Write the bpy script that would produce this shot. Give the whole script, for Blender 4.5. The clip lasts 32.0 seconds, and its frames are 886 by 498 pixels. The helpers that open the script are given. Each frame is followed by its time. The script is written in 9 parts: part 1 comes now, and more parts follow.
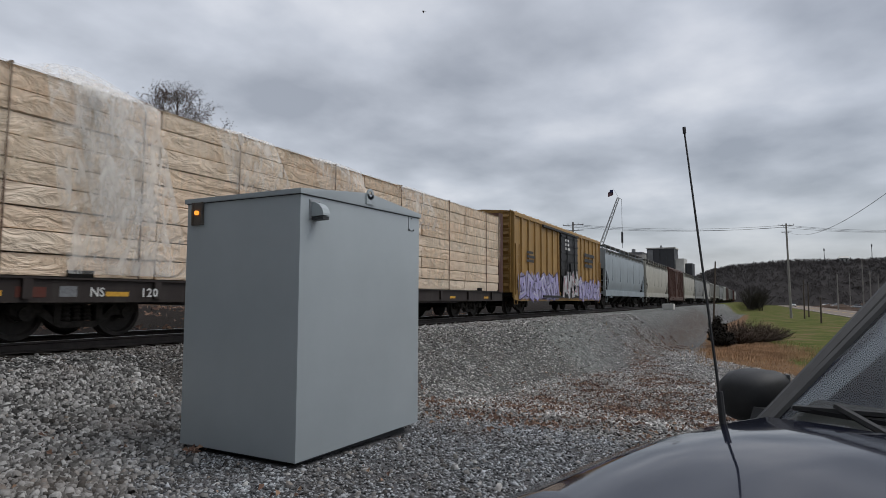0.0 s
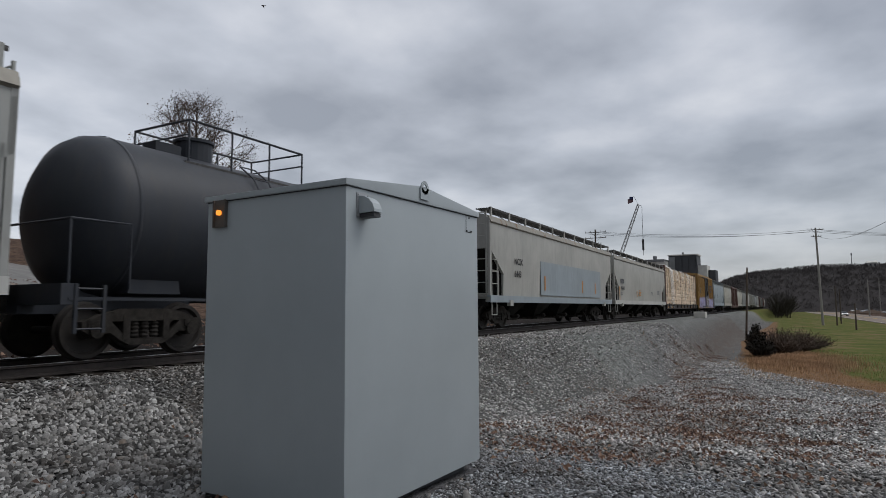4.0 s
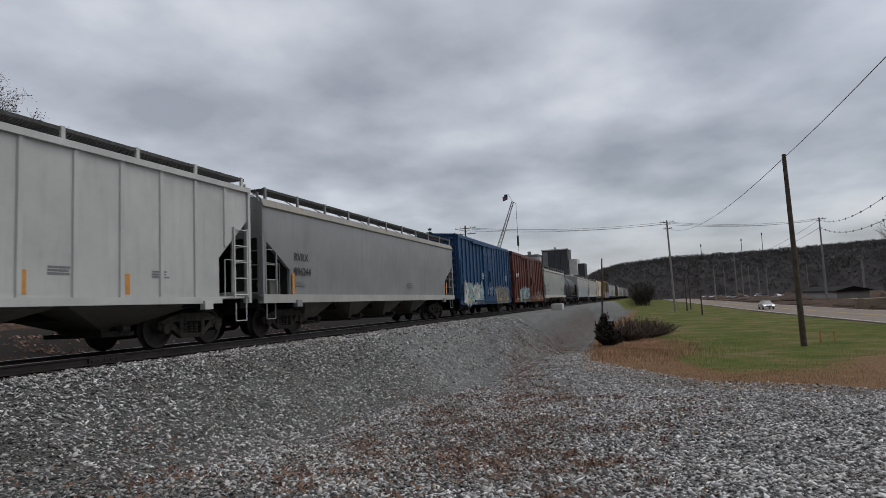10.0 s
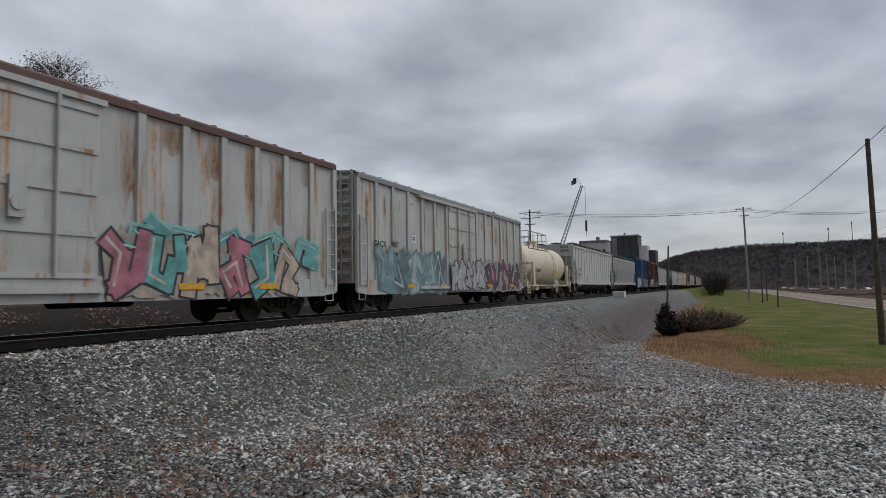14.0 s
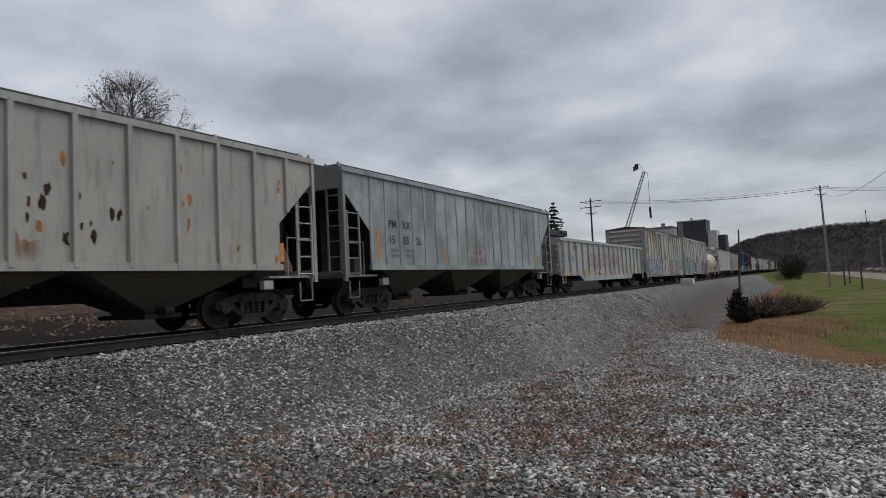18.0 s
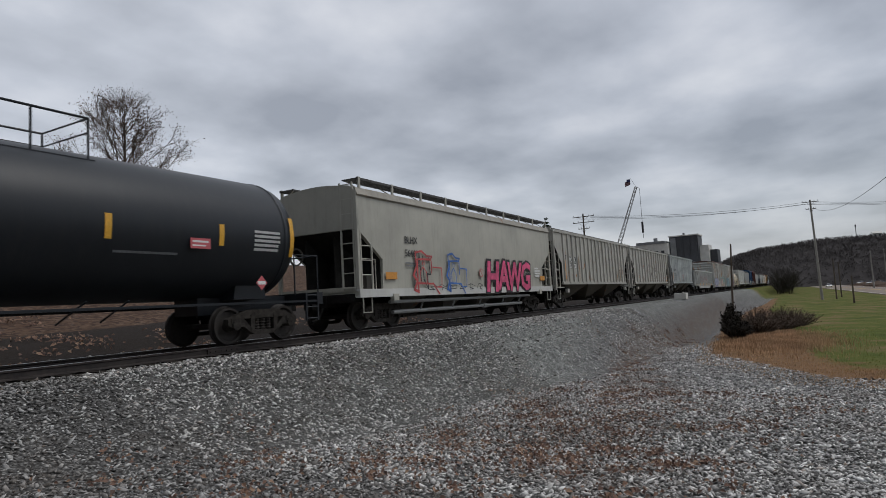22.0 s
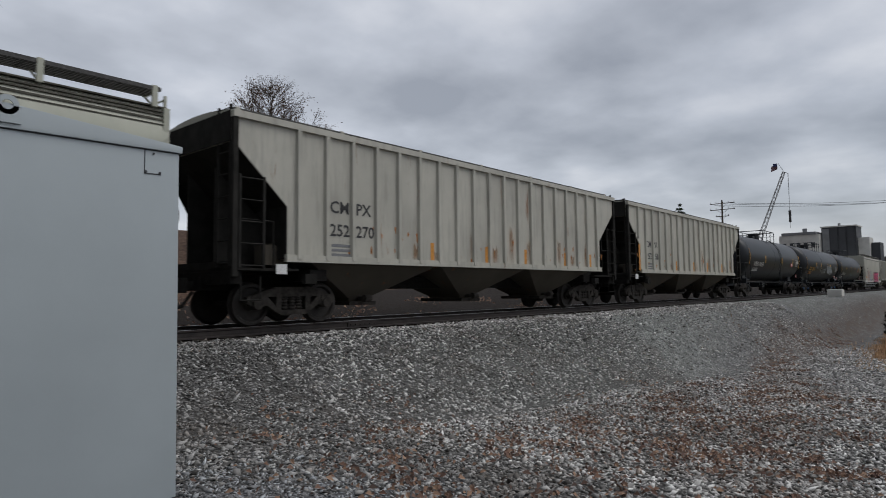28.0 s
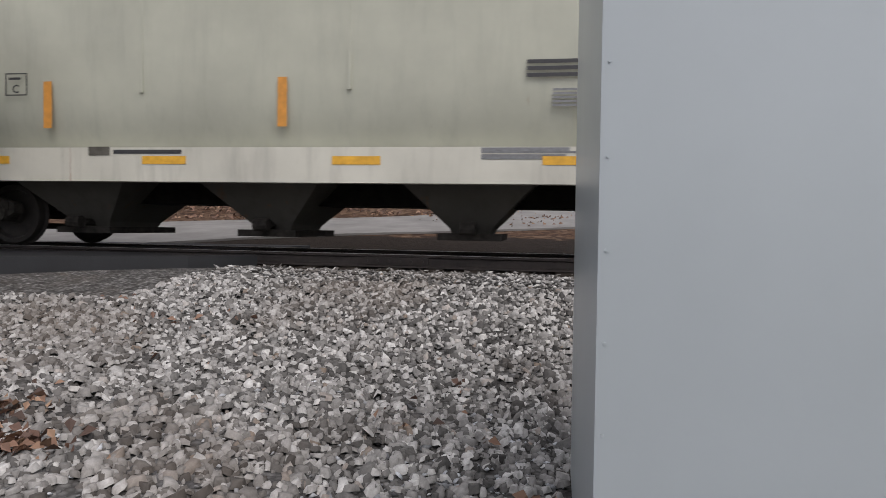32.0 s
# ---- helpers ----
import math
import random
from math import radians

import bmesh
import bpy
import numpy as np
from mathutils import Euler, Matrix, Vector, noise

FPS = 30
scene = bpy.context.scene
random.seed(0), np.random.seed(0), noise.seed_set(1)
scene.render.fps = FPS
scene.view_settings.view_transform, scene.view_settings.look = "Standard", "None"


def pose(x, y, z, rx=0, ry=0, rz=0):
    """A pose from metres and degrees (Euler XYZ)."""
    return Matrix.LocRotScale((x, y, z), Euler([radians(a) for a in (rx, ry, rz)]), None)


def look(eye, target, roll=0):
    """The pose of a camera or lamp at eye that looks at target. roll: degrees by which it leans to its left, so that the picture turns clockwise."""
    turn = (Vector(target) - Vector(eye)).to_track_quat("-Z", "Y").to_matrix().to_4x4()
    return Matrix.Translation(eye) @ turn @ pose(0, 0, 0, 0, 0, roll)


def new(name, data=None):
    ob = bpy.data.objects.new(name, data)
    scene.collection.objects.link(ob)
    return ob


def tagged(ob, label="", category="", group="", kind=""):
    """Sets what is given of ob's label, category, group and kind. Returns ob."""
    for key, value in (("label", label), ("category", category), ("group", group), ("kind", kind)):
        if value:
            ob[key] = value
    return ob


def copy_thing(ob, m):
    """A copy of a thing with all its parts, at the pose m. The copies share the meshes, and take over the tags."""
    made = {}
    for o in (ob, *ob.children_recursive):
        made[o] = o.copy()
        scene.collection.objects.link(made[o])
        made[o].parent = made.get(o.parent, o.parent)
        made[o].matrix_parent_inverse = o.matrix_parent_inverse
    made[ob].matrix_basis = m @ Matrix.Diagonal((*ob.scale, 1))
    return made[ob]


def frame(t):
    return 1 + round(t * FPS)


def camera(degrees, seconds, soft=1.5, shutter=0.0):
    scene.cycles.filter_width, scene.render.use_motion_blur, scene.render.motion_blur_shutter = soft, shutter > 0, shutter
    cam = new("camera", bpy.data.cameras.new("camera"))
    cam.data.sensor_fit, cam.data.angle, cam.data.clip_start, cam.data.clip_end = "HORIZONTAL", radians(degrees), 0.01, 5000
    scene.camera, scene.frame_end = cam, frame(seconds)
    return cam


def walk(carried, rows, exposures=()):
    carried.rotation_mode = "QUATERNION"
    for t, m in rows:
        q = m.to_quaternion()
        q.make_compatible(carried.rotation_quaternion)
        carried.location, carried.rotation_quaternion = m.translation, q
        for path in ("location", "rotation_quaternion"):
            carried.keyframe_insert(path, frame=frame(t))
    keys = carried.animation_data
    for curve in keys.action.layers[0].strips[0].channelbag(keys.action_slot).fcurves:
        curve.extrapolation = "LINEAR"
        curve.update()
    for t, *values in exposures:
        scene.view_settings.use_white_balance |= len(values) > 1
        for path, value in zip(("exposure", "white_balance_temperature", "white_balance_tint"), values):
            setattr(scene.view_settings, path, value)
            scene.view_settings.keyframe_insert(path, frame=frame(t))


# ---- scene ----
cam = camera(71.63, 32.0, soft=0.55, shutter=0.08)
PATH = [
    (0, (-4.466, -4.055, 1.592), (-1.851, -2.602, 1.811), 0.24),
    (0.5, (-4.469, -4.058, 1.589), (-1.853, -2.606, 1.816), 0.36),
    (1, (-4.468, -4.024, 1.593), (-1.848, -2.580, 1.825), 0.59),
    (1.5, (-4.500, -3.938, 1.600), (-1.892, -2.477, 1.840), 0.90),
    (2, (-4.498, -3.807, 1.605), (-1.929, -2.276, 1.843), 1.24),
    (2.5, (-4.324, -3.667, 1.601), (-1.869, -1.962, 1.859), 0.94),
    (4.6, (-3.363, -2.901, 1.627), (-0.698, -1.551, 1.896), -1.17),
    (5, (-3.071, -2.853, 1.594), (-0.339, -1.643, 1.867), -1.84),
    (5.5, (-2.615, -2.790, 1.576), (0.168, -1.709, 1.871), -3.48),
    (6, (-2.370, -3.030, 1.533), (0.435, -2.010, 1.834), -3.41),
    (6.5, (-1.925, -3.057, 1.528), (0.911, -2.125, 1.821), -2.75),
    (7, (-1.572, -3.178, 1.543), (1.298, -2.357, 1.840), -3.10),
    (7.5, (-1.165, -3.285, 1.525), (1.720, -2.513, 1.810), -2.71),
    (8, (-0.863, -3.386, 1.522), (2.035, -2.658, 1.790), -2.25),
    (8.5, (-0.567, -3.537, 1.530), (2.323, -2.775, 1.784), -2.85),
    (9, (-0.421, -3.842, 1.522), (2.432, -2.951, 1.782), -2.51),
    (9.5, (-0.198, -4.023, 1.493), (2.636, -3.072, 1.741), -2.41),
    (10, (0.088, -4.106, 1.514), (2.898, -3.086, 1.766), -2.74),
    (10.5, (0.215, -4.262, 1.505), (3.008, -3.199, 1.764), -2.67),
    (11, (0.258, -4.394, 1.510), (3.037, -3.292, 1.762), -2.29),
    (11.5, (0.374, -4.440, 1.532), (3.139, -3.302, 1.773), -1.99),
    (12, (0.445, -4.593, 1.520), (3.204, -3.439, 1.762), -1.37),
    (12.5, (0.439, -4.674, 1.517), (3.192, -3.501, 1.736), -0.91),
    (13, (0.409, -4.736, 1.522), (3.149, -3.531, 1.723), -0.69),
    (13.5, (0.401, -4.781, 1.528), (3.121, -3.528, 1.711), -0.71),
    (14, (0.307, -4.781, 1.559), (2.992, -3.455, 1.739), -1.16),
    (14.5, (0.256, -4.761, 1.549), (2.882, -3.323, 1.739), -1.17),
    (16.5, (0.228, -4.844, 1.525), (2.789, -3.289, 1.684), -2.38),
    (17, (0.213, -4.854, 1.539), (2.771, -3.294, 1.689), -2.86),
    (17.5, (0.222, -4.844, 1.539), (2.775, -3.276, 1.689), -2.87),
    (18, (0.241, -4.851, 1.532), (2.783, -3.266, 1.695), -3.06),
    (18.5, (0.256, -4.867, 1.534), (2.788, -3.268, 1.714), -3.19),
    (19, (0.263, -4.880, 1.546), (2.793, -3.280, 1.742), -3.28),
    (19.5, (0.216, -4.910, 1.559), (2.747, -3.314, 1.767), -3.49),
    (20, (0.208, -4.886, 1.559), (2.743, -3.296, 1.776), -3.50),
    (20.5, (0.254, -4.863, 1.556), (2.795, -3.283, 1.776), -3.52),
    (21, (0.300, -4.827, 1.544), (2.847, -3.257, 1.770), -3.44),
    (21.5, (0.323, -4.807, 1.531), (2.875, -3.247, 1.763), -3.41),
    (22, (0.324, -4.804, 1.537), (2.881, -3.253, 1.775), -3.37),
    (22.5, (0.306, -4.797, 1.541), (2.867, -3.253, 1.783), -3.19),
    (23, (0.318, -4.797, 1.546), (2.883, -3.261, 1.793), -3.07),
    (23.5, (0.319, -4.788, 1.558), (2.887, -3.258, 1.811), -2.97),
    (24, (0.316, -4.788, 1.550), (2.888, -3.266, 1.809), -2.97),
    (24.5, (0.317, -4.778, 1.564), (2.892, -3.262, 1.826), -2.92),
    (26.5, (0.319, -4.780, 1.565), (2.920, -3.307, 1.817), -2.68),
    (27, (0.317, -4.766, 1.542), (2.934, -3.318, 1.775), -2.60),
    (27.5, (0.209, -4.702, 1.530), (2.709, -3.056, 1.733), -1.81),
    (28, (0.153, -4.602, 1.519), (2.356, -2.573, 1.699), -0.91),
    (28.5, (0.062, -4.584, 1.489), (1.840, -2.172, 1.648), -0.40),
    (29, (-0.060, -4.559, 1.469), (1.053, -1.773, 1.541), -0.59),
    (29.5, (-0.161, -4.518, 1.446), (0.388, -1.568, 1.468), -1.32),
    (30, (-0.214, -4.489, 1.442), (-0.007, -1.497, 1.391), -1.44),
    (30.5, (-0.255, -4.497, 1.448), (-0.377, -1.502, 1.342), -1.49),
    (31, (-0.333, -4.472, 1.400), (-0.561, -1.482, 1.293), -0.69),
    (31.2, (-0.330, -4.440, 1.398), (-0.581, -1.452, 1.291), -0.68),
    (31.4, (-0.288, -3.900, 1.356), (-0.589, -0.917, 1.251), -0.44),
    (31.5, (-0.249, -3.400, 1.318), (-0.591, -0.421, 1.214), -0.23),
    (31.6, (-0.186, -2.600, 1.257), (-0.607, 0.369, 1.155), 0.11),
    (31.7, (-0.143, -2.050, 1.216), (-0.594, 0.914, 1.114), 0.35),
    (31.8, (-0.115, -1.700, 1.189), (-0.608, 1.258, 1.088), 0.50),
    (32, (-0.088, -1.350, 1.162), (-0.629, 1.599, 1.063), 0.65),
]
walk(cam, [(t, look(eye, target, roll)) for t, eye, target, roll in PATH], exposures=[(0.0, 0.0, 6500, 10), (4.0, -0.1, 6500, 10), (20.5, -0.12, 6500, 10), (22.3, -0.08, 6500, 10), (23.8, 0.0, 6500, 10), (25.5, 0.0, 6500, 10), (27.5, -0.12, 6500, 10), (28.3, -0.10, 6500, 10), (29.3, 0.22, 6850, 14), (30.4, 0.54, 6850, 14), (32.0, 0.74, 6800, 15)])

# ---- sky: an overcast deck over a weak clear sky ----
SUN_EL, SUN_AZ = radians(57), radians(146)
world = bpy.data.worlds.new("overcast_sky")
scene.world = world
world.use_nodes = True
wn, wl = world.node_tree.nodes, world.node_tree.links
wn.clear()
w_out = wn.new("ShaderNodeOutputWorld")
w_bg = wn.new("ShaderNodeBackground")
w_co = wn.new("ShaderNodeTexCoord")
w_sep = wn.new("ShaderNodeSeparateXYZ")
wl.new(w_co.outputs["Generated"], w_sep.inputs[0])


def wmath(op, a, b=None, clamp=False):
    n = wn.new("ShaderNodeMath")
    n.operation, n.use_clamp = op, clamp
    for i, v in enumerate((a, b)):
        if v is None:
            continue
        if isinstance(v, (int, float)):
            n.inputs[i].default_value = v
        else:
            wl.new(v, n.inputs[i])
    return n.outputs[0]


def wramp(fac, stops):
    n = wn.new("ShaderNodeValToRGB")
    n.color_ramp.elements[0].position, n.color_ramp.elements[0].color = stops[0][0], (*stops[0][1], 1)
    n.color_ramp.elements[1].position, n.color_ramp.elements[1].color = stops[-1][0], (*stops[-1][1], 1)
    for p, c in stops[1:-1]:
        e = n.color_ramp.elements.new(p)
        e.color = (*c, 1)
    wl.new(fac, n.inputs[0])
    return n.outputs[0]


def wmix(fac, a, b, kind="MIX"):
    n = wn.new("ShaderNodeMix")
    n.data_type, n.blend_type = "RGBA", kind
    for s, v in ((n.inputs[0], fac), (n.inputs[6], a), (n.inputs[7], b)):
        if isinstance(v, (int, float)):
            s.default_value = v
        elif isinstance(v, tuple):
            s.default_value = (*v, 1)
        else:
            wl.new(v, s)
    return n.outputs[2]


w_up = wmath("MAXIMUM", w_sep.outputs[2], 0.0)
w_den = wmath("ADD", w_up, 0.20)
w_comb = wn.new("ShaderNodeCombineXYZ")
wl.new(wmath("DIVIDE", w_sep.outputs[0], w_den), w_comb.inputs[0])
wl.new(wmath("DIVIDE", w_sep.outputs[1], w_den), w_comb.inputs[1])


def wnoise(scale, detail, rough, warp=0.0, shift=(0, 0, 0)):
    mp = wn.new("ShaderNodeMapping")
    mp.inputs["Location"].default_value = shift
    wl.new(w_comb.outputs[0], mp.inputs[0])
    n = wn.new("ShaderNodeTexNoise")
    n.inputs["Scale"].default_value, n.inputs["Detail"].default_value = scale, detail
    n.inputs["Roughness"].default_value, n.inputs["Distortion"].default_value = rough, warp
    wl.new(mp.outputs[0], n.inputs["Vector"])
    return n.outputs["Fac"]


w_big = wnoise(0.85, 2.0, 0.5, 0.1, (3.1, 1.7, 0))
w_mid = wnoise(2.3, 6.0, 0.48, 0.0, (0.4, 2.3, 0))
w_sum = wmath("ADD", wmath("MULTIPLY", w_big, 0.5), wmath("MULTIPLY", w_mid, 0.5))
w_deck = wramp(w_sum, [(0.37, (0.30, 0.317, 0.352)), (0.455, (0.40, 0.42, 0.460)), (0.52, (0.485, 0.508, 0.555)),
                       (0.58, (0.585, 0.603, 0.645)), (0.66, (0.71, 0.722, 0.75))])
# the deck thins near the horizon to a pale rim
w_rim = wramp(w_sep.outputs[2], [(0.0, (0.7, 0.7, 0.7)), (0.05, (0.4, 0.4, 0.4)), (0.12, (0.1, 0.1, 0.1)), (0.2, (0, 0, 0))])
w_all = wmix(w_rim, w_deck, (0.42, 0.437, 0.475))
# brighter towards the hidden sun, overhead and behind the road side
w_dot = wn.new("ShaderNodeVectorMath")
w_dot.operation = "DOT_PRODUCT"
wl.new(w_co.outputs["Generated"], w_dot.inputs[0])
w_dot.inputs[1].default_value = (0.30, -0.45, 0.84)
w_glow = wmath("MULTIPLY", wmath("POWER", wmath("MAXIMUM", w_dot.outputs["Value"], 0.0), 5.0), 1.3)
# the deck is a little thicker towards the far end of the track
w_far = wn.new("ShaderNodeVectorMath")
w_far.operation = "DOT_PRODUCT"
wl.new(w_co.outputs["Generated"], w_far.inputs[0])
w_far.inputs[1].default_value = (0.83, -0.55, 0.0)
w_thick = wmath("SUBTRACT", 1.10, wmath("MULTIPLY", wmath("MAXIMUM", w_far.outputs["Value"], 0.0), 0.28))
w_west = wmath("MULTIPLY", wmath("MAXIMUM", wmath("MULTIPLY", w_sep.outputs[0], -1.0), 0.0), 0.62)
w_lit = wmix(1.0, w_all, wmath("SUBTRACT", wmath("ADD", w_glow, w_thick), w_west), "MULTIPLY")
w_sky = wn.new("ShaderNodeTexSky")
w_sky.sky_type, w_sky.sun_disc = "NISHITA", False
w_sky.sun_elevation, w_sky.sun_rotation = SUN_EL, SUN_AZ
w_sum2 = wmix(0.02, w_lit, w_sky.outputs[0], "ADD")
wl.new(w_sum2, w_bg.inputs[0])
w_bg.inputs[1].default_value = 1.0
wl.new(w_bg.outputs[0], w_out.inputs[0])

sun = new("sun", bpy.data.lights.new("sun", "SUN"))
sun.data.energy, sun.data.angle, sun.data.color = 1.08, radians(35), (1.0, 0.97, 0.93)
sun.matrix_basis = look((0.30 * 50, -0.45 * 50, 0.84 * 50), (0, 0, 0))

# ---- materials ----
def nodes_of(name):
    m = bpy.data.materials.new(name)
    m.use_nodes = True
    return m, m.node_tree.nodes, m.node_tree.links, m.node_tree.nodes["Principled BSDF"]


def coords(nt, nl, scale=(1, 1, 1), shift=True):
    """Object coordinates, shifted per object so that repeats differ."""
    tc = nt.new("ShaderNodeTexCoord")
    mp = nt.new("ShaderNodeMapping")
    mp.inputs["Scale"].default_value = scale
    nl.new(tc.outputs["Object"], mp.inputs[0])
    if shift:
        oi = nt.new("ShaderNodeObjectInfo")
        ml = nt.new("ShaderNodeMath")
        ml.operation = "MULTIPLY"
        ml.inputs[1].default_value = 37.0
        nl.new(oi.outputs["Random"], ml.inputs[0])
        nl.new(ml.outputs[0], mp.inputs["Location"])
    return mp.outputs[0]


def noise_tex(nt, nl, vec, scale, detail=4.0, rough=0.55, warp=0.0):
    n = nt.new("ShaderNodeTexNoise")
    n.inputs["Scale"].default_value, n.inputs["Detail"].default_value = scale, detail
    n.inputs["Roughness"].default_value, n.inputs["Distortion"].default_value = rough, warp
    nl.new(vec, n.inputs["Vector"])
    return n.outputs["Fac"]


def ramp(nt, nl, fac, stops):
    n = nt.new("ShaderNodeValToRGB")
    el = n.color_ramp.elements
    el[0].position, el[0].color = stops[0][0], (*stops[0][1], 1)
    el[1].position, el[1].color = stops[-1][0], (*stops[-1][1], 1)
    for p, c in stops[1:-1]:
        el.new(p).color = (*c, 1)
    nl.new(fac, n.inputs[0])
    return n.outputs[0]


def grey(v):
    return (v, v, v)


def mixc(nt, nl, fac, a, b, kind="MIX"):
    n = nt.new("ShaderNodeMix")
    n.data_type, n.blend_type = "RGBA", kind
    for s, v in ((n.inputs[0], fac), (n.inputs[6], a), (n.inputs[7], b)):
        if isinstance(v, (int, float)):
            s.default_value = v
        elif isinstance(v, tuple):
            s.default_value = (*v, 1)
        else:
            nl.new(v, s)
    return n.outputs[2]


def bump(nt, nl, bsdf, height, strength=0.3, dist=0.01):
    b = nt.new("ShaderNodeBump")
    b.inputs["Strength"].default_value, b.inputs["Distance"].default_value = strength, dist
    nl.new(height, b.inputs["Height"])
    nl.new(b.outputs[0], bsdf.inputs["Normal"])


def shade(c, k):
    return tuple(min(1.0, v * k) for v in c)


def plain(name, col, rough=0.6, metal=0.0, var=0.25, scale=6.0, bmp=0.15, shift=True):
    m, nt, nl, p = nodes_of(name)
    v = coords(nt, nl, shift=shift)
    f = noise_tex(nt, nl, v, scale, 6.0, 0.6)
    c = ramp(nt, nl, f, [(0.3, shade(col, 1 - var)), (0.7, shade(col, 1 + var))])
    nl.new(c, p.inputs["Base Color"])
    p.inputs["Roughness"].default_value, p.inputs["Metallic"].default_value = rough, metal
    p.inputs["Specular IOR Level"].default_value = 0.12 if rough >= 0.8 else 0.5
    if bmp:
        bump(nt, nl, p, noise_tex(nt, nl, v, scale * 8, 3.0), bmp, 0.004)
    return m


def paint(name, col, rust=0.25, dirt=0.3, rough=0.5, rust_col=(0.17, 0.065, 0.022), fade=0.1, streak=0.4, high=0.0, spec=0.5):
    """Weathered car paint: faded patches, grime that runs down, and rust where the paint failed."""
    m, nt, nl, p = nodes_of(name)
    v = coords(nt, nl)
    vs = coords(nt, nl, (3.2, 3.2, streak))
    base = ramp(nt, nl, noise_tex(nt, nl, v, 0.7, 5.0, 0.6), [(0.3, shade(col, 1 - fade * 1.6)), (0.7, shade(col, 1 + fade))])
    run = ramp(nt, nl, noise_tex(nt, nl, vs, 1.6, 5.0, 0.65), [(0.5, grey(0)), (0.78, grey(1))])
    grime = mixc(nt, nl, 1.0, run, grey(dirt), "MULTIPLY")
    base = mixc(nt, nl, grime, base, (0.07, 0.062, 0.052))
    spot = noise_tex(nt, nl, vs, 0.9, 8.0, 0.7, 0.4)
    lo = 0.70 - 0.24 * rust
    rmask = ramp(nt, nl, spot, [(lo, grey(0)), (lo + 0.10, grey(0.85))])
    if high:
        # rust that has spread along the roof edge and runs down from it
        tc = nt.new("ShaderNodeTexCoord")
        sp = nt.new("ShaderNodeSeparateXYZ")
        nl.new(tc.outputs["Object"], sp.inputs[0])
        mr = nt.new("ShaderNodeMapRange")
        nl.new(sp.outputs[2], mr.inputs[0])
        mr.inputs[1].default_value, mr.inputs[2].default_value = 2.2, 3.95
        ad = nt.new("ShaderNodeMath")
        ad.operation = "MULTIPLY_ADD"
        nl.new(mr.outputs[0], ad.inputs[0])
        ad.inputs[1].default_value = high
        nl.new(spot, ad.inputs[2])
        rmask = ramp(nt, nl, ad.outputs[0], [(0.60, grey(0)), (0.78, grey(0.45)), (0.98, grey(0.95))])
    rc = ramp(nt, nl, noise_tex(nt, nl, v, 9.0, 5.0), [(0.3, shade(rust_col, 0.6)), (0.7, shade(rust_col, 1.7))])
    nl.new(mixc(nt, nl, rmask, base, rc), p.inputs["Base Color"])
    nl.new(ramp(nt, nl, rmask, [(0.0, grey(rough)), (1.0, grey(0.9))]), p.inputs["Roughness"])
    p.inputs["Specular IOR Level"].default_value = spec
    bump(nt, nl, p, noise_tex(nt, nl, v, 2.2, 3.0), 0.12, 0.02)
    return m


M = {}
M["steel_dark"] = plain("dark_running_gear_steel", (0.012, 0.011, 0.010), 0.8, 0.0, 0.5, 7)
M["truck_steel"] = plain("dusty_cast_steel", (0.038, 0.034, 0.030), 0.85, 0.0, 0.5, 9)
M["wheel"] = plain("rusty_wheel_steel", (0.022, 0.018, 0.015), 0.75, 0.0, 0.4, 9)
M["rail"] = plain("rail_steel", (0.030, 0.023, 0.020), 0.75, 0.0, 0.4, 6)
M["rail_head"] = plain("worn_rail_head", (0.45, 0.45, 0.45), 0.28, 1.0, 0.1, 4, 0.05)
M["black"] = plain("black_paint", (0.012, 0.012, 0.013), 0.55, 0.0, 0.3, 5, 0.05)
M["black_ink"] = plain("black_stencil_paint", (0.03, 0.03, 0.032), 0.6, 0.0, 0.3, 30, 0.0)
M["white_ink"] = plain("white_stencil_paint", (0.62, 0.62, 0.60), 0.6, 0.0, 0.2, 30, 0.0)
M["yellow_ink"] = plain("amber_reflector_sheet", (0.62, 0.33, 0.03), 0.5, 0.0, 0.2, 12, 0.0)
M["orange_ink"] = plain("orange_mark_paint", (0.55, 0.24, 0.04), 0.6, 0.0, 0.2, 12, 0.0)
M["red_ink"] = plain("faded_red_stencil_paint", (0.45, 0.09, 0.10), 0.6, 0.0, 0.2, 12, 0.0)
M["grey_ink"] = plain("grey_stencil_paint", (0.17, 0.175, 0.18), 0.7, 0.0, 0.3, 30, 0.0)
M["blue_cap"] = plain("blue_bearing_cap_paint", (0.03, 0.12, 0.30), 0.5, 0.0, 0.2, 12)
M["grating"] = plain("galvanised_grating", (0.085, 0.083, 0.080), 0.8, 0.0, 0.4, 20)

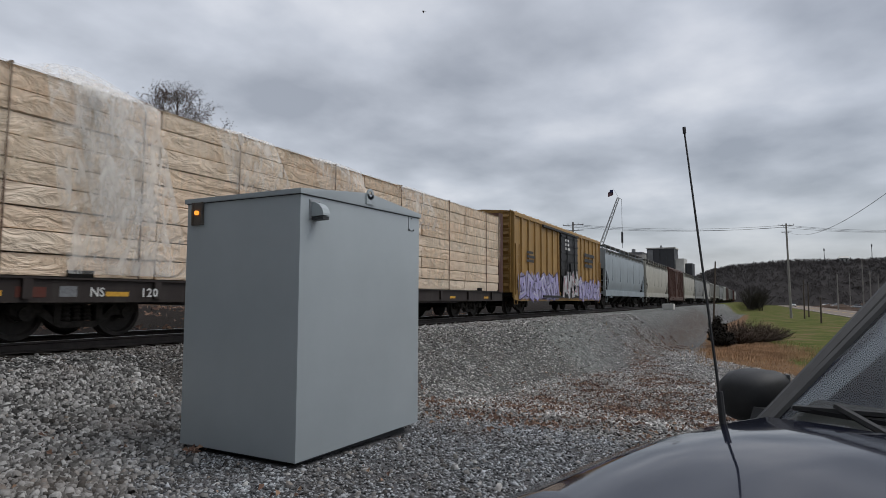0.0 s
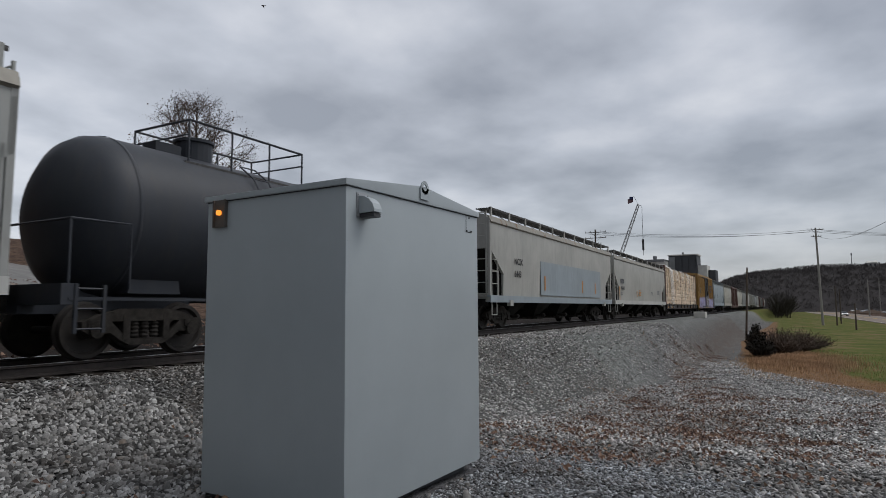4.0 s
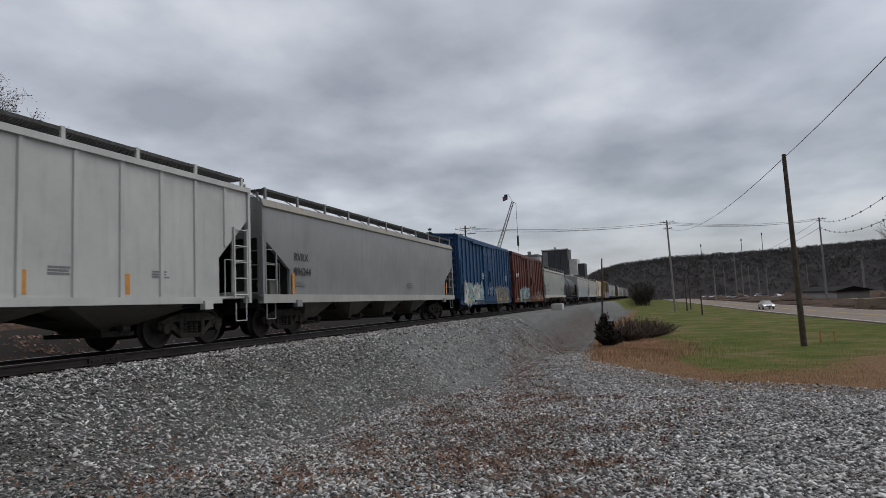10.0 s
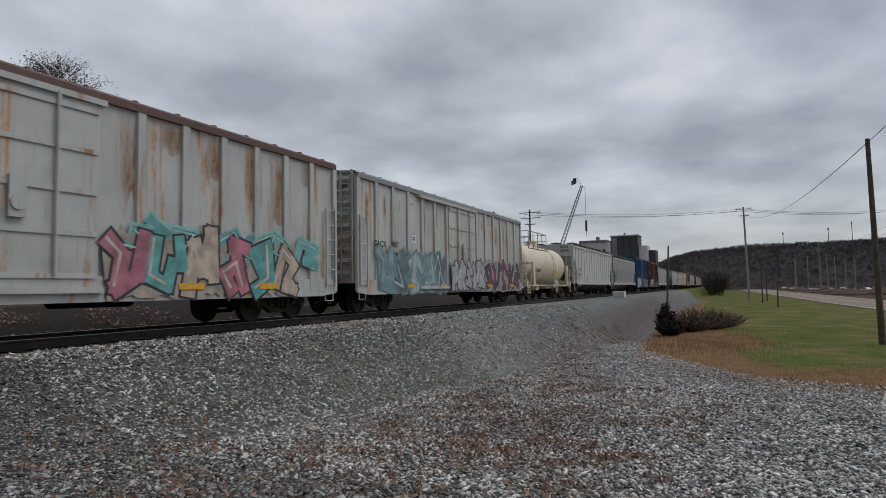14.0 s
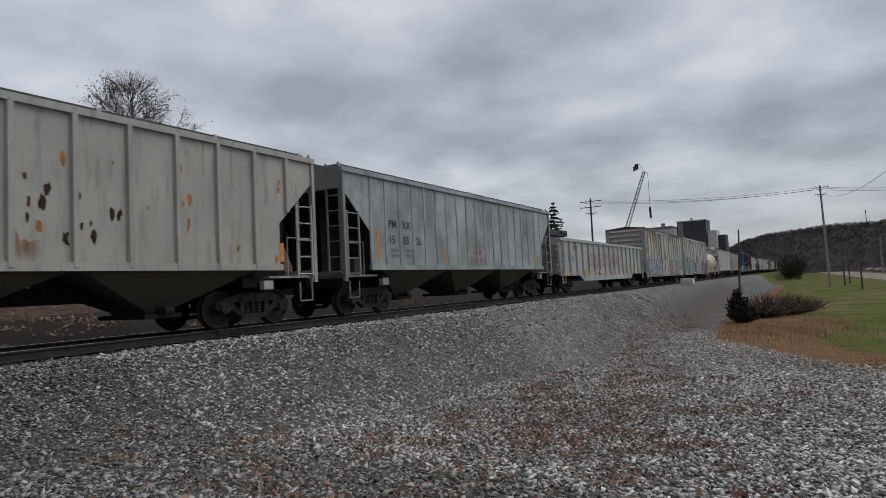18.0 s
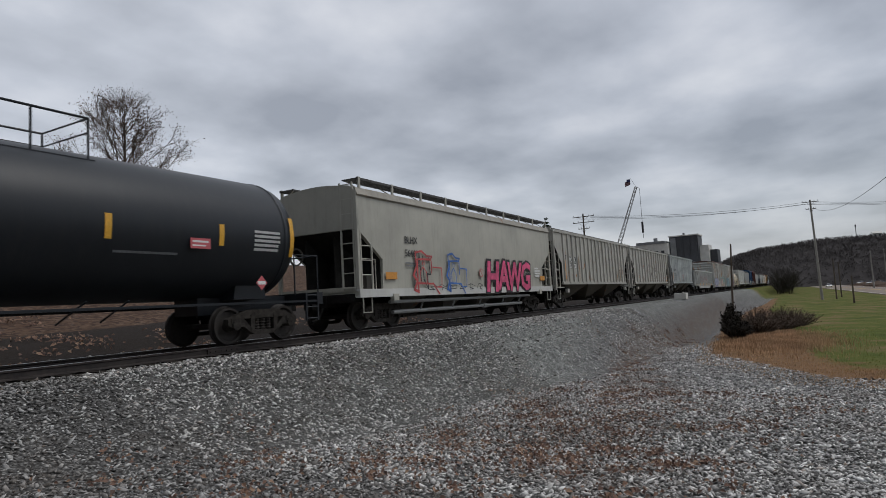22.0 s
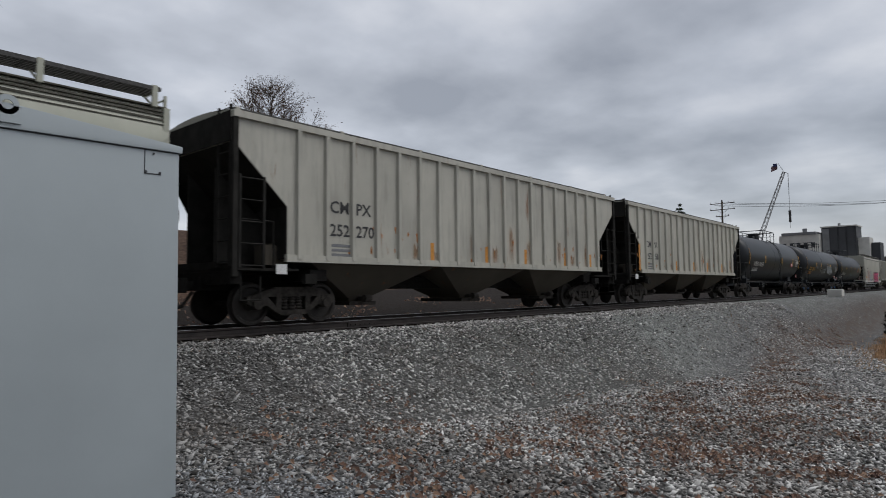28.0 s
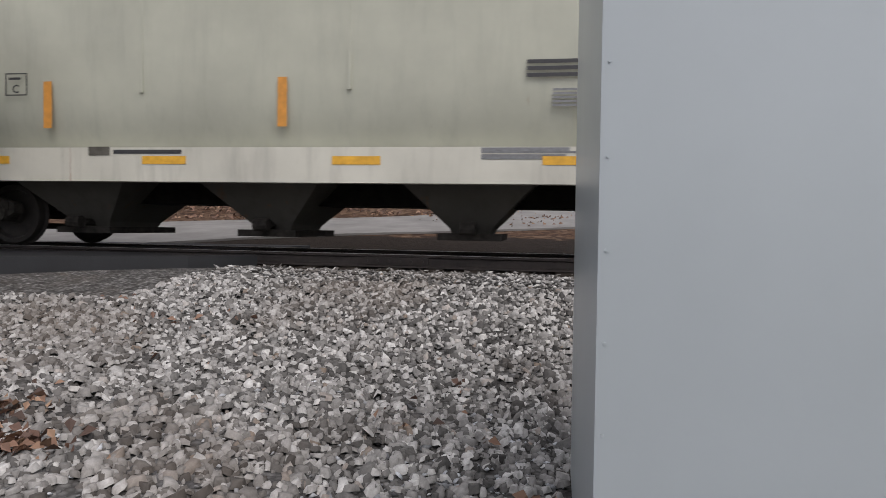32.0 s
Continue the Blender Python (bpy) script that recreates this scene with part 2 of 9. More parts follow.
# ---- mesh helpers ----
class MB:
    """Collects vertices and faces for one mesh."""

    def __init__(self):
        self.v, self.f = [], []

    def add(self, verts, faces):
        n = len(self.v)
        self.v += [tuple(p) for p in verts]
        self.f += [tuple(i + n for i in q) for q in faces]
        return self

    def box(self, x0, x1, y0, y1, z0, z1):
        return self.add([(x, y, z) for z in (z0, z1) for x, y in ((x0, y0), (x1, y0), (x1, y1), (x0, y1))],
                        [(3, 2, 1, 0), (4, 5, 6, 7), (0, 1, 5, 4), (1, 2, 6, 5), (2, 3, 7, 6), (3, 0, 4, 7)])

    def prism(self, poly, axis, a0, a1):
        """A polygon in the plane across an axis, drawn out from a0 to a1."""
        def at(p, a):
            return {"x": (a, p[0], p[1]), "y": (p[0], a, p[1]), "z": (p[0], p[1], a)}[axis]
        n = len(poly)
        return self.add([at(p, a0) for p in poly] + [at(p, a1) for p in poly],
                        [tuple(range(n - 1, -1, -1)), tuple(range(n, 2 * n))] + [(i, (i + 1) % n, n + (i + 1) % n, n + i) for i in range(n)])

    def loft(self, rings, caps=True):
        n = len(rings[0])
        vs, fs = [p for r in rings for p in r], []
        for k in range(len(rings) - 1):
            fs += [(k * n + i, k * n + (i + 1) % n, (k + 1) * n + (i + 1) % n, (k + 1) * n + i) for i in range(n)]
        if caps:
            fs += [tuple(range(n - 1, -1, -1)), tuple(range((len(rings) - 1) * n, len(rings) * n))]
        return self.add(vs, fs)

    def tube(self, p0, p1, r, n=6, r1=None):
        p0, p1 = Vector(p0), Vector(p1)
        d = (p1 - p0)
        if d.length < 1e-6:
            return self
        d.normalize()
        a = d.orthogonal().normalized()
        b = d.cross(a)
        r1 = r if r1 is None else r1
        ring = lambda c, q: [tuple(c + (a * math.cos(t) + b * math.sin(t)) * q) for t in [2 * math.pi * i / n for i in range(n)]]
        return self.loft([ring(p0, r), ring(p1, r1)])

    def path(self, pts, r, n=6):
        """A bent bar: one sweep along the points."""
        pts = [Vector(p) for p in pts]
        d0 = (pts[1] - pts[0]).normalized()
        a = d0.orthogonal().normalized()
        rings = []
        for k, p in enumerate(pts):
            d = (pts[min(k + 1, len(pts) - 1)] - pts[max(k - 1, 0)]).normalized()
            a = (a - d * a.dot(d)).normalized()
            b = d.cross(a)
            rings.append([tuple(p + (a * math.cos(t) + b * math.sin(t)) * r) for t in [2 * math.pi * i / n for i in range(n)]])
        return self.loft(rings)

    def mesh(self, name, mat, smooth=False):
        me = bpy.data.meshes.new(name)
        me.from_pydata(self.v, [], self.f)
        bm = bmesh.new()
        bm.from_mesh(me)
        bmesh.ops.recalc_face_normals(bm, faces=bm.faces)
        bm.to_mesh(me)
        bm.free()
        if mat:
            me.materials.append(mat)
        if smooth:
            me.set_sharp_from_angle(angle=radians(38)) if smooth == "auto" else None
            for p in me.polygons:
                p.use_smooth = True
        return me


def part(name, mb, mat, parent=None, label="", smooth=False, bevel=0.0):
    me = mb if isinstance(mb, bpy.types.Mesh) else mb.mesh(name, mat, smooth)
    if bevel:
        bm = bmesh.new()
        bm.from_mesh(me)
        bmesh.ops.bevel(bm, geom=[e for e in bm.edges if e.calc_face_angle(0) > 0.6], offset=bevel, segments=2, affect="EDGES", profile=0.7)
        bm.to_mesh(me)
        bm.free()
        for p in me.polygons:
            p.use_smooth = True
        me.set_sharp_from_angle(angle=radians(35))
    ob = new(name, me)
    ob.parent = parent
    if label:
        tagged(ob, label)
    return ob


def thing(name, label, category, group="", kind="", m=None):
    ob = new(name)
    ob.empty_display_size = 0.2
    if m is not None:
        ob.matrix_basis = m
    return tagged(ob, label, category, group, kind)


def bend(me, R, zc):
    """Lays flat lettering on the round of a tank."""
    for v in me.vertices:
        v.co.y = -math.sqrt(max(0.01, R * R - (v.co.z - zc) ** 2)) - 0.006


def text(parent, words, size, x, y, z, mat, rot=(90, 0, 0), name="lettering", bold=0.0, squeeze=1.0, center=False, wrap=None, shear=0.0, space=1.0):
    cu = bpy.data.curves.new("letters", "FONT")
    cu.body, cu.size, cu.extrude, cu.offset = words, size, 0.001, bold
    cu.align_x = "CENTER" if center else "LEFT"
    cu.resolution_u, cu.shear, cu.space_character = 2, shear, space
    tmp = bpy.data.objects.new("letters", cu)
    me = bpy.data.meshes.new_from_object(tmp)
    bpy.data.objects.remove(tmp)
    bpy.data.curves.remove(cu)
    me.transform(Matrix.Diagonal((squeeze, 1, 1, 1)))
    me.transform(pose(x, y, z, *rot))
    if wrap:
        bend(me, *wrap)
    me.materials.clear()
    me.materials.append(mat)
    ob = new(name, me)
    ob.parent = parent
    return ob


# ---- rail cars: x ahead, y away from the road, z up from the rail top ----
HW = 1.57
MESHES = {}
WHEELS = []


def shared(key, build, mat, smooth=False):
    if key not in MESHES:
        MESHES[key] = build().mesh(key, mat, smooth)
    return MESHES[key]


def wheelset_mesh():
    b = MB()
    for s in (-1, 1):
        prof = [(0.62, 0.10), (0.66, 0.40), (0.70, 0.43), (0.715, 0.46), (0.735, 0.455), (0.755, 0.43), (0.86, 0.42), (0.86, 0.36), (0.80, 0.33), (0.79, 0.14), (0.85, 0.12), (0.85, 0.05)]
        n = 28
        b.loft([[(r * math.cos(2 * math.pi * i / n), s * y, r * math.sin(2 * math.pi * i / n)) for i in range(n)] for y, r in prof])
    b.tube((0, -1.06, 0), (0, 1.06, 0), 0.07, 10)
    return b


def sideframe_mesh():
    b = MB()
    y0, y1 = -0.08, 0.08
    b.prism([(-1.08, 0.60), (-1.08, 0.47), (-0.95, 0.40), (-0.62, 0.42), (-0.45, 0.30), (-0.30, 0.22), (0.30, 0.22), (0.45, 0.30), (0.62, 0.42), (0.95, 0.40), (1.08, 0.47), (1.08, 0.60),
             (0.98, 0.64), (0.62, 0.60), (0.42, 0.40), (0.28, 0.32), (-0.28, 0.32), (-0.42, 0.40), (-0.62, 0.60), (-0.98, 0.64)], "y", y0, y1)
    b.prism([(-1.0, 0.60), (1.0, 0.60), (0.80, 0.70), (0.40, 0.80), (-0.40, 0.80), (-0.80, 0.70)], "y", y0, y1)
    for s in (-1, 1):
        b.box(s * 0.36 - 0.06, s * 0.36 + 0.06, y0 - 0.01, y1 + 0.01, 0.30, 0.70)
        b.tube((s * 0.86, -0.13, 0.46), (s * 0.86, 0.13, 0.46), 0.115, 12)
        b.box(s * 0.86 - 0.14, s * 0.86 + 0.14, y0 - 0.02, y1 + 0.02, 0.50, 0.62)
    return b


def spring_mesh():
    prof = [(0.33 + 0.0325 * k, 0.078 if k % 2 else 0.058) for k in range(9)]
    return MB().loft([[(r * math.cos(2 * math.pi * i / 10), r * math.sin(2 * math.pi * i / 10), z) for i in range(10)] for z, r in prof])


def add_truck(car, x, cap=None):
    bol = MB()
    bol.box(-0.20, 0.20, -0.95, 0.95, 0.50, 0.78)
    bol.box(-0.55, 0.55, -0.35, 0.35, 0.42, 0.55)
    bol.tube((0, 0, 0.7), (0, 0, 0.98), 0.3, 12)
    if "bolster" not in MESHES:
        MESHES["bolster"] = bol.mesh("truck", M["steel_dark"])
    t = part("truck", MESHES["bolster"], None, car)
    t.location = (x, 0, 0)
    for s in (-1, 1):
        o = part("sideframe", shared("sideframe", sideframe_mesh, M["truck_steel"]), None, t)
        o.location = (0, 1.0 * s, 0)
        if s < 0:
            for sx in (-0.18, 0.0, 0.18):
                o = part("spring", shared("spring", spring_mesh, M["truck_steel"]), None, t)
                o.location = (sx, 1.0 * s, 0)
        w = part("wheelset", shared("wheelset", wheelset_mesh, M["wheel"], "auto"), None, t)
        w.location = (0.865 * s, 0, 0.455)
        WHEELS.append(w)
        if cap:
            c = part("bearing_cap", shared("bearing_cap_" + cap, lambda: MB().tube((0, -1.2, 0.455), (0, -1.1, 0.455), 0.085, 12), M[cap]), None, t)
            c.location = (0.865 * s, 0, 0)
    return t


def coupler_mesh():
    b = MB()
    b.box(-0.55, 0.12, -0.10, 0.10, 0.76, 0.94)
    b.prism([(0.08, -0.14), (0.34, -0.16), (0.42, -0.02), (0.30, 0.02), (0.30, 0.12), (0.08, 0.16)], "z", 0.70, 1.0)
    b.path([(0.05, 0.30, 0.72), (0.25, 0.32, 0.45), (0.52, 0.30, 0.36)], 0.035)
    return b


def ends_common(car, L, sill=0.98):
    """Couplers, cut lever and hoses at both ends."""
    for s in (-1, 1):
        c = part("coupler", shared("coupler", coupler_mesh, M["steel_dark"]), None, car)
        c.matrix_basis = pose(s * (L / 2 + 0.08), 0, 0, 0, 0, 0 if s > 0 else 180)


def ladder_mb(x, y, z0, z1, w=0.42, along="x", rungs=None, r=0.016):
    b = MB()
    n = rungs or max(2, round((z1 - z0) / 0.42) + 1)
    for i in range(n):
        z = z0 + 0.06 + (z1 - z0 - 0.12) * i / (n - 1)
        p = ((x - w / 2, y, z), (x + w / 2, y, z)) if along == "x" else ((x, y - w / 2, z), (x, y + w / 2, z))
        b.tube(*p, r, 5)
    for s in (-1, 1):
        if along == "x":
            b.box(x + s * w / 2 - 0.025, x + s * w / 2 + 0.025, y - 0.02, y + 0.02, z0, z1)
        else:
            b.box(x - 0.02, x + 0.02, y + s * w / 2 - 0.025, y + s * w / 2 + 0.025, z0, z1)
    return b


def bars(car, x, z, rows, width, size, mat, y=-HW - 0.004, name="stencil_block", wrap=None):
    """Lines of small print, as plain bars."""
    b = MB()
    rnd = random.Random(int(x * 91 + z * 57 + rows))
    for i in range(rows):
        b.box(x, x + width * rnd.uniform(0.7, 1.0), y - 0.001, y, z - i * size * 1.7 - size, z - i * size * 1.7)
    o = part(name, b, mat, car)
    if wrap:
        bend(o.data, *wrap)


def strips(car, xs, z0, z1, w, y=-HW - 0.004, mat="yellow_ink", name="reflector_strip"):
    for x in xs:
        part(name, MB().box(x, x + w, y - 0.002, y, z0, z1), M[mat], car)


def body_rings(rows, nx=1):
    """Stacked level outlines (z, half length, half width) make a car body."""
    return [[(-xe, -y, z), (xe, -y, z), (xe, y, z), (-xe, y, z)] for z, xe, y in rows]


def under_frame(car, L, half, mat):
    b = MB()
    b.box(-L / 2, L / 2, -0.32, 0.32, 0.74, 1.06)
    for s in (-1, 1):
        b.box(s * (L / 2 - 0.16) - 0.12, s * (L / 2 - 0.16) + 0.12, -half, half, 0.86, 1.10)
        b.box(s * (L / 2 - 2.1) - 0.22, s * (L / 2 - 2.1) + 0.22, -half, half, 0.92, 1.16)
    part("underframe", b, mat, car)


def bay(car, x, w, top, mat, yw=1.25, low=0.50):
    """One discharge hopper: a pyramid with its gate."""
    b = MB()
    r = lambda hx, hy, z: [(x - hx, -hy, z), (x + hx, -hy, z), (x + hx, hy, z), (x - hx, hy, z)]
    b.loft([r(w / 2, yw, top), r(w * 0.46, yw * 0.97, top - 0.12), r(0.28, 0.62, low + 0.1), r(0.24, 0.55, low)])
    h = part("hopper_bay", b, mat, car)
    g = MB().box(x - 0.42, x + 0.42, -0.80, 0.80, low - 0.06, low + 0.03)
    g.tube((x, -1.02, low + 0.10), (x, -0.5, low + 0.10), 0.05, 8)
    g.tube((x - 0.1, -0.95, low + 0.1), (x + 0.1, -0.95, low + 0.1), 0.085, 10)
    part("outlet_gate", g, M["truck_steel"], h)


def roof_walk(car, L, z, mat, y=1.22, half=0.28, rail=True, step=1.75, foot=0.32):
    n = max(4, round(L / step))
    for s in (-1, 1):
        w = MB()
        for k in range(7):
            q = s * y - half + 2 * half * (k + 0.5) / 7
            w.box(-L / 2 + 0.15, L / 2 - 0.15, q - half * 0.085, q + half * 0.085, z, z + 0.035)
        for k in range(int(L / 0.9)):
            q = -L / 2 + 0.2 + k * (L - 0.4) / (int(L / 0.9) - 1)
            w.box(q - 0.012, q + 0.012, s * y - half, s * y + half, z + 0.004, z + 0.03)
        w.box(-L / 2 + 0.15, L / 2 - 0.15, s * (y + half) - 0.015, s * (y + half) + 0.015, z - 0.02, z + 0.05)
        part("running_board", w, M["grating"], car)
        for i in range(n + 1):
            x = -L / 2 + 0.25 + (L - 0.5) * i / n
            b = MB().box(x - 0.045, x + 0.045, s * (y + half) - 0.02, s * (y + half) + 0.03, z - foot, z + 0.07)
            b.tube((x, s * (y + half - 0.02), z - foot), (x, s * (y - 0.2), z), 0.018, 4)
            part("walk_bracket", b, mat, car)


def rounded_hopper(label, L, mats, z_top=4.45, walk=True, sill_mat=None, bays=4, slope_z=2.95, slope_in=1.2, slope_mat=None, flat=False, drop=0.0, slope_b=None):
    """A covered hopper with smooth bulging sides and a deep side sill."""
    body, frame_mat = mats
    car = thing("covered_hopper_car", label, "rail car", "cars of the freight train")
    zb = 1.20 if flat else 1.36
    sb = slope_b or slope_z - 0.85
    prof = [(zb, 1.36), (zb + 0.25, 1.46), (zb + 0.6, 1.53), (2.6, 1.56), (3.3, 1.57), (3.9, 1.55), (z_top - 0.32, 1.50), (z_top - 0.14, 1.40), (z_top, 1.12), (z_top + 0.12, 0.55), (z_top + 0.14, 0.1)]
    if flat:
        prof = [(zb, 1.50), (2.6, 1.55), (3.6, 1.55), (z_top - 0.2, 1.52), (z_top, 1.3), (z_top + 0.1, 0.5), (z_top + 0.12, 0.1)]

    def xe(z):
        if z >= slope_z:
            return L / 2 - 0.02
        return L / 2 - 0.02 - slope_in * min(1.0, (slope_z - z) / (slope_z - sb))
    zs = sorted({z for z, _ in prof} | {slope_z, sb} | {sb + (slope_z - sb) * k / 5 for k in range(1, 5)})
    half = lambda z: np.interp(z, [p[0] for p in prof], [p[1] for p in prof])
    part("body_shell", MB().loft(body_rings([(z, xe(z), float(half(z))) for z in zs])), body, car, smooth="auto")
    sm = sill_mat or body
    for s in (-1, 1):
        st = 1.22 if flat else 1.41
        b = MB().prism([(s * 1.58, 0.98), (s * 1.42, 0.98), (s * 1.42, 1.02), (s * 1.54, 1.05), (s * 1.54, st - 0.07), (s * 1.42, st - 0.04), (s * 1.42, st), (s * 1.58, st)], "x", -L / 2, L / 2)
        part("side_sill", b, sm, car)
        b = MB().box(-L / 2 + 0.03, L / 2 - 0.03, s * 1.50 - 0.03, s * 1.50 + 0.06, z_top - 0.38, z_top - 0.345)
        b.box(-L / 2 + 0.03, L / 2 - 0.03, s * 1.49 - 0.03, s * 1.49 + 0.065, z_top - 0.29, z_top - 0.268)
        if not flat:
            b.box(-L / 2 + 0.03, L / 2 - 0.03, s * 1.43 - 0.03, s * 1.43 + 0.06, z_top - 0.13, z_top - 0.11)
            b.box(-L / 2 + 0.03, L / 2 - 0.03, s * 1.51 - 0.03, s * 1.51 + 0.055, z_top - 0.46, z_top - 0.44)
        b.box(-L / 2 + 0.03, L / 2 - 0.03, s * 1.46 - 0.03, s * 1.46 + 0.08, z_top - 0.22, z_top - 0.195)
        part("roof_seam", b, body if flat else M["seam_shade"], car)
        if flat:
            part("eave_plate", MB().prism([(s * 1.54, z_top - 0.32), (s * 1.60, z_top - 0.28), (s * 1.52, z_top - 0.07), (s * 1.46, z_top - 0.07)], "x", -L / 2 + 0.02, L / 2 - 0.02), M["p_eave"], car)
        # slope sheets default to the dark paint that holds soot and shade
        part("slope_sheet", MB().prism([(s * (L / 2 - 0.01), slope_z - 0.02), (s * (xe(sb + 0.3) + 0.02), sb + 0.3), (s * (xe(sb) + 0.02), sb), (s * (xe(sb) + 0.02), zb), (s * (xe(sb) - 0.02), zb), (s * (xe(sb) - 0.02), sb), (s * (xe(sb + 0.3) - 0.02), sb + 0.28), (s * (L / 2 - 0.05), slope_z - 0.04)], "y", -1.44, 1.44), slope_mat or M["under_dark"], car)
    for i in range(0 if flat else 5):
        x = -L / 2 + 2.4 + (L - 4.8) * i / 4
        part("side_seam", MB().box(x - 0.02, x + 0.02, -1.572, -1.5, 2.1, 3.7), body, car)
    under_frame(car, L, 1.35, M["steel_dark"])
    for i in range(bays):
        step = (L - 4.6) / bays
        bay(car, -L / 2 + 2.3 + step * (i + 0.5), step * 0.84, 1.38, frame_mat, 1.32, 0.36)
    hopper_ends(car, L, body, frame_mat, z_top)
    if walk:
        roof_walk(car, L, z_top + (0.19 if flat else 0.15), body, foot=0.30)
    for o in car.children:
        o.location.z -= drop
    for x in (-L / 2 + 1.75, L / 2 - 1.75):
        add_truck(car, x)
    ends_common(car, L)
    return car


def hopper_ends(car, L, mat, frame_mat, z_top, cage=True):
    for s in (-1, 1):
        xe = s * (L / 2 - 0.06)
        for y in (-1, 1):
            part("corner_post", MB().box(xe - 0.05, xe + 0.05, y * 1.50 - 0.05, y * 1.50 + 0.05, 1.0, z_top - 0.15), mat, car)
        part("side_ladder", ladder_mb(s * (L / 2 - 0.42), -1.53, 1.15, 2.95, 0.52), mat, car)
        part("end_ladder", ladder_mb(xe + s * 0.03, -1.18, 1.2, z_top + 0.1, 0.44, "y"), mat, car)
        part("end_platform", MB().box(min(xe, xe - s * 1.5), max(xe, xe - s * 1.5), -1.45, 1.45, 1.12, 1.17).box(min(xe, xe - s * 0.1), max(xe, xe - s * 0.1), -1.5, 1.5, 1.0, 1.3), mat, car)
        for y in (-0.55, 0.55):
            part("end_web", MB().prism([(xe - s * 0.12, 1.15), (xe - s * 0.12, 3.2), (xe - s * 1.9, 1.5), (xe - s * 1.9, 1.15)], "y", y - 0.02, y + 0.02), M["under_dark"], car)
        part("sill_step", MB().path([(s * (L / 2 - 0.2), -1.52, 1.0), (s * (L / 2 - 0.2), -1.52, 0.55), (s * (L / 2 - 0.62), -1.52, 0.55), (s * (L / 2 - 0.62), -1.52, 1.0)], 0.02, 5), mat, car)
        part("jacking_pad", MB().box(s * (L / 2 - 1.75) - 0.14, s * (L / 2 - 1.75) + 0.14, -1.62, -1.48, 0.86, 1.06), mat, car)
        part("grab_rail", MB().path([(s * (L / 2 - 0.95), -1.45, 1.17), (s * (L / 2 - 0.95), -1.45, 2.1), (s * (L / 2 - 0.12), -1.45, 2.1)], 0.018, 5), mat, car)
    part("brake_wheel", MB().loft([[( -L / 2 - 0.06 + dx, 0.7 + r * math.cos(a), 2.3 + r * math.sin(a)) for a in [2 * math.pi * i / 14 for i in range(14)]] for dx, r in ((0, 0.27), (-0.03, 0.28), (-0.03, 0.23), (0, 0.22))], False), frame_mat, car)
    part("air_reservoir", MB().tube((L / 2 - 1.3, -0.9, 1.5), (L / 2 - 1.3, 0.5, 1.5), 0.17, 12), frame_mat, car)
    part("brake_cylinder", MB().tube((-L / 2 + 1.25, -1.0, 1.55), (-L / 2 + 1.25, -0.2, 1.55), 0.16, 12).box(-L / 2 + 0.9, -L / 2 + 1.5, -1.15, -0.85, 1.25, 1.65), frame_mat, car)


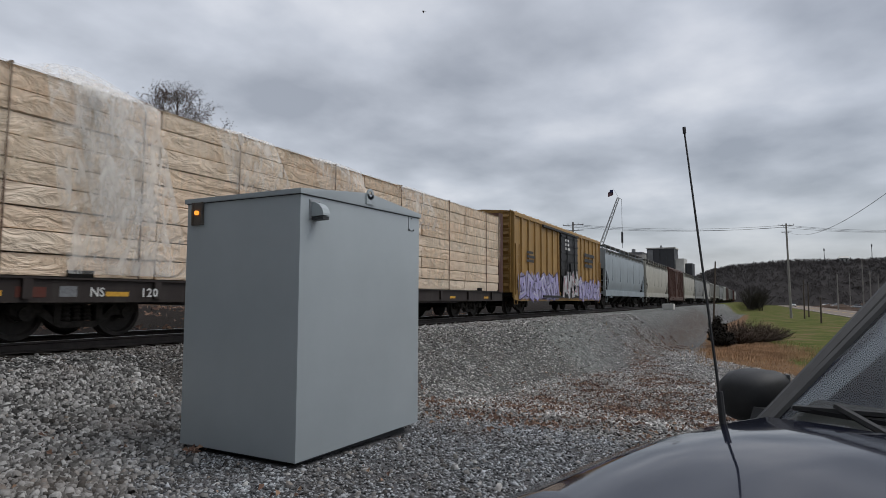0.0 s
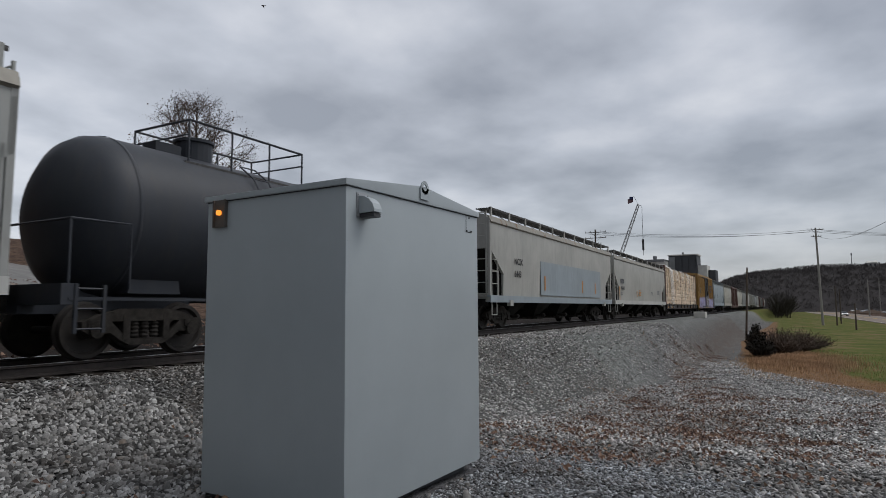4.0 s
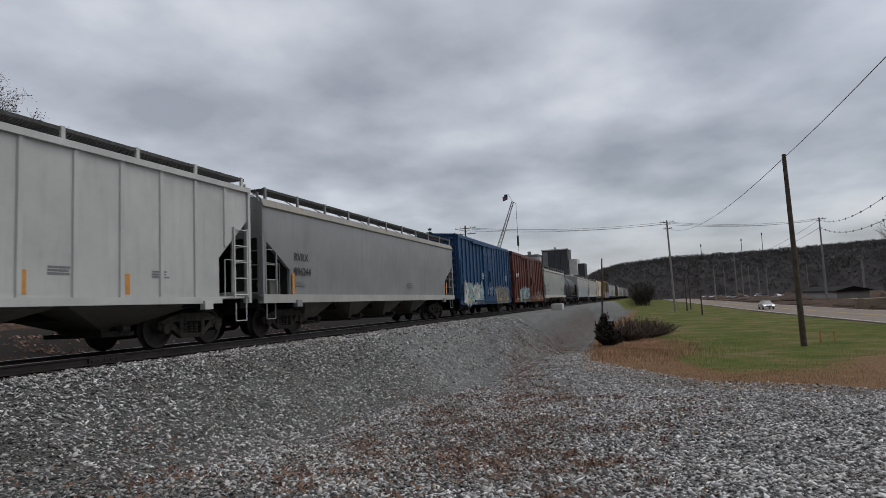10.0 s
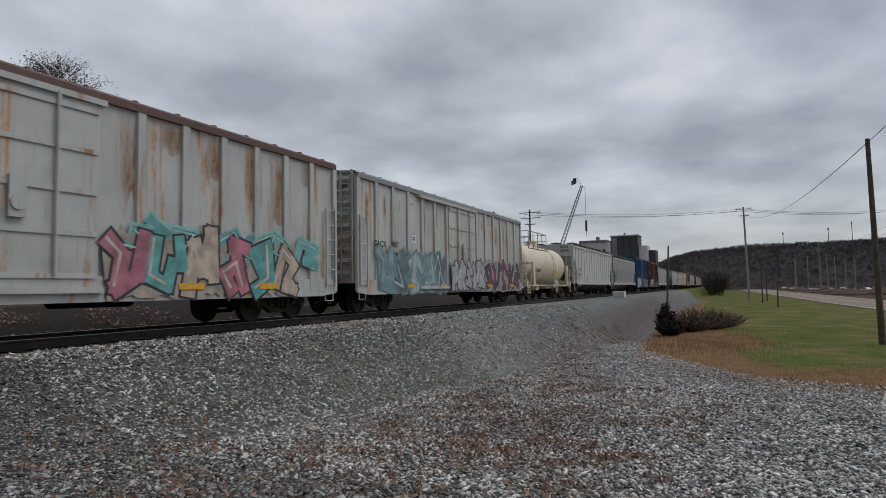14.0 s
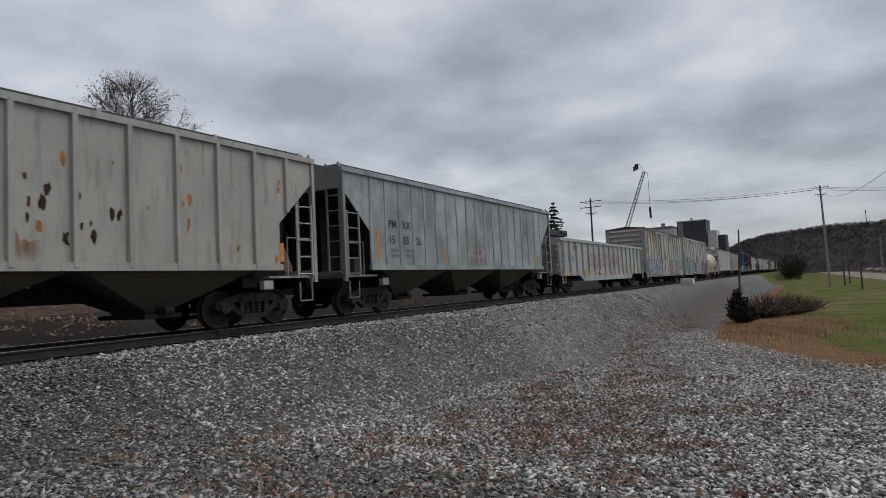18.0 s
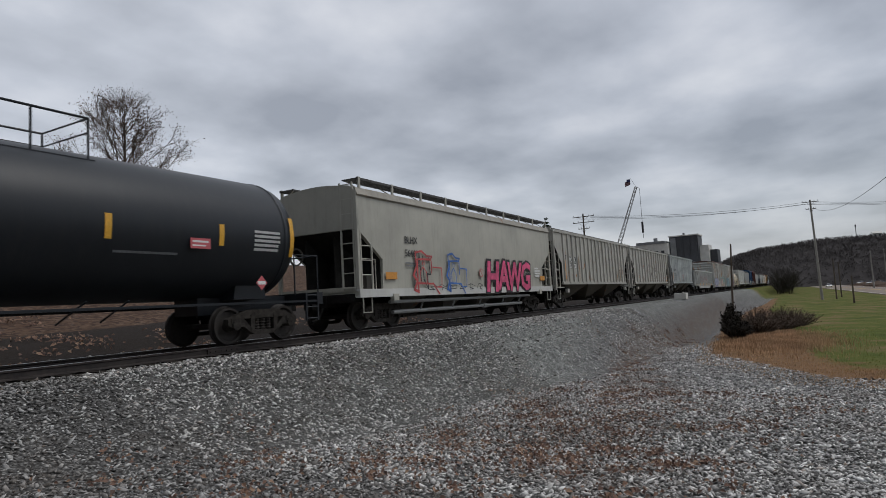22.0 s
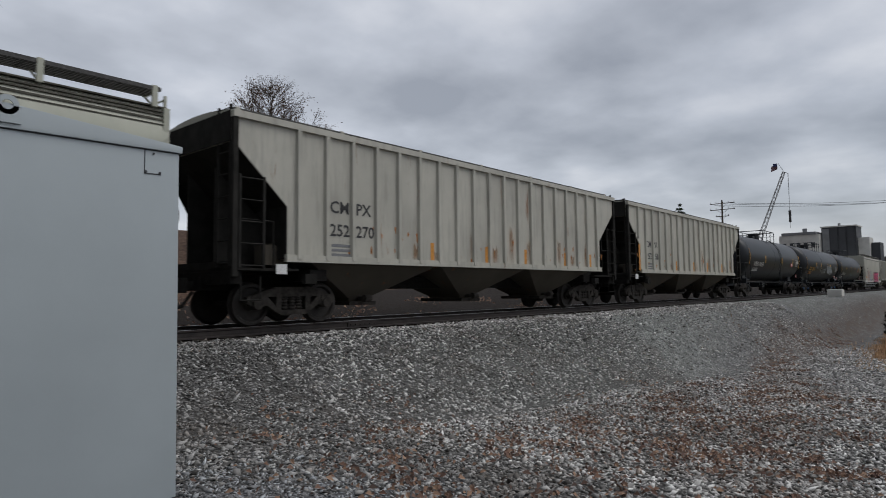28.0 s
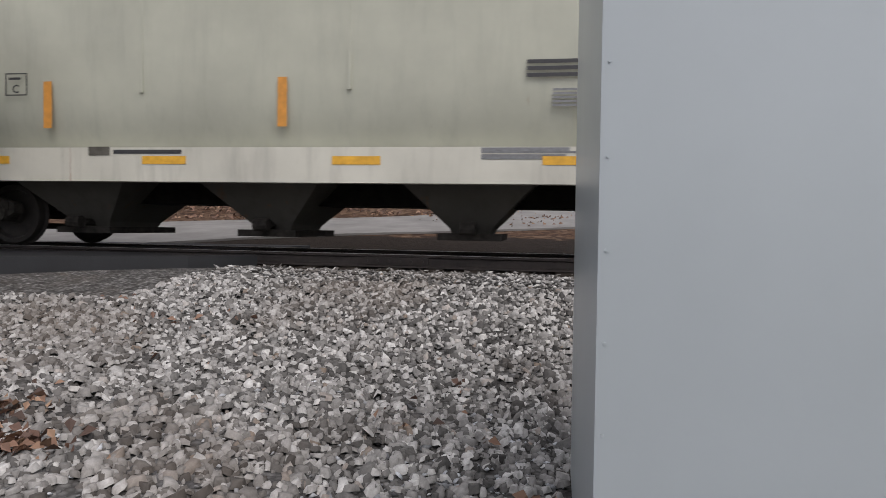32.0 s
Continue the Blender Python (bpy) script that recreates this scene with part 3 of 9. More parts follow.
def ribbed_hopper(label, L, mats, z_top=4.42, ribs=14, bays=3, slope_z=3.58, slope_in=1.22, walk=False, zb=1.36, rib_mat=None, slope_b=2.42, slope_mat=None, rib_d=0.085, rib0=1.0, end_mat=None):
    """A covered hopper with flat sides between upright posts."""
    body, under = mats
    car = thing("covered_hopper_car", label, "rail car", "cars of the freight train")

    def xe(z):
        return L / 2 - 0.02 - slope_in * min(1.0, max(0.0, slope_z - z) / (slope_z - slope_b))
    rows = [(zb, 1.46), (zb + 0.001, 1.50), (slope_b, 1.50), (slope_z, 1.50), (z_top - 0.1, 1.50), (z_top, 1.42), (z_top + 0.10, 0.6), (z_top + 0.12, 0.1)]
    part("body_shell", MB().loft(body_rings([(z, xe(z), y) for z, y in rows])), body, car)
    for s in (-1, 1):
        part("top_chord", MB().box(-L / 2, L / 2, s * 1.51 - 0.06, s * 1.51 + 0.06, z_top - 0.16, z_top - 0.03), body, car)
        part("bottom_chord", MB().box(-L / 2 + 1.2, L / 2 - 1.2, s * 1.51 - 0.05, s * 1.51 + 0.05, zb - 0.06, zb + 0.09), body, car)
        for i in range(ribs):
            x = -L / 2 + rib0 + (L - 2 * rib0) * i / (ribs - 1)
            z0 = zb
            while xe(z0) < abs(x) + 0.05:
                z0 += 0.05
            part("side_post", MB().prism([(x - 0.07, s * 1.49), (x + 0.07, s * 1.49), (x + 0.045, s * (1.49 + rib_d)), (x - 0.045, s * (1.49 + rib_d))], "z", z0, z_top - 0.12), rib_mat or body, car)
    under_frame(car, L, 1.4, M["steel_dark"])
    for i in range(bays):
        step = (L - 3.6) / bays
        bay(car, -L / 2 + 1.8 + step * (i + 0.5), step * 0.98, zb + 0.02, under, 1.40, 0.42)
    hopper_ends(car, L, end_mat or body, under, z_top)
    # the default slope colour holds soot and the overhang's shade
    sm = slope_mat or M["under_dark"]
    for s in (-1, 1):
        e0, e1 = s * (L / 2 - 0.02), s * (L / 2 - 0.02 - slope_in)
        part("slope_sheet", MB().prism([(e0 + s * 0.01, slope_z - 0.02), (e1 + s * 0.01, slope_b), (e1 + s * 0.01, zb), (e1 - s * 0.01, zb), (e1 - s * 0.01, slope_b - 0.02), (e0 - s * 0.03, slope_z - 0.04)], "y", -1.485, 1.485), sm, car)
    if end_mat:
        for s in (-1, 1):
            part("end_plate", MB().box(s * (L / 2 - 0.005) - 0.008, s * (L / 2 - 0.005) + 0.008, -1.44, 1.44, slope_z, z_top - 0.02), end_mat, car)
    part("roof_walk", MB().box(-L / 2 + 0.3, L / 2 - 0.3, -0.3, 0.3, z_top + 0.2, z_top + 0.24), M["grating"], car)
    part("hatch_cover", MB().box(-L / 2 + 1.2, L / 2 - 1.2, -1.0, -0.5, z_top + 0.02, z_top + 0.16), body, car, bevel=0.02)
    if walk:
        roof_walk(car, L, z_top + 0.16, body, 1.2, 0.26, foot=0.26)
    else:
        roof_walk(car, L, z_top + 0.05, body, 1.10, 0.17, step=2.6, foot=0.12)
    for x in (-L / 2 + 1.7, L / 2 - 1.7):
        add_truck(car, x)
    ends_common(car, L)
    return car


def tank_car(label, L, body, R=1.46, zc=2.50, caps=None, dome=True, frame_mat=None, platform=0.0, rail_mat=None, dark_deck=False, posts=(), ladder_low=1.0, nose=0.0, railing=(-0.75, 2.3, 0.55), ladder=True):
    car = thing("tank_car", label, "rail car", "cars of the freight train")
    fm = frame_mat or body
    rm = rail_mat or body
    n = 48
    T = L - 0.9
    prof = [(-T / 2 - 0.0, 0.05), (-T / 2 + 0.03, 0.5), (-T / 2 + 0.14, 0.95), (-T / 2 + 0.33, 1.28), (-T / 2 + 0.52, 1.41), (-T / 2 + 0.75, 1.46), (0, 1.46), (T / 2 - 0.75, 1.46), (T / 2 - 0.52, 1.41), (T / 2 - 0.33, 1.28), (T / 2 - 0.14, 0.95), (T / 2 - 0.03, 0.5), (T / 2, 0.05)]
    prof = [(x + nose if x > 0 else x, r) for x, r in prof]
    k = R / 1.46
    ring = lambda x, r: [(x, r * k * math.cos(2 * math.pi * i / n), zc + r * k * math.sin(2 * math.pi * i / n)) for i in range(n)]
    part("tank_shell", MB().loft([ring(x, r) for x, r in prof]), body, car, smooth="auto")
    for x in (-T / 2 + 0.8, -0.55, T / 2 - 0.8 + nose):
        part("weld_band", MB().loft([ring(x - 0.03, 1.468), ring(x - 0.02, 1.475), ring(x + 0.02, 1.475), ring(x + 0.03, 1.468)], False), body, car, smooth=True)
    zt = zc + R
    p = platform
    x0, x1, rh = p + railing[0], p + railing[1], railing[2]
    n_post = max(3, round((x1 - x0) / 1.1) + 1)
    rails = [(x0, -0.8), (x1, -0.8), (x1, 0.8), (x0, 0.8), (x0, -0.8)]
    part("platform_railing", MB().path([(x, y, zt + rh) for x, y in rails], 0.024, 6), rm, car)
    part("mid_rail", MB().path([(x, y, zt + rh * 0.5) for x, y in rails[1:]], 0.018, 6), rm, car)
    for y in (-0.8, 0.8):
        for k in range(n_post):
            x = x0 + (x1 - x0) * k / (n_post - 1)
            part("rail_post", MB().tube((x, y, zt - 0.28), (x, y, zt + rh), 0.022, 6), rm, car)
    part("manway", MB().tube((p, 0, zt - 0.15), (p, 0, zt + 0.34), 0.36, 20).tube((p, 0, zt + 0.34), (p, 0, zt + 0.40), 0.40, 20).box(p - 1.0, p - 0.45, -0.2, 0.2, zt - 0.05, zt + 0.18), fm, car)
    for y in (-0.75, 0.75):
        part("top_platform", MB().box(x0 - 0.1, x1 + 0.1, min(y * 1.14, y * 0.66), max(y * 1.14, y * 0.66), zt - 0.30, zt - 0.25), rm if dark_deck else M["grating"], car)
    lad = MB()
    pts = lambda x: [(x, -R * math.sin(a) - 0.08, zc + (R + 0.08) * math.cos(a)) for a in [math.radians(d) for d in (25, 45, 65, 85, 100, 115)]]
    for x in (p + 0.60, p + 1.00):
        lad.path(pts(x) + [(x, -1.5, 1.0), (x, -1.5, ladder_low)] if ladder_low < 1.0 else pts(x) + [(x, -1.5, 1.0)], 0.024 if ladder_low < 1.0 else 0.018, 5)
    for a in range(6):
        q = pts(p + 0.60)[a]
        lad.tube(q, (p + 1.00, q[1], q[2]), 0.014, 5)
    for k in range(int((1.3 - ladder_low) / 0.28) if ladder_low < 1.0 else 0):
        lad.tube((p + 0.60, -1.5, 1.2 - 0.28 * k), (p + 1.00, -1.5, 1.2 - 0.28 * k), 0.014, 5)
    if ladder:
        part("tank_ladder", lad, fm if ladder_low < 1.0 else rm, car)
    for q0, q1 in posts:
        part("bolster_plate", MB().prism([(q0, 0.92), (q1, 0.92), (q1 - 0.03, 2.38), (q0 + 0.03, 2.38)], "y", -1.44, -1.28).box(q0 - 0.02, q1 + 0.02, -1.47, -1.43, 0.92, 1.02), fm, car, bevel=0.015)
    for s in (-1, 1):
        part("stub_sill", MB().box(s * (L / 2 - 1.5) - 1.5, s * (L / 2 - 1.5) + 1.5, -0.4, 0.4, 0.72, 1.12), fm, car)
        part("end_sill", MB().box(s * (L / 2 - 0.12) - 0.12, s * (L / 2 - 0.12) + 0.12, -1.5, 1.5, 0.86, 1.16), fm, car)
        b = MB()
        b.prism([(s * (L / 2 - 2.4), 1.05), (s * (L / 2 - 1.4), 1.05), (s * (L / 2 - 1.5), 1.6), (s * (L / 2 - 2.3), 1.6)], "y", -0.9, 0.9)
        part("tank_saddle", b, fm, car)
    for s in (-1, 1):
        part("running_board", MB().box(-L / 2 + 0.1, L / 2 - 0.1, s * 1.45 - 0.06, s * 1.45 + 0.06, 0.92, 0.97), fm, car)
        e = s * (L / 2 - 0.12)
        part("end_handrail", MB().path([(e, -1.45, 1.1), (e, -1.45, 2.1), (e, 1.45, 2.1), (e, 1.45, 1.1)], 0.02, 6).path([(e, -1.45, 2.1), (e - s * 0.9, -1.5, 2.1), (e - s * 0.9, -1.5, 1.1)], 0.02, 6), fm, car)
        part("end_step", ladder_mb(e - s * 0.3, -1.5, 0.45, 1.15, 0.42), fm, car)
    part("bottom_outlet", MB().tube((-0.5, -0.2, 0.85), (0.9, -0.2, 0.85), 0.18, 12).box(-0.35, 0.35, -0.5, 0.5, 0.62, 1.0), fm, car)
    for x in (-2.6, -1.8, 1.9, 2.7):
        part("board_strut", MB().tube((x, -1.4, 1.08), (x - 0.25, -0.9, 0.7), 0.02, 5), fm, car)
    for x in (-L / 2 + 1.65, L / 2 - 1.65):
        add_truck(car, x, caps)
    ends_common(car, L)
    return car


def boxcar(label, L, body, door_mat=None, z0=1.02, z1=4.75, ribs=18, door=(0.0, 3.0), roof_mat=None, bars_on_door=True, post=0.05, door_ribs=8, rusty=False):
    car = thing("boxcar", label, "rail car", "cars of the freight train")
    y = 1.50
    part("body_shell", MB().box(-L / 2, L / 2, -y, y, z0, z1), body, car)
    rf = MB().prism([(-1.56, z1), (1.56, z1), (1.5, z1 + 0.07), (0, z1 + 0.2), (-1.5, z1 + 0.07)], "x", -L / 2 - 0.03, L / 2 + 0.03)
    for i in range(16):
        x = -L / 2 + L * (i + 0.5) / 16
        rf.prism([(-1.5, z1 + 0.06), (0, z1 + 0.19), (1.5, z1 + 0.06), (1.5, z1 + 0.1), (0, z1 + 0.24), (-1.5, z1 + 0.1)], "x", x - 0.04, x + 0.04)
    part("roof", rf, roof_mat or body, car)
    for s in (-1, 1):
        part("side_sill", MB().prism([(-L / 2, z0 + 0.1), (-L / 2, z0 - 0.30), (-L / 2 + 0.7, z0 - 0.38), (L / 2 - 0.7, z0 - 0.38), (L / 2, z0 - 0.30), (L / 2, z0 + 0.1)], "y", s * 1.53 - 0.03, s * 1.53 + 0.03), body, car)
        part("top_chord", MB().box(-L / 2, L / 2, s * 1.53 - 0.05, s * 1.53 + 0.05, z1 - 0.14, z1 + 0.01), roof_mat or body, car)
        for i in range(ribs):
            x = -L / 2 + 0.06 + (L - 0.12) * i / (ribs - 1)
            if abs(x - door[0]) < door[1] / 2 + 0.08:
                continue
            part("side_post", MB().prism([(x - post - 0.02, s * 1.49), (x + post + 0.02, s * 1.49), (x + post, s * 1.57), (x - post, s * 1.57)], "z", z0 - 0.25, z1 - 0.1), body, car)
            if rusty:
                part("rust_run", MB().box(x + post + 0.02, x + post + 0.055, s * 1.507 - 0.003, s * 1.507 + 0.003, z0 + 1.2 + 0.5 * ((i * 7) % 4) / 4, z1 - 0.12), M["rust"], car)
    d0, d1 = door[0] - door[1] / 2, door[0] + door[1] / 2
    dm = door_mat or body
    dr = part("plug_door", MB().box(d0, d1, -1.60, -1.50, z0 - 0.10, z1 - 0.16), dm, car, bevel=0.012)
    if bars_on_door:
        for i in range(door_ribs):
            z = z0 + 0.1 + (z1 - z0 - 0.5) * i / (door_ribs - 1)
            part("door_rib", MB().box(d0 + 0.05, d1 - 0.05, -1.63, -1.595, z - 0.045, z + 0.045), dm, dr)
        for x in (d0 + door[1] * 0.28, d1 - door[1] * 0.28):
            part("lock_rod", MB().tube((x, -1.66, z0 + 0.1), (x, -1.66, z1 - 0.2), 0.032, 8), dm, dr)
        part("lock_wheel", MB().box(door[0] - 0.14, door[0] + 0.14, -1.69, -1.62, z0 + 1.05, z0 + 1.75).tube((door[0], -1.72, z0 + 1.3), (door[0], -1.66, z0 + 1.3), 0.13, 12), dm, dr)
    for z in (z0 - 0.16, z1 - 0.2):
        part("door_track", MB().box(d0 - door[1] * 0.95, d1 + 0.1, -1.66, -1.5, z - 0.05, z + 0.06), dm, car)
    for s in (-1, 1):
        for i in range(9):
            z = z0 + 0.3 + (z1 - z0 - 0.5) * i / 8
            e = MB().prism([(z - 0.13, 0.0), (z, 0.09), (z + 0.13, 0.0)], "y", -1.3, 1.3)
            e.v = [(s * (L / 2 + p[2]), p[1], p[0]) for p in e.v]
            part("end_corrugation", e, body, car)
        part("side_ladder", ladder_mb(s * (L / 2 - 0.32), -1.60, z0 - 0.1, z0 + 2.2, 0.44), body, car)
        part("end_ladder", ladder_mb(s * (L / 2 + 0.10), -1.2, z0, z1 + 0.1, 0.42, "y"), body, car)
        part("sill_step", MB().path([(s * (L / 2 - 0.12), -1.52, z0), (s * (L / 2 - 0.12), -1.52, 0.5), (s * (L / 2 - 0.5), -1.52, 0.5), (s * (L / 2 - 0.5), -1.52, z0)], 0.02, 5), body, car)
    under_frame(car, L, 1.4, M["steel_dark"])
    u = MB().tube((0.5, -0.6, 0.72), (2.2, -0.6, 0.72), 0.2, 10).tube((-3.0, -0.9, 0.7), (3.5, -0.9, 0.7), 0.025, 5)
    part("brake_rigging", u, M["steel_dark"], car)
    for x in (-L / 2 + 2.0, L / 2 - 2.0):
        add_truck(car, x)
    ends_common(car, L)
    return car


def gondola(label, L, body, z1=2.85):
    car = thing("gondola_car", label, "rail car", "cars of the freight train")
    z0 = 1.05
    for s in (-1, 1):
        part("side_wall", MB().box(-L / 2, L / 2, s * 1.46 - 0.03, s * 1.46 + 0.03, z0, z1), body, car)
        part("top_chord", MB().box(-L / 2, L / 2, s * 1.49 - 0.08, s * 1.49 + 0.08, z1 - 0.05, z1 + 0.1), body, car)
        part("side_sill", MB().prism([(-L / 2, z0 + 0.1), (-L / 2, z0 - 0.1), (-L / 2 + 3.2, z0 - 0.1), (-L / 2 + 3.9, z0 - 0.42), (L / 2 - 3.9, z0 - 0.42), (L / 2 - 3.2, z0 - 0.1), (L / 2, z0 - 0.1), (L / 2, z0 + 0.1)], "y", s * 1.48 - 0.04, s * 1.48 + 0.04), body, car)
        for i in range(17):
            x = -L / 2 + 0.5 + (L - 1.0) * i / 16
            part("side_post", MB().prism([(x - 0.09, s * 1.46), (x + 0.09, s * 1.46), (x + 0.06, s * 1.58), (x - 0.06, s * 1.58)], "z", z0 - 0.1, z1 - 0.02), body, car)
        e = part("end_wall", MB().box(s * (L / 2) - 0.04, s * (L / 2) + 0.04, -1.46, 1.46, z0, z1 + 0.08), body, car)
        for i in range(6):
            z = z0 + 0.2 + 0.27 * i
            part("end_rib", MB().box(s * (L / 2) - 0.12, s * (L / 2) + 0.12, -1.4, 1.4, z - 0.05, z + 0.05), body, e)
        part("side_ladder", ladder_mb(s * (L / 2 - 0.30), -1.58, 0.55, z1 - 0.1, 0.42), body, car)
    part("floor_plate", MB().box(-L / 2, L / 2, -1.45, 1.45, z0, z0 + 0.06), M["steel_dark"], car)
    under_frame(car, L, 1.4, M["steel_dark"])
    for x in (-L / 2 + 2.0, L / 2 - 2.0):
        add_truck(car, x)
    ends_common(car, L)
    return car


def lumber_car(label, L):
    car = thing("centerbeam_flatcar", label, "rail car", "cars of the freight train")
    fm, wood, wrap = M["brown_frame"], M["lumber_wrap"], M["lumber_wrap_pale"]
    part("deck", MB().prism([(-L / 2, 1.02), (-L / 2, 0.80), (-L / 2 + 3.4, 0.80), (-L / 2 + 4.2, 0.58), (L / 2 - 4.2, 0.58), (L / 2 - 3.4, 0.80), (L / 2, 0.80), (L / 2, 1.02)], "y", -1.42, 1.42), fm, car)
    for s in (-1, 1):
        part("side_sill", MB().box(-L / 2, L / 2, s * 1.46 - 0.05, s * 1.46 + 0.05, 0.64, 1.02), fm, car)
        part("sill_flange", MB().box(-L / 2, L / 2, min(s * 1.42, s * 1.56), max(s * 1.42, s * 1.56), 1.005, 1.035), fm, car)
        for i in range(9):
            x = -L / 2 + 1.2 + (L - 2.4) * i / 8
            part("stake_pocket", MB().box(x - 0.07, x + 0.07, min(s * 1.50, s * 1.57), max(s * 1.50, s * 1.57), 0.70, 1.0), fm, car)
        b = part("bulkhead", MB().box(s * (L / 2 - 0.10) - 0.08, s * (L / 2 - 0.10) + 0.08, -1.44, 1.44, 1.0, 4.40).box(s * (L / 2 + 0.10) - 0.14, s * (L / 2 + 0.10) + 0.14, -1.44, -1.30, 1.0, 4.40).box(s * (L / 2 + 0.10) - 0.14, s * (L / 2 + 0.10) + 0.14, 1.30, 1.44, 1.0, 4.40), M["bulkhead_rust"], car)
        for y in (-0.7, 0.0, 0.7):
            part("bulkhead_post", MB().box(s * (L / 2 + 0.06) - 0.08, s * (L / 2 + 0.06) + 0.08, y - 0.07, y + 0.07, 1.0, 4.38), M["bulkhead_rust"], b)
    part("center_beam", MB().box(-L / 2 + 0.2, L / 2 - 0.2, -0.08, 0.08, 1.0, 4.2), fm, car)
    rnd = random.Random(4)
    n = 6
    step = (L - 0.3) / n
    rows = 9
    h = 3.18 / rows
    for i in range(n):
        x0 = -L / 2 + 0.15 + i * step
        for r in range(rows):
            z = 1.04 + r * h
            j = rnd.uniform(-0.03, 0.03)
            for s in (-1, 1):
                y0, y1 = sorted((s * 0.12, s * (1.40 + rnd.uniform(-0.025, 0.02))))
                part("lumber_block", MB().box(x0 + 0.010 + j * 0.3, x0 + step - 0.008 + j * 0.3, y0, y1, z + 0.012, z + h - 0.006), wood if rnd.random() < 0.6 else wrap, car, bevel=0.02 if s < 0 else 0.0)
        for k in ((0.21, 0.89) if i == 0 else (0.58,)):
            part("tie_cable", MB().box(x0 + step * k - 0.011, x0 + step * k + 0.011, -1.452, -1.43, 1.03, 4.22).box(x0 + step * k - 0.02, x0 + step * k + 0.02, -1.46, -1.30, 4.215, 4.25), M["tie_strap"], car)
    # creased film hung over the near side in overlapping sheets
    for i in range(n * 2):
        x0, w = -L / 2 + 0.2 + i * (L - 0.6) / (2 * n), (L - 0.6) / (2 * n) * rnd.uniform(0.9, 1.35)
        d, tilt = rnd.uniform(1.4, 3.1), rnd.uniform(-0.3, 0.9)
        cols, rws = 22, 14
        vs = []
        for a in range(rws + 1):
            t = a / rws
            for c_ in range(cols + 1):
                u = c_ / cols
                fold = 0.035 * max(0.0, math.sin((u * 6 + t * (tilt + 0.9) * 5) * 2.2 + i)) ** 3 + 0.012 * math.sin(u * 17 + t * 9 + i * 2)
                vs.append((min(L / 2 - 0.1, x0 + w * u * (1 - 0.35 * t) + tilt * t * 0.8), -1.452 - abs(fold), 4.23 - d * t - 0.10 * math.sin(u * 9 + i) * t))
        b = MB()
        b.add(vs, [(a * (cols + 1) + c_, a * (cols + 1) + c_ + 1, (a + 1) * (cols + 1) + c_ + 1, (a + 1) * (cols + 1) + c_) for a in range(rws) for c_ in range(cols)])
        part("wrap_sheet", b, M["lumber_film"], car, smooth=True)
    part("top_sheet", MB().prism([(-1.43, 4.21), (1.43, 4.21), (1.2, 4.24), (0.4, 4.26), (-0.4, 4.26), (-1.2, 4.245)], "x", -L / 2 + 0.12, L / 2 - 0.12), M["lumber_wrap_pale"], car)
    # a torn length of film that the wind lifts over the edge
    for j, (xa, xb, up, low) in enumerate(((-8.9, -7.2, 0.42, 1.1), (-8.5, -7.5, 0.30, 2.0), (-8.2, -6.9, 0.22, 1.1), (-5.6, -3.9, 0.10, 3.0), (-2.6, -0.6, 0.12, 3.2), (1.6, 3.4, 0.10, 3.0))):
        vs = []
        for a in range(19):
            t = a / 18
            for c_ in range(13):
                u = c_ / 12
                w2 = 0.05 * math.sin(u * 8 + t * 5 + j) + 0.03 * math.sin(u * 19 - t * 8 + j)
                if t < 0.3:
                    q = t / 0.3
                    y, z = -0.5 - 0.98 * q, 4.25 + up * math.sin(math.pi * (q * 0.85 + 0.15)) * (0.35 + 0.65 * math.sin(math.pi * u)) + w2 * 0.5 * (1 - q)
                else:
                    q = (t - 0.3) / 0.7
                    y, z = -1.50 - 0.10 * math.sin(math.pi * q) - abs(w2) * 0.8, 4.25 + up * 0.45 * (0.35 + 0.65 * math.sin(math.pi * u)) * (1 - q) ** 2 - (4.25 - low) * q
                vs.append((xa + (xb - xa) * u + 0.9 * t * t * (0.6 + 0.4 * u), y, z))
        b = MB()
        b.add(vs, [(a * 13 + c_, a * 13 + c_ + 1, (a + 1) * 13 + c_ + 1, (a + 1) * 13 + c_) for a in range(18) for c_ in range(12)])
        part("loose_film", b, M["blown_film"], car, "torn translucent film lifted by the wind", smooth=True)
    under_frame(car, L, 1.4, M["steel_dark"])
    for x in (-L / 2 + 2.3, L / 2 - 2.3):
        add_truck(car, x)
    ends_common(car, L)
    return car


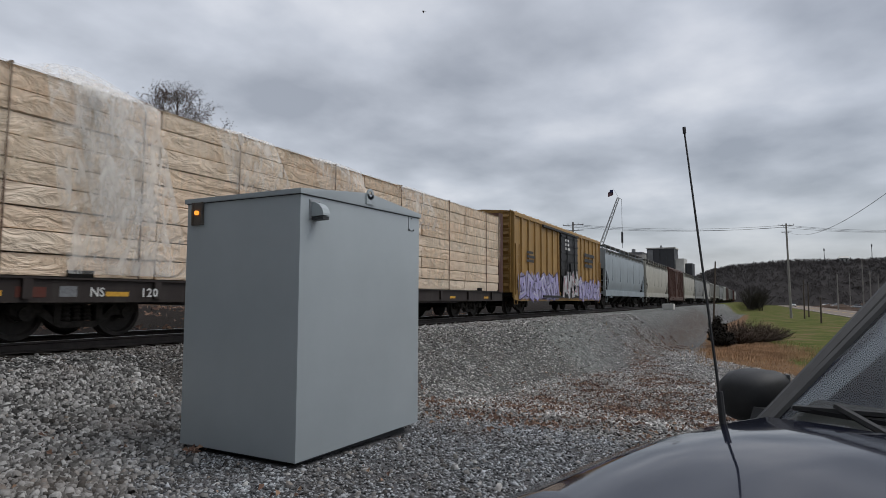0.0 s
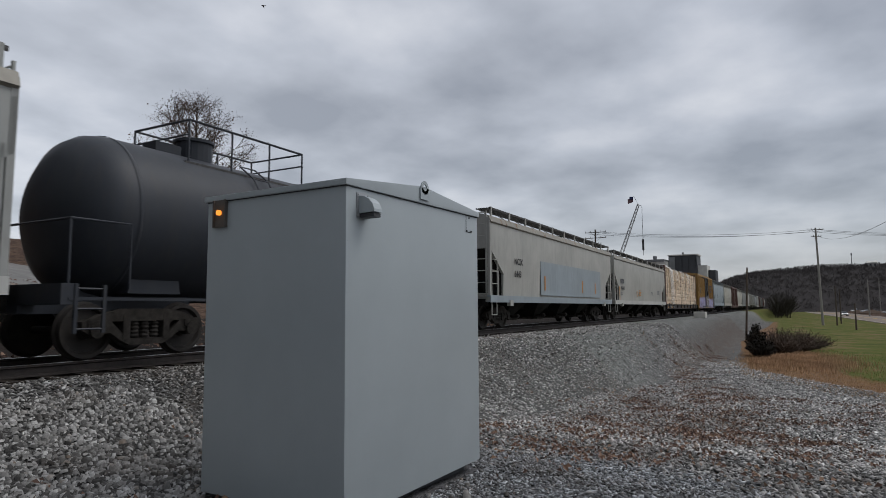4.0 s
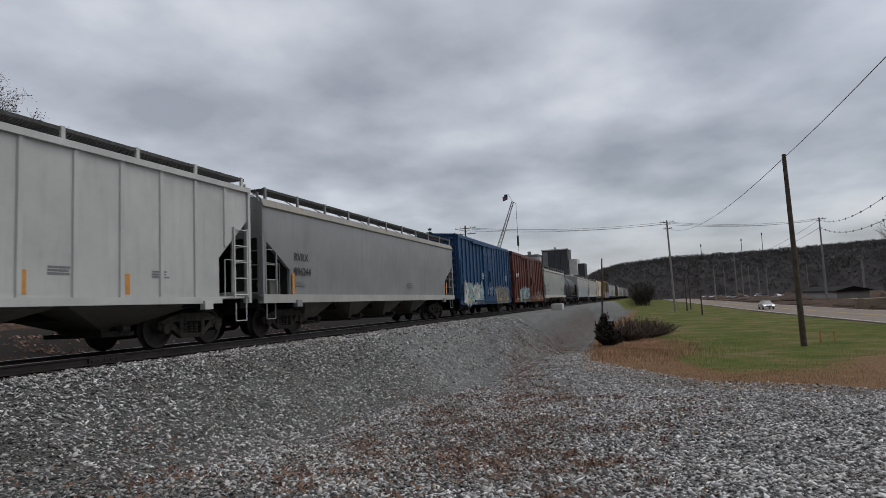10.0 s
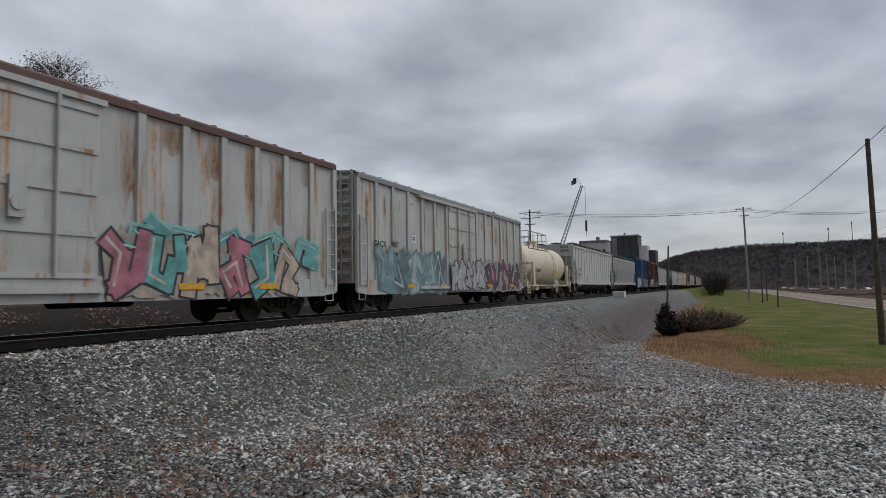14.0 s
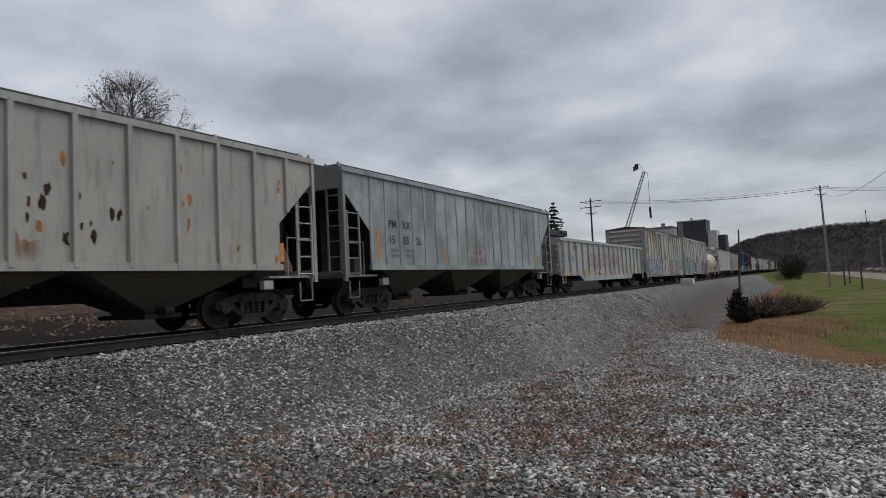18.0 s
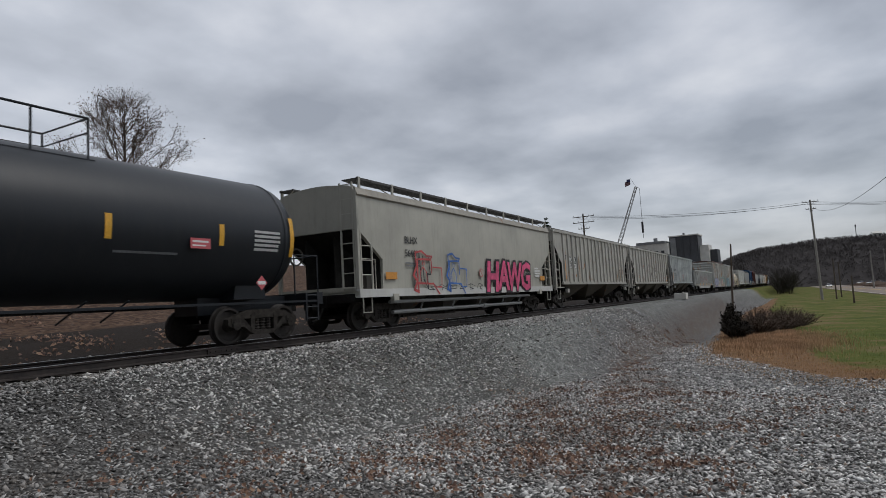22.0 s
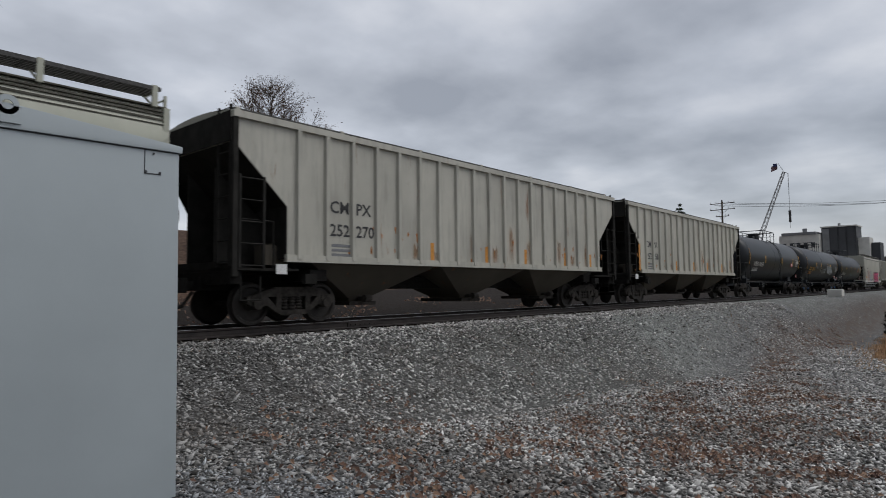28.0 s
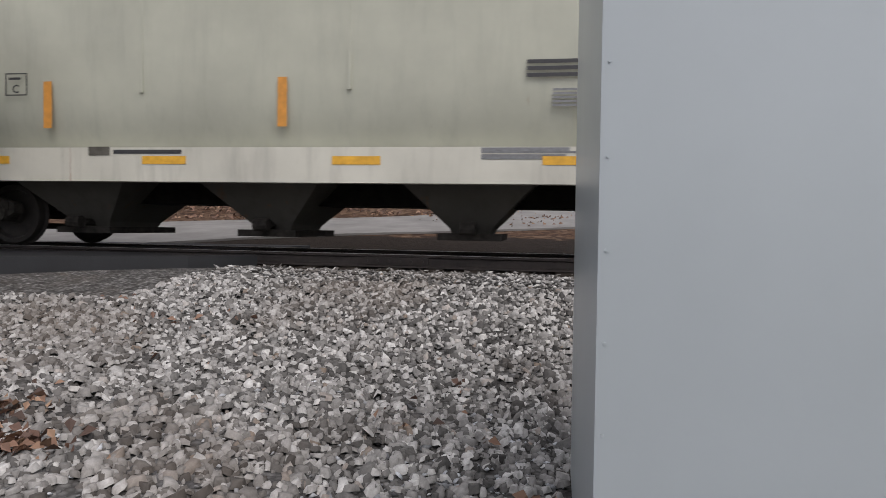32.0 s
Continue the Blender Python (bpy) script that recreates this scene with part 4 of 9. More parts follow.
# roof seams: the shade below each ledge is put into this dark colour
M["seam_shade"] = plain("shaded_sheet_seam", (0.10, 0.095, 0.08), 0.85, 0.0, 0.4, 4.0, 0.1)
M["bulkhead_rust"] = paint("rusty_bulkhead_paint", (0.075, 0.030, 0.020), 0.3, 0.4, 0.7)
M["brown_frame"] = paint("brown_flatcar_paint", (0.022, 0.014, 0.011), 0.2, 0.4, 0.7)
def wrap_material(name, col):
    """Taut wrapping with pale creases that run down and across."""
    m, nt, nl, p = nodes_of(name)
    v = coords(nt, nl)
    base = ramp(nt, nl, noise_tex(nt, nl, v, 1.4, 5.0, 0.6), [(0.3, shade(col, 0.84)), (0.7, shade(col, 1.1))])
    fold = noise_tex(nt, nl, coords(nt, nl, (0.9, 0.9, 1.9)), 1.5, 4.0, 0.55, 2.2)
    crease = ramp(nt, nl, fold, [(0.44, grey(0)), (0.48, grey(0.9)), (0.50, grey(0)), (0.56, grey(0)), (0.58, grey(0.7)), (0.60, grey(0))])
    nl.new(mixc(nt, nl, mixc(nt, nl, 1.0, crease, grey(0.35), "MULTIPLY"), base, (0.82, 0.74, 0.60)), p.inputs["Base Color"])
    p.inputs["Roughness"].default_value = 0.42
    bump(nt, nl, p, fold, 0.8, 0.12)
    return m


M["lumber_wrap"] = wrap_material("tan_lumber_wrap", (0.74, 0.565, 0.40))
M["lumber_wrap_pale"] = wrap_material("pale_lumber_wrap", (0.78, 0.63, 0.47))
M["tie_strap"] = plain("brown_tie_strap", (0.16, 0.10, 0.065), 0.7, 0.0, 0.3, 5.0, 0.1)


def film_material(name="creased_clear_film", col=(0.74, 0.61, 0.44), lo=0.03, hi=0.40):
    m, nt, nl, p = nodes_of(name)
    v = coords(nt, nl)
    p.inputs["Base Color"].default_value = (*col, 1)
    p.inputs["Roughness"].default_value = 0.25
    nl.new(ramp(nt, nl, noise_tex(nt, nl, coords(nt, nl, (1.5, 1.5, 0.55)), 2.2, 6.0, 0.65, 1.4), [(0.40, grey(lo)), (0.68, grey(hi))]), p.inputs["Alpha"])
    bump(nt, nl, p, noise_tex(nt, nl, v, 5.0, 4.0, 0.6, 1.5), 0.7, 0.03)
    return m


M["lumber_film"] = film_material()
M["blown_film"] = film_material("blown_translucent_film", (0.95, 0.93, 0.88), 0.05, 0.5)
M["galv_rail"] = plain("dull_grey_rail_paint", (0.16, 0.165, 0.175), 0.6, 0.0, 0.3, 6.0, 0.1)
M["rust_bright"] = plain("bright_orange_rust", (0.36, 0.15, 0.05), 0.9, 0.0, 0.5, 6.0, 0.2)
M["rust_dark"] = plain("dark_brown_rust", (0.045, 0.026, 0.018), 0.9, 0.0, 0.5, 8.0, 0.2)
M["rust"] = plain("dark_orange_rust", (0.115, 0.045, 0.016), 0.9, 0.0, 0.5, 3.0, 0.2)
M["p_light"] = paint("light_grey_car_paint", (0.40, 0.395, 0.36), 0.18, 0.28)
M["p_cream"] = paint("cream_grey_car_paint", (0.44, 0.425, 0.365), 0.36, 0.34)
M["p_beige"] = paint("weathered_beige_car_paint", (0.375, 0.365, 0.325), 0.42, 0.5)
M["p_acf"] = paint("pale_green_grey_car_paint", (0.42, 0.425, 0.345), 0.14, 0.15)
M["p_acf_white"] = paint("off_white_sill_paint", (0.50, 0.49, 0.42), 0.2, 0.3)
M["p_rusty"] = paint("rust_stained_grey_car_paint", (0.33, 0.35, 0.31), 0.4, 0.3, high=0.52, rust_col=(0.32, 0.12, 0.03))
M["p_cream_clean"] = paint("clean_cream_car_paint", (0.385, 0.375, 0.32), 0.08, 0.22)
M["p_dusty"] = paint("dusty_grey_car_paint", (0.335, 0.34, 0.32), 0.2, 0.3)
M["p_grey"] = paint("mid_grey_car_paint", (0.235, 0.24, 0.235), 0.15, 0.3)
M["p_bluegrey"] = paint("blue_grey_car_paint", (0.30, 0.345, 0.37), 0.1, 0.2)
M["p_bays"] = paint("dusty_tan_hopper_paint", (0.17, 0.16, 0.14), 0.3, 0.5, 0.8, spec=0.15)
M["p_eave"] = paint("rust_tinged_eave_paint", (0.27, 0.25, 0.205), 0.5, 0.4)
M["p_slope"] = paint("grimy_slope_sheet_paint", (0.20, 0.20, 0.175), 0.2, 0.6)
M["p_patchy"] = paint("patchy_grey_green_car_paint", (0.315, 0.345, 0.34), 0.30, 0.5, fade=0.3)
M["p_white"] = paint("clean_white_car_paint", (0.50, 0.50, 0.47), 0.04, 0.15)
M["p_boxwhite"] = paint("rust_streaked_white_car_paint", (0.445, 0.455, 0.43), 0.66, 0.22, rust_col=(0.36, 0.155, 0.035), streak=0.30)
M["p_red"] = paint("boxcar_red_paint", (0.105, 0.030, 0.020), 0.2, 0.3, spec=0.3)
M["p_blue"] = paint("boxcar_blue_paint", (0.017, 0.064, 0.150), 0.10, 0.25, spec=0.3)
M["p_yellow"] = paint("boxcar_yellow_paint", (0.36, 0.21, 0.06), 0.25, 0.4)
M["p_black"] = paint("black_tank_paint", (0.0110, 0.0135, 0.0170), 0.0, 0.1, 0.42, spec=0.34)
M["p_tankgrey"] = paint("slate_tank_paint", (0.036, 0.040, 0.048), 0.1, 0.3, 0.5, spec=0.3)
M["p_tankcream"] = paint("cream_tank_paint", (0.66, 0.57, 0.43), 0.24, 0.24, rust_col=(0.22, 0.09, 0.04))
M["p_brown"] = paint("brown_boxcar_paint", (0.10, 0.045, 0.032), 0.25, 0.4)
M["p_gond"] = paint("faded_white_gondola_paint", (0.40, 0.41, 0.39), 0.35, 0.4)
M["under_beige"] = paint("grimy_hopper_paint", (0.085, 0.075, 0.060), 0.4, 0.6, 0.8, spec=0.15)
M["under_light"] = paint("dusty_hopper_paint", (0.105, 0.10, 0.088), 0.4, 0.6, 0.8, spec=0.15)
# soot, with the shade beneath sloped ends also put into this colour
M["under_dark"] = plain("sooty_shaded_hopper_paint", (0.022, 0.021, 0.019), 0.85, 0.0, 0.4, 3)


def mark(car, words, x, z, size=0.42, mat="black_ink", y=-HW - 0.006, bold=0.006, wrap=None):
    for i, w in enumerate(words):
        text(car, w, size, x, y, z - i * size * 1.36, M[mat], bold=bold, wrap=wrap)


GLYPHS = [[[(0, 0), (0.15, 0.85), (0.45, 0.30), (0.72, 1), (1, 0.2)]], [[(0.1, 1), (0, 0.3), (0.5, 0), (0.6, 0.5), (1, 0.45), (0.9, 0.95)]], [[(0, 0.2), (0.65, 0.08), (0.2, 0.6), (0.95, 0.55), (0.5, 1)]],
          [[(0, 0.9), (0.4, 0.72), (0.1, 0.1), (0.8, 0.3), (1, 1)]], [[(0.5, 0), (0.1, 0.4), (0.65, 0.6), (0.3, 1), (1, 0.85)], [(0.65, 0.6), (1, 0.1)]], [[(0.2, 0.08), (0.92, 0.2), (0.8, 0.85), (0.15, 0.75), (0.5, 0.4)]],
          [[(0, 0.6), (0.35, 1), (0.65, 0.55), (1, 0.9)], [(0.15, 0.0), (0.35, 0.5), (0.85, 0.06)]], [[(0.05, 0.1), (0.3, 0.95), (0.95, 0.7), (0.55, 0.35), (1, 0.02), (0.5, 0.1)]], [[(0, 0.75), (0.5, 1), (1, 0.6)], [(0.5, 1), (0.3, 0.4), (0.7, 0.1), (0.2, 0)]]]


def stroke(mb, pts, w, y):
    """A flat brush line with round turns."""
    for k, (p, q) in enumerate(zip(pts, pts[1:])):
        d = math.hypot(q[0] - p[0], q[1] - p[1]) + 1e-6
        nx, nz = -(q[1] - p[1]) / d * w / 2, (q[0] - p[0]) / d * w / 2
        ex, ez = (q[0] - p[0]) / d * w * 0.35, (q[1] - p[1]) / d * w * 0.35
        yy = y - 0.0003 * k
        mb.add([(p[0] + nx - ex, yy, p[1] + nz - ez), (q[0] + nx * 0.8 + ex, yy, q[1] + nz * 0.8 + ez), (q[0] - nx * 0.8 + ex, yy, q[1] - nz * 0.8 + ez), (p[0] - nx - ex, yy, p[1] - nz - ez)], [(0, 1, 2, 3)])


def graffiti(car, x0, x1, z0, z1, cols, letters, seed, y=-HW - 0.012, name="graffiti", line=0.0):
    """A sprayed piece of interlocked letter-like shapes: colour cloud, outline, fill and shine. It spells nothing."""
    rnd = random.Random(seed)
    w, h = (x1 - x0) / letters, z1 - z0
    if not line and len(cols) > 3:
        n = letters * 7
        up = [(x0 + (x1 - x0) * k / n - 0.1, z1 - h * rnd.uniform(-0.06, 0.22)) for k in range(n + 1)]
        lo = [(x0 + (x1 - x0) * k / n + 0.05, z0 + h * rnd.uniform(-0.04, 0.07)) for k in range(n + 1)]
        part("graffiti_cloud", MB().add([(p[0], y + 0.003, p[1]) for p in up + lo], [(k, k + 1, n + 2 + k, n + 1 + k) for k in range(n)]), ink(cols[3]), car, "sprayed colour behind the letter shapes")
    glyphs = rnd.sample(GLYPHS, len(GLYPHS))
    for i in range(letters):
        gl = glyphs[i % len(glyphs)]
        tilt, top, low = rnd.uniform(-0.18, 0.18), rnd.uniform(0.82, 1.0), rnd.uniform(0.03, 0.14)
        jag = lambda p: (x0 + w * (i + 0.10 + 0.82 * p[0] + tilt * (p[1] - 0.5)) + rnd.uniform(-0.05, 0.05) * w, z0 + h * (low + (top - low) * p[1]) + rnd.uniform(-0.05, 0.05) * h)
        lines = [[jag(p) for p in s] for s in gl]
        fat = min(w * 0.40, h * 0.26) * rnd.uniform(0.85, 1.15)
        if line:
            b = MB()
            for s in lines:
                stroke(b, s, line, y)
            part(name, b, ink(cols[1]), car, "thin sprayed scrawl")
            continue
        fill, rim, shine = MB(), MB(), MB()
        for k, s in enumerate(lines):
            stroke(rim, s, fat + 0.13, y - 0.0012 * k)
            stroke(fill, s, fat, y - 0.004 - 0.0012 * k)
            stroke(shine, [(p[0] - fat * 0.16, p[1] + fat * 0.14) for p in s[:3]], fat * 0.2, y - 0.009 - 0.0012 * k)
        g = part(name, fill, ink(cols[0][i % len(cols[0])] if isinstance(cols[0][0], tuple) else cols[0]), car, "spray-painted letter shape with an outline")
        part("outline", rim, ink(cols[1]), g)
        part("shine", shine, ink(cols[2]), g)


def rust_spots(car, seed, n, z0, z1, x0, x1, size, mat="rust_bright", y=-1.5045):
    """Ragged rust breaking through the side sheet, longer downwards."""
    g = random.Random(seed)
    for _ in range(n):
        x, z, s = g.uniform(x0, x1), g.uniform(z0, z1), size * g.uniform(0.3, 1.0)
        ring = [(2 * math.pi * k / 11, g.uniform(0.4, 1.0)) for k in range(11)]
        part("rust_patch", MB().add([(x + s * 0.55 * r * math.cos(a), y, z + s * (1.0 if math.sin(a) > 0 else 1.8) * r * math.sin(a)) for a, r in ring], [tuple(range(11))]), M[mat], car)


def wash_material():
    m, nt, nl, p = nodes_of("orange_rust_wash")
    v = coords(nt, nl, (2.6, 2.6, 0.9))
    nl.new(ramp(nt, nl, noise_tex(nt, nl, v, 3.0, 6.0, 0.65), [(0.3, (0.17, 0.070, 0.022)), (0.55, (0.35, 0.155, 0.042)), (0.75, (0.42, 0.25, 0.09))]), p.inputs["Base Color"])
    tc = nt.new("ShaderNodeTexCoord")
    sp = nt.new("ShaderNodeSeparateXYZ")
    nl.new(tc.outputs["Generated"], sp.inputs[0])
    body = ramp(nt, nl, sp.outputs[0], [(0.0, grey(0)), (0.35, grey(0.9)), (0.65, grey(0.9)), (1.0, grey(0))])
    run = ramp(nt, nl, noise_tex(nt, nl, v, 1.7, 6.0, 0.7, 0.6), [(0.30, grey(0.05)), (0.70, grey(0.9))])
    fall = ramp(nt, nl, sp.outputs[2], [(0.0, grey(0.25)), (0.35, grey(1)), (0.75, grey(1)), (1.0, grey(0.25))])
    nl.new(mixc(nt, nl, 1.0, mixc(nt, nl, 1.0, body, run, "MULTIPLY"), fall, "MULTIPLY"), p.inputs["Alpha"])
    p.inputs["Roughness"].default_value = 0.9
    return m


M["rust_wash"] = wash_material()


def rust_wash(car, x0, x1, z0, z1, seed, y=-1.506, hang=False):
    """Rust that has run down a panel, ragged at its upper edge, or at its lower one where it hangs from the eave."""
    g = random.Random(seed)
    n = 9
    top = [(x1 - (x1 - x0) * k / n, y, z1 - (z1 - z0) * g.uniform(0.0, 0.45)) for k in range(n + 1)]
    if hang:
        top = [(p[0], y, z0 + z1 - p[2] if k % 2 else z0 + 0.7 * (z1 - p[2])) for k, p in enumerate(top)]
        z0 = z1
    part("rust_stain", MB().add([(x0, y, z0), (x1, y, z0)] + top, [tuple(range(n + 3))]), M["rust_wash"], car)


INKS = {}


def ink(c):
    if c not in INKS:
        m, nt, nl, p = nodes_of("spray_paint")
        v = coords(nt, nl)
        nl.new(ramp(nt, nl, noise_tex(nt, nl, v, 2.5, 4.0), [(0.35, shade(c, 0.65)), (0.65, shade(c, 1.2))]), p.inputs["Base Color"])
        p.inputs["Roughness"].default_value = 0.6
        INKS[c] = m
    return INKS[c]


# track line: the near end of the walk lies at its zero
TRACK = Vector((0.0, 7.37, 0.80))
ALONG = Vector((1.0, 0.030, -0.0070)).normalized()


def on_track(s):
    p = TRACK + ALONG * s
    return Matrix.Translation(p) @ pose(0, 0, 0, 0, 0.40, 1.718)


CARS = []


def couple(car, right, left):
    """Notes where the car's ends stand on the track as the clip starts."""
    CARS.append((car, (right + left) / 2))
    car.matrix_basis = on_track((right + left) / 2)



def hop_marks(c, L, x, words, size=0.42, z=2.55, mat="black_ink"):
    mark(c, words, x, z, size, mat)
    bars(c, x, z - size * 1.25 * len(words) + 0.2, 3, 1.1, 0.06, M["grey_ink"])
    bars(c, L / 2 - 3.6, 2.05, 4, 1.2, 0.05, M["grey_ink"])
    bars(c, -0.4, 1.9, 3, 0.8, 0.05, M["grey_ink"])
    strips(c, [-L / 2 + 0.4 + k * (L - 1.6) / 6 for k in range(7)], 1.10, 1.20, 0.62, -1.584)


# cars already past as the clip starts
r = 39.0
AHEAD = [("round", "p_bluegrey", 16.0), ("round", "p_cream", 15.6), ("box", "p_brown", 14.6), ("round", "p_cream", 15.6), ("round", "p_grey", 15.6), ("round", "p_light", 15.6),
         ("rib", "p_beige", 15.6), ("rib", "p_light", 15.6), ("round", "p_grey", 15.6), ("box", "p_white", 16.4), ("box", "p_brown", 15.0), ("rib", "p_beige", 15.6), ("rib", "p_grey", 15.6), ("box", "p_red", 15), ("round", "p_light", 15.6)]
WORDS = {"p_bluegrey": "blue-grey", "p_cream": "cream", "p_brown": "brown", "p_grey": "mid-grey", "p_light": "light grey", "p_beige": "rust-spotted beige", "p_white": "white", "p_red": "oxide red"}
for kind, mt, ln in AHEAD:
    if kind == "round":
        c = rounded_hopper(WORDS[mt] + " covered hopper car with smooth sides", ln, (M[mt], M["under_dark"]))
    elif kind == "rib":
        c = ribbed_hopper(WORDS[mt] + " covered hopper car with ribbed sides", ln, (M[mt], M["under_beige"]))
    else:
        c = boxcar(WORDS[mt] + " steel boxcar with ribbed sides", ln, M[mt], z1=4.6)
    couple(c, r + ln, r)
    r += ln + 1.25

# yellow boxcar with a black door
c = boxcar("yellow boxcar with a black door and graffiti along the bottom", 16.5, M["p_yellow"], M["black"], z1=4.62, door=(0.6, 3.4))
VIO = ((0.36, 0.33, 0.55), (0.06, 0.04, 0.10), (0.6, 0.6, 0.62), (0.30, 0.28, 0.40))
graffiti(c, -7.8, -1.6, 0.7, 2.0, VIO, 6, 1, -1.60)
graffiti(c, -1.0, 2.2, 0.8, 2.2, ((0.45, 0.45, 0.46), (0.03, 0.03, 0.035), (0.35, 0.10, 0.12)), 4, 2, -1.67)
graffiti(c, 2.5, 8.0, 0.7, 1.9, VIO, 6, 3, -1.60)
bars(c, -0.4, 4.1, 3, 1.0, 0.14, M["white_ink"], -1.64)
bars(c, 4.0, 3.6, 3, 2.6, 0.2, M["black_ink"], -1.58)
bars(c, -6.6, 3.0, 3, 1.2, 0.12, M["black_ink"], -1.58)
couple(c, 37.4, 20.9)
# lumber
c = lumber_car("brown centre-beam flatcar stacked with paper-wrapped lumber", 20.3)
strips(c, [-9.7, -7.68, -4.4, -1.2, 2.0, 5.2, 8.2], 0.74, 0.82, 0.42, -1.515)
text(c, "NS", 0.21, -7.96, -1.516, 0.74, M["white_ink"], bold=0.004)
text(c, "120", 0.21, -7.07, -1.578, 0.74, M["white_ink"], bold=0.004, space=1.15)
part("stencil_frame", MB().box(-8.45, -8.17, -1.516, -1.513, 0.73, 0.90), M["grey_ink"], c)
part("end_placard", MB().box(-9.10, -8.65, -1.516, -1.513, 0.72, 0.88), M["p_red"], c)
couple(c, 19.6, -0.7)
# grey hopper with a painted-out mark
c = rounded_hopper("light grey smooth-sided covered hopper with roof walkways", 17.5, (M["p_light"], M["under_dark"]), 3.98, bays=4, slope_z=2.81, flat=True, sill_mat=M["p_white"])
part("mark_patch", MB().box(-7.22, -6.27, -1.562, -1.556, 2.26, 2.54), M["grey_ink"], c)
mark(c, ["RVRX"], -7.18, 2.30, 0.33, "black_ink", -1.563)
mark(c, ["896446"], -7.14, 1.88, 0.32, "black_ink", -1.563)
bars(c, -7.2, 1.70, 2, 0.7, 0.05, M["grey_ink"], -1.553)
strips(c, [-7.62], 1.25, 2.05, 0.14, -1.562, "orange_ink", "orange_patch")
strips(c, [-2.6], 1.5, 1.9, 0.16, -1.562, "orange_ink", "orange_patch")
bars(c, -1.9, 1.95, 4, 0.8, 0.06, M["orange_ink"], -1.566)
bars(c, 5.1, 2.05, 4, 1.2, 0.05, M["grey_ink"], -1.553)
bars(c, 2.6, 1.9, 3, 0.8, 0.05, M["grey_ink"], -1.553)
couple(c, -1.85, -19.35)
# two-tone hopper
c = rounded_hopper("white covered hopper with a blue-grey lower band", 16.8, (M["p_light"], M["under_dark"]), 4.05, slope_z=2.85, flat=True, sill_mat=M["p_bluegrey"])
part("side_band", MB().box(-3.4, 6.0, -1.558, -1.552, 1.3, 2.7), M["p_bluegrey"], c)
mark(c, ["NCIX", "6443"], -6.2, 2.4, 0.34, "black_ink", -1.556)
strips(c, [-3.0, 2.47, 4.8], 1.5, 2.1, 0.14, -1.570, "orange_ink", "orange_patch")
couple(c, -20.2, -37.0)
# slate tank
c = tank_car("slate grey tank car with a railed top platform", 13.0, M["p_tankgrey"], 1.40, 2.35, frame_mat=M["p_tankgrey"], platform=-3.2)
strips(c, [2.2], 1.75, 2.0, 0.5, -1.36, "yellow_ink", "placard")
couple(c, -38.2, -51.2)
# grey-white hopper with large mark
c = rounded_hopper("dusty light grey covered hopper with dark roof walkways", 16.1, (M["p_dusty"], M["under_light"]), 4.02, slope_z=2.84, flat=True, sill_mat=M["p_white"])
mark(c, ["GPLX", "75610"], -6.1, 2.14, 0.36, "black_ink", -1.556)
mark(c, ["GPLX"], 5.2, 3.16, 0.36, "black_ink", -1.556)
bars(c, -5.9, 1.48, 2, 0.9, 0.05, M["grey_ink"], -1.553)
bars(c, 4.4, 2.05, 4, 1.2, 0.05, M["grey_ink"], -1.553)
strips(c, [-7.6 + 2.4 * k for k in range(7)], 1.06, 1.16, 0.62, -1.584)
couple(c, -51.9, -68.0)
# red boxcar
c = boxcar("oxide red boxcar with plug doors and grey graffiti", 14.0, M["p_red"], z1=4.6, ribs=16, door=(0.4, 3.0))
mark(c, ["86107"], -6.0, 2.7, 0.42, "white_ink", -1.58)
graffiti(c, -4.9, -0.7, 0.68, 1.9, (((0.38, 0.44, 0.43), (0.13, 0.22, 0.27), (0.30, 0.38, 0.38)), (0.04, 0.05, 0.06), (0.10, 0.28, 0.32), (0.20, 0.30, 0.31)), 6, 5, -1.60)
graffiti(c, 2.2, 6.3, 0.75, 1.6, (0, (0.42, 0.36, 0.34)), 6, 6, -1.60, "graffiti_tag", 0.07)
strips(c, [-6.2, -2.4, 0.9, 3.6, 5.8], 0.86, 0.98, 0.6, -1.62)
text(c, "86107", 0.24, -7.05, 0.2, 4.2, M["white_ink"], rot=(90, 0, -90), bold=0.004)
couple(c, -69.1, -83.1)
# blue boxcar
c = boxcar("blue ribbed boxcar with white graffiti along the bottom", 13.3, M["p_blue"], z1=4.6, ribs=18, door=(0.1, 2.75))
graffiti(c, -6.0, -1.7, 0.68, 1.95, (((0.50, 0.50, 0.47), (0.26, 0.40, 0.39), (0.48, 0.46, 0.40)), (0.05, 0.06, 0.07), (0.13, 0.30, 0.31), (0.36, 0.40, 0.40)), 5, 7, -1.60)
graffiti(c, -0.9, 1.3, 1.2, 1.8, (0, (0.40, 0.46, 0.46)), 4, 8, -1.67, "graffiti_tag", 0.05)
graffiti(c, 1.7, 5.7, 0.66, 1.85, ((0.14, 0.13, 0.11), (0.03, 0.03, 0.03), (0.42, 0.38, 0.30), (0.26, 0.25, 0.21)), 6, 9, -1.60)
strips(c, [-5.2, -3.0, 2.6, 4.9], 0.86, 0.98, 0.55, -1.625)
for x in (-1.7, 4.9):
    bars(c, x, 2.6, 4, 0.4, 0.06, M["white_ink"], -1.576)
couple(c, -84.3, -97.6)
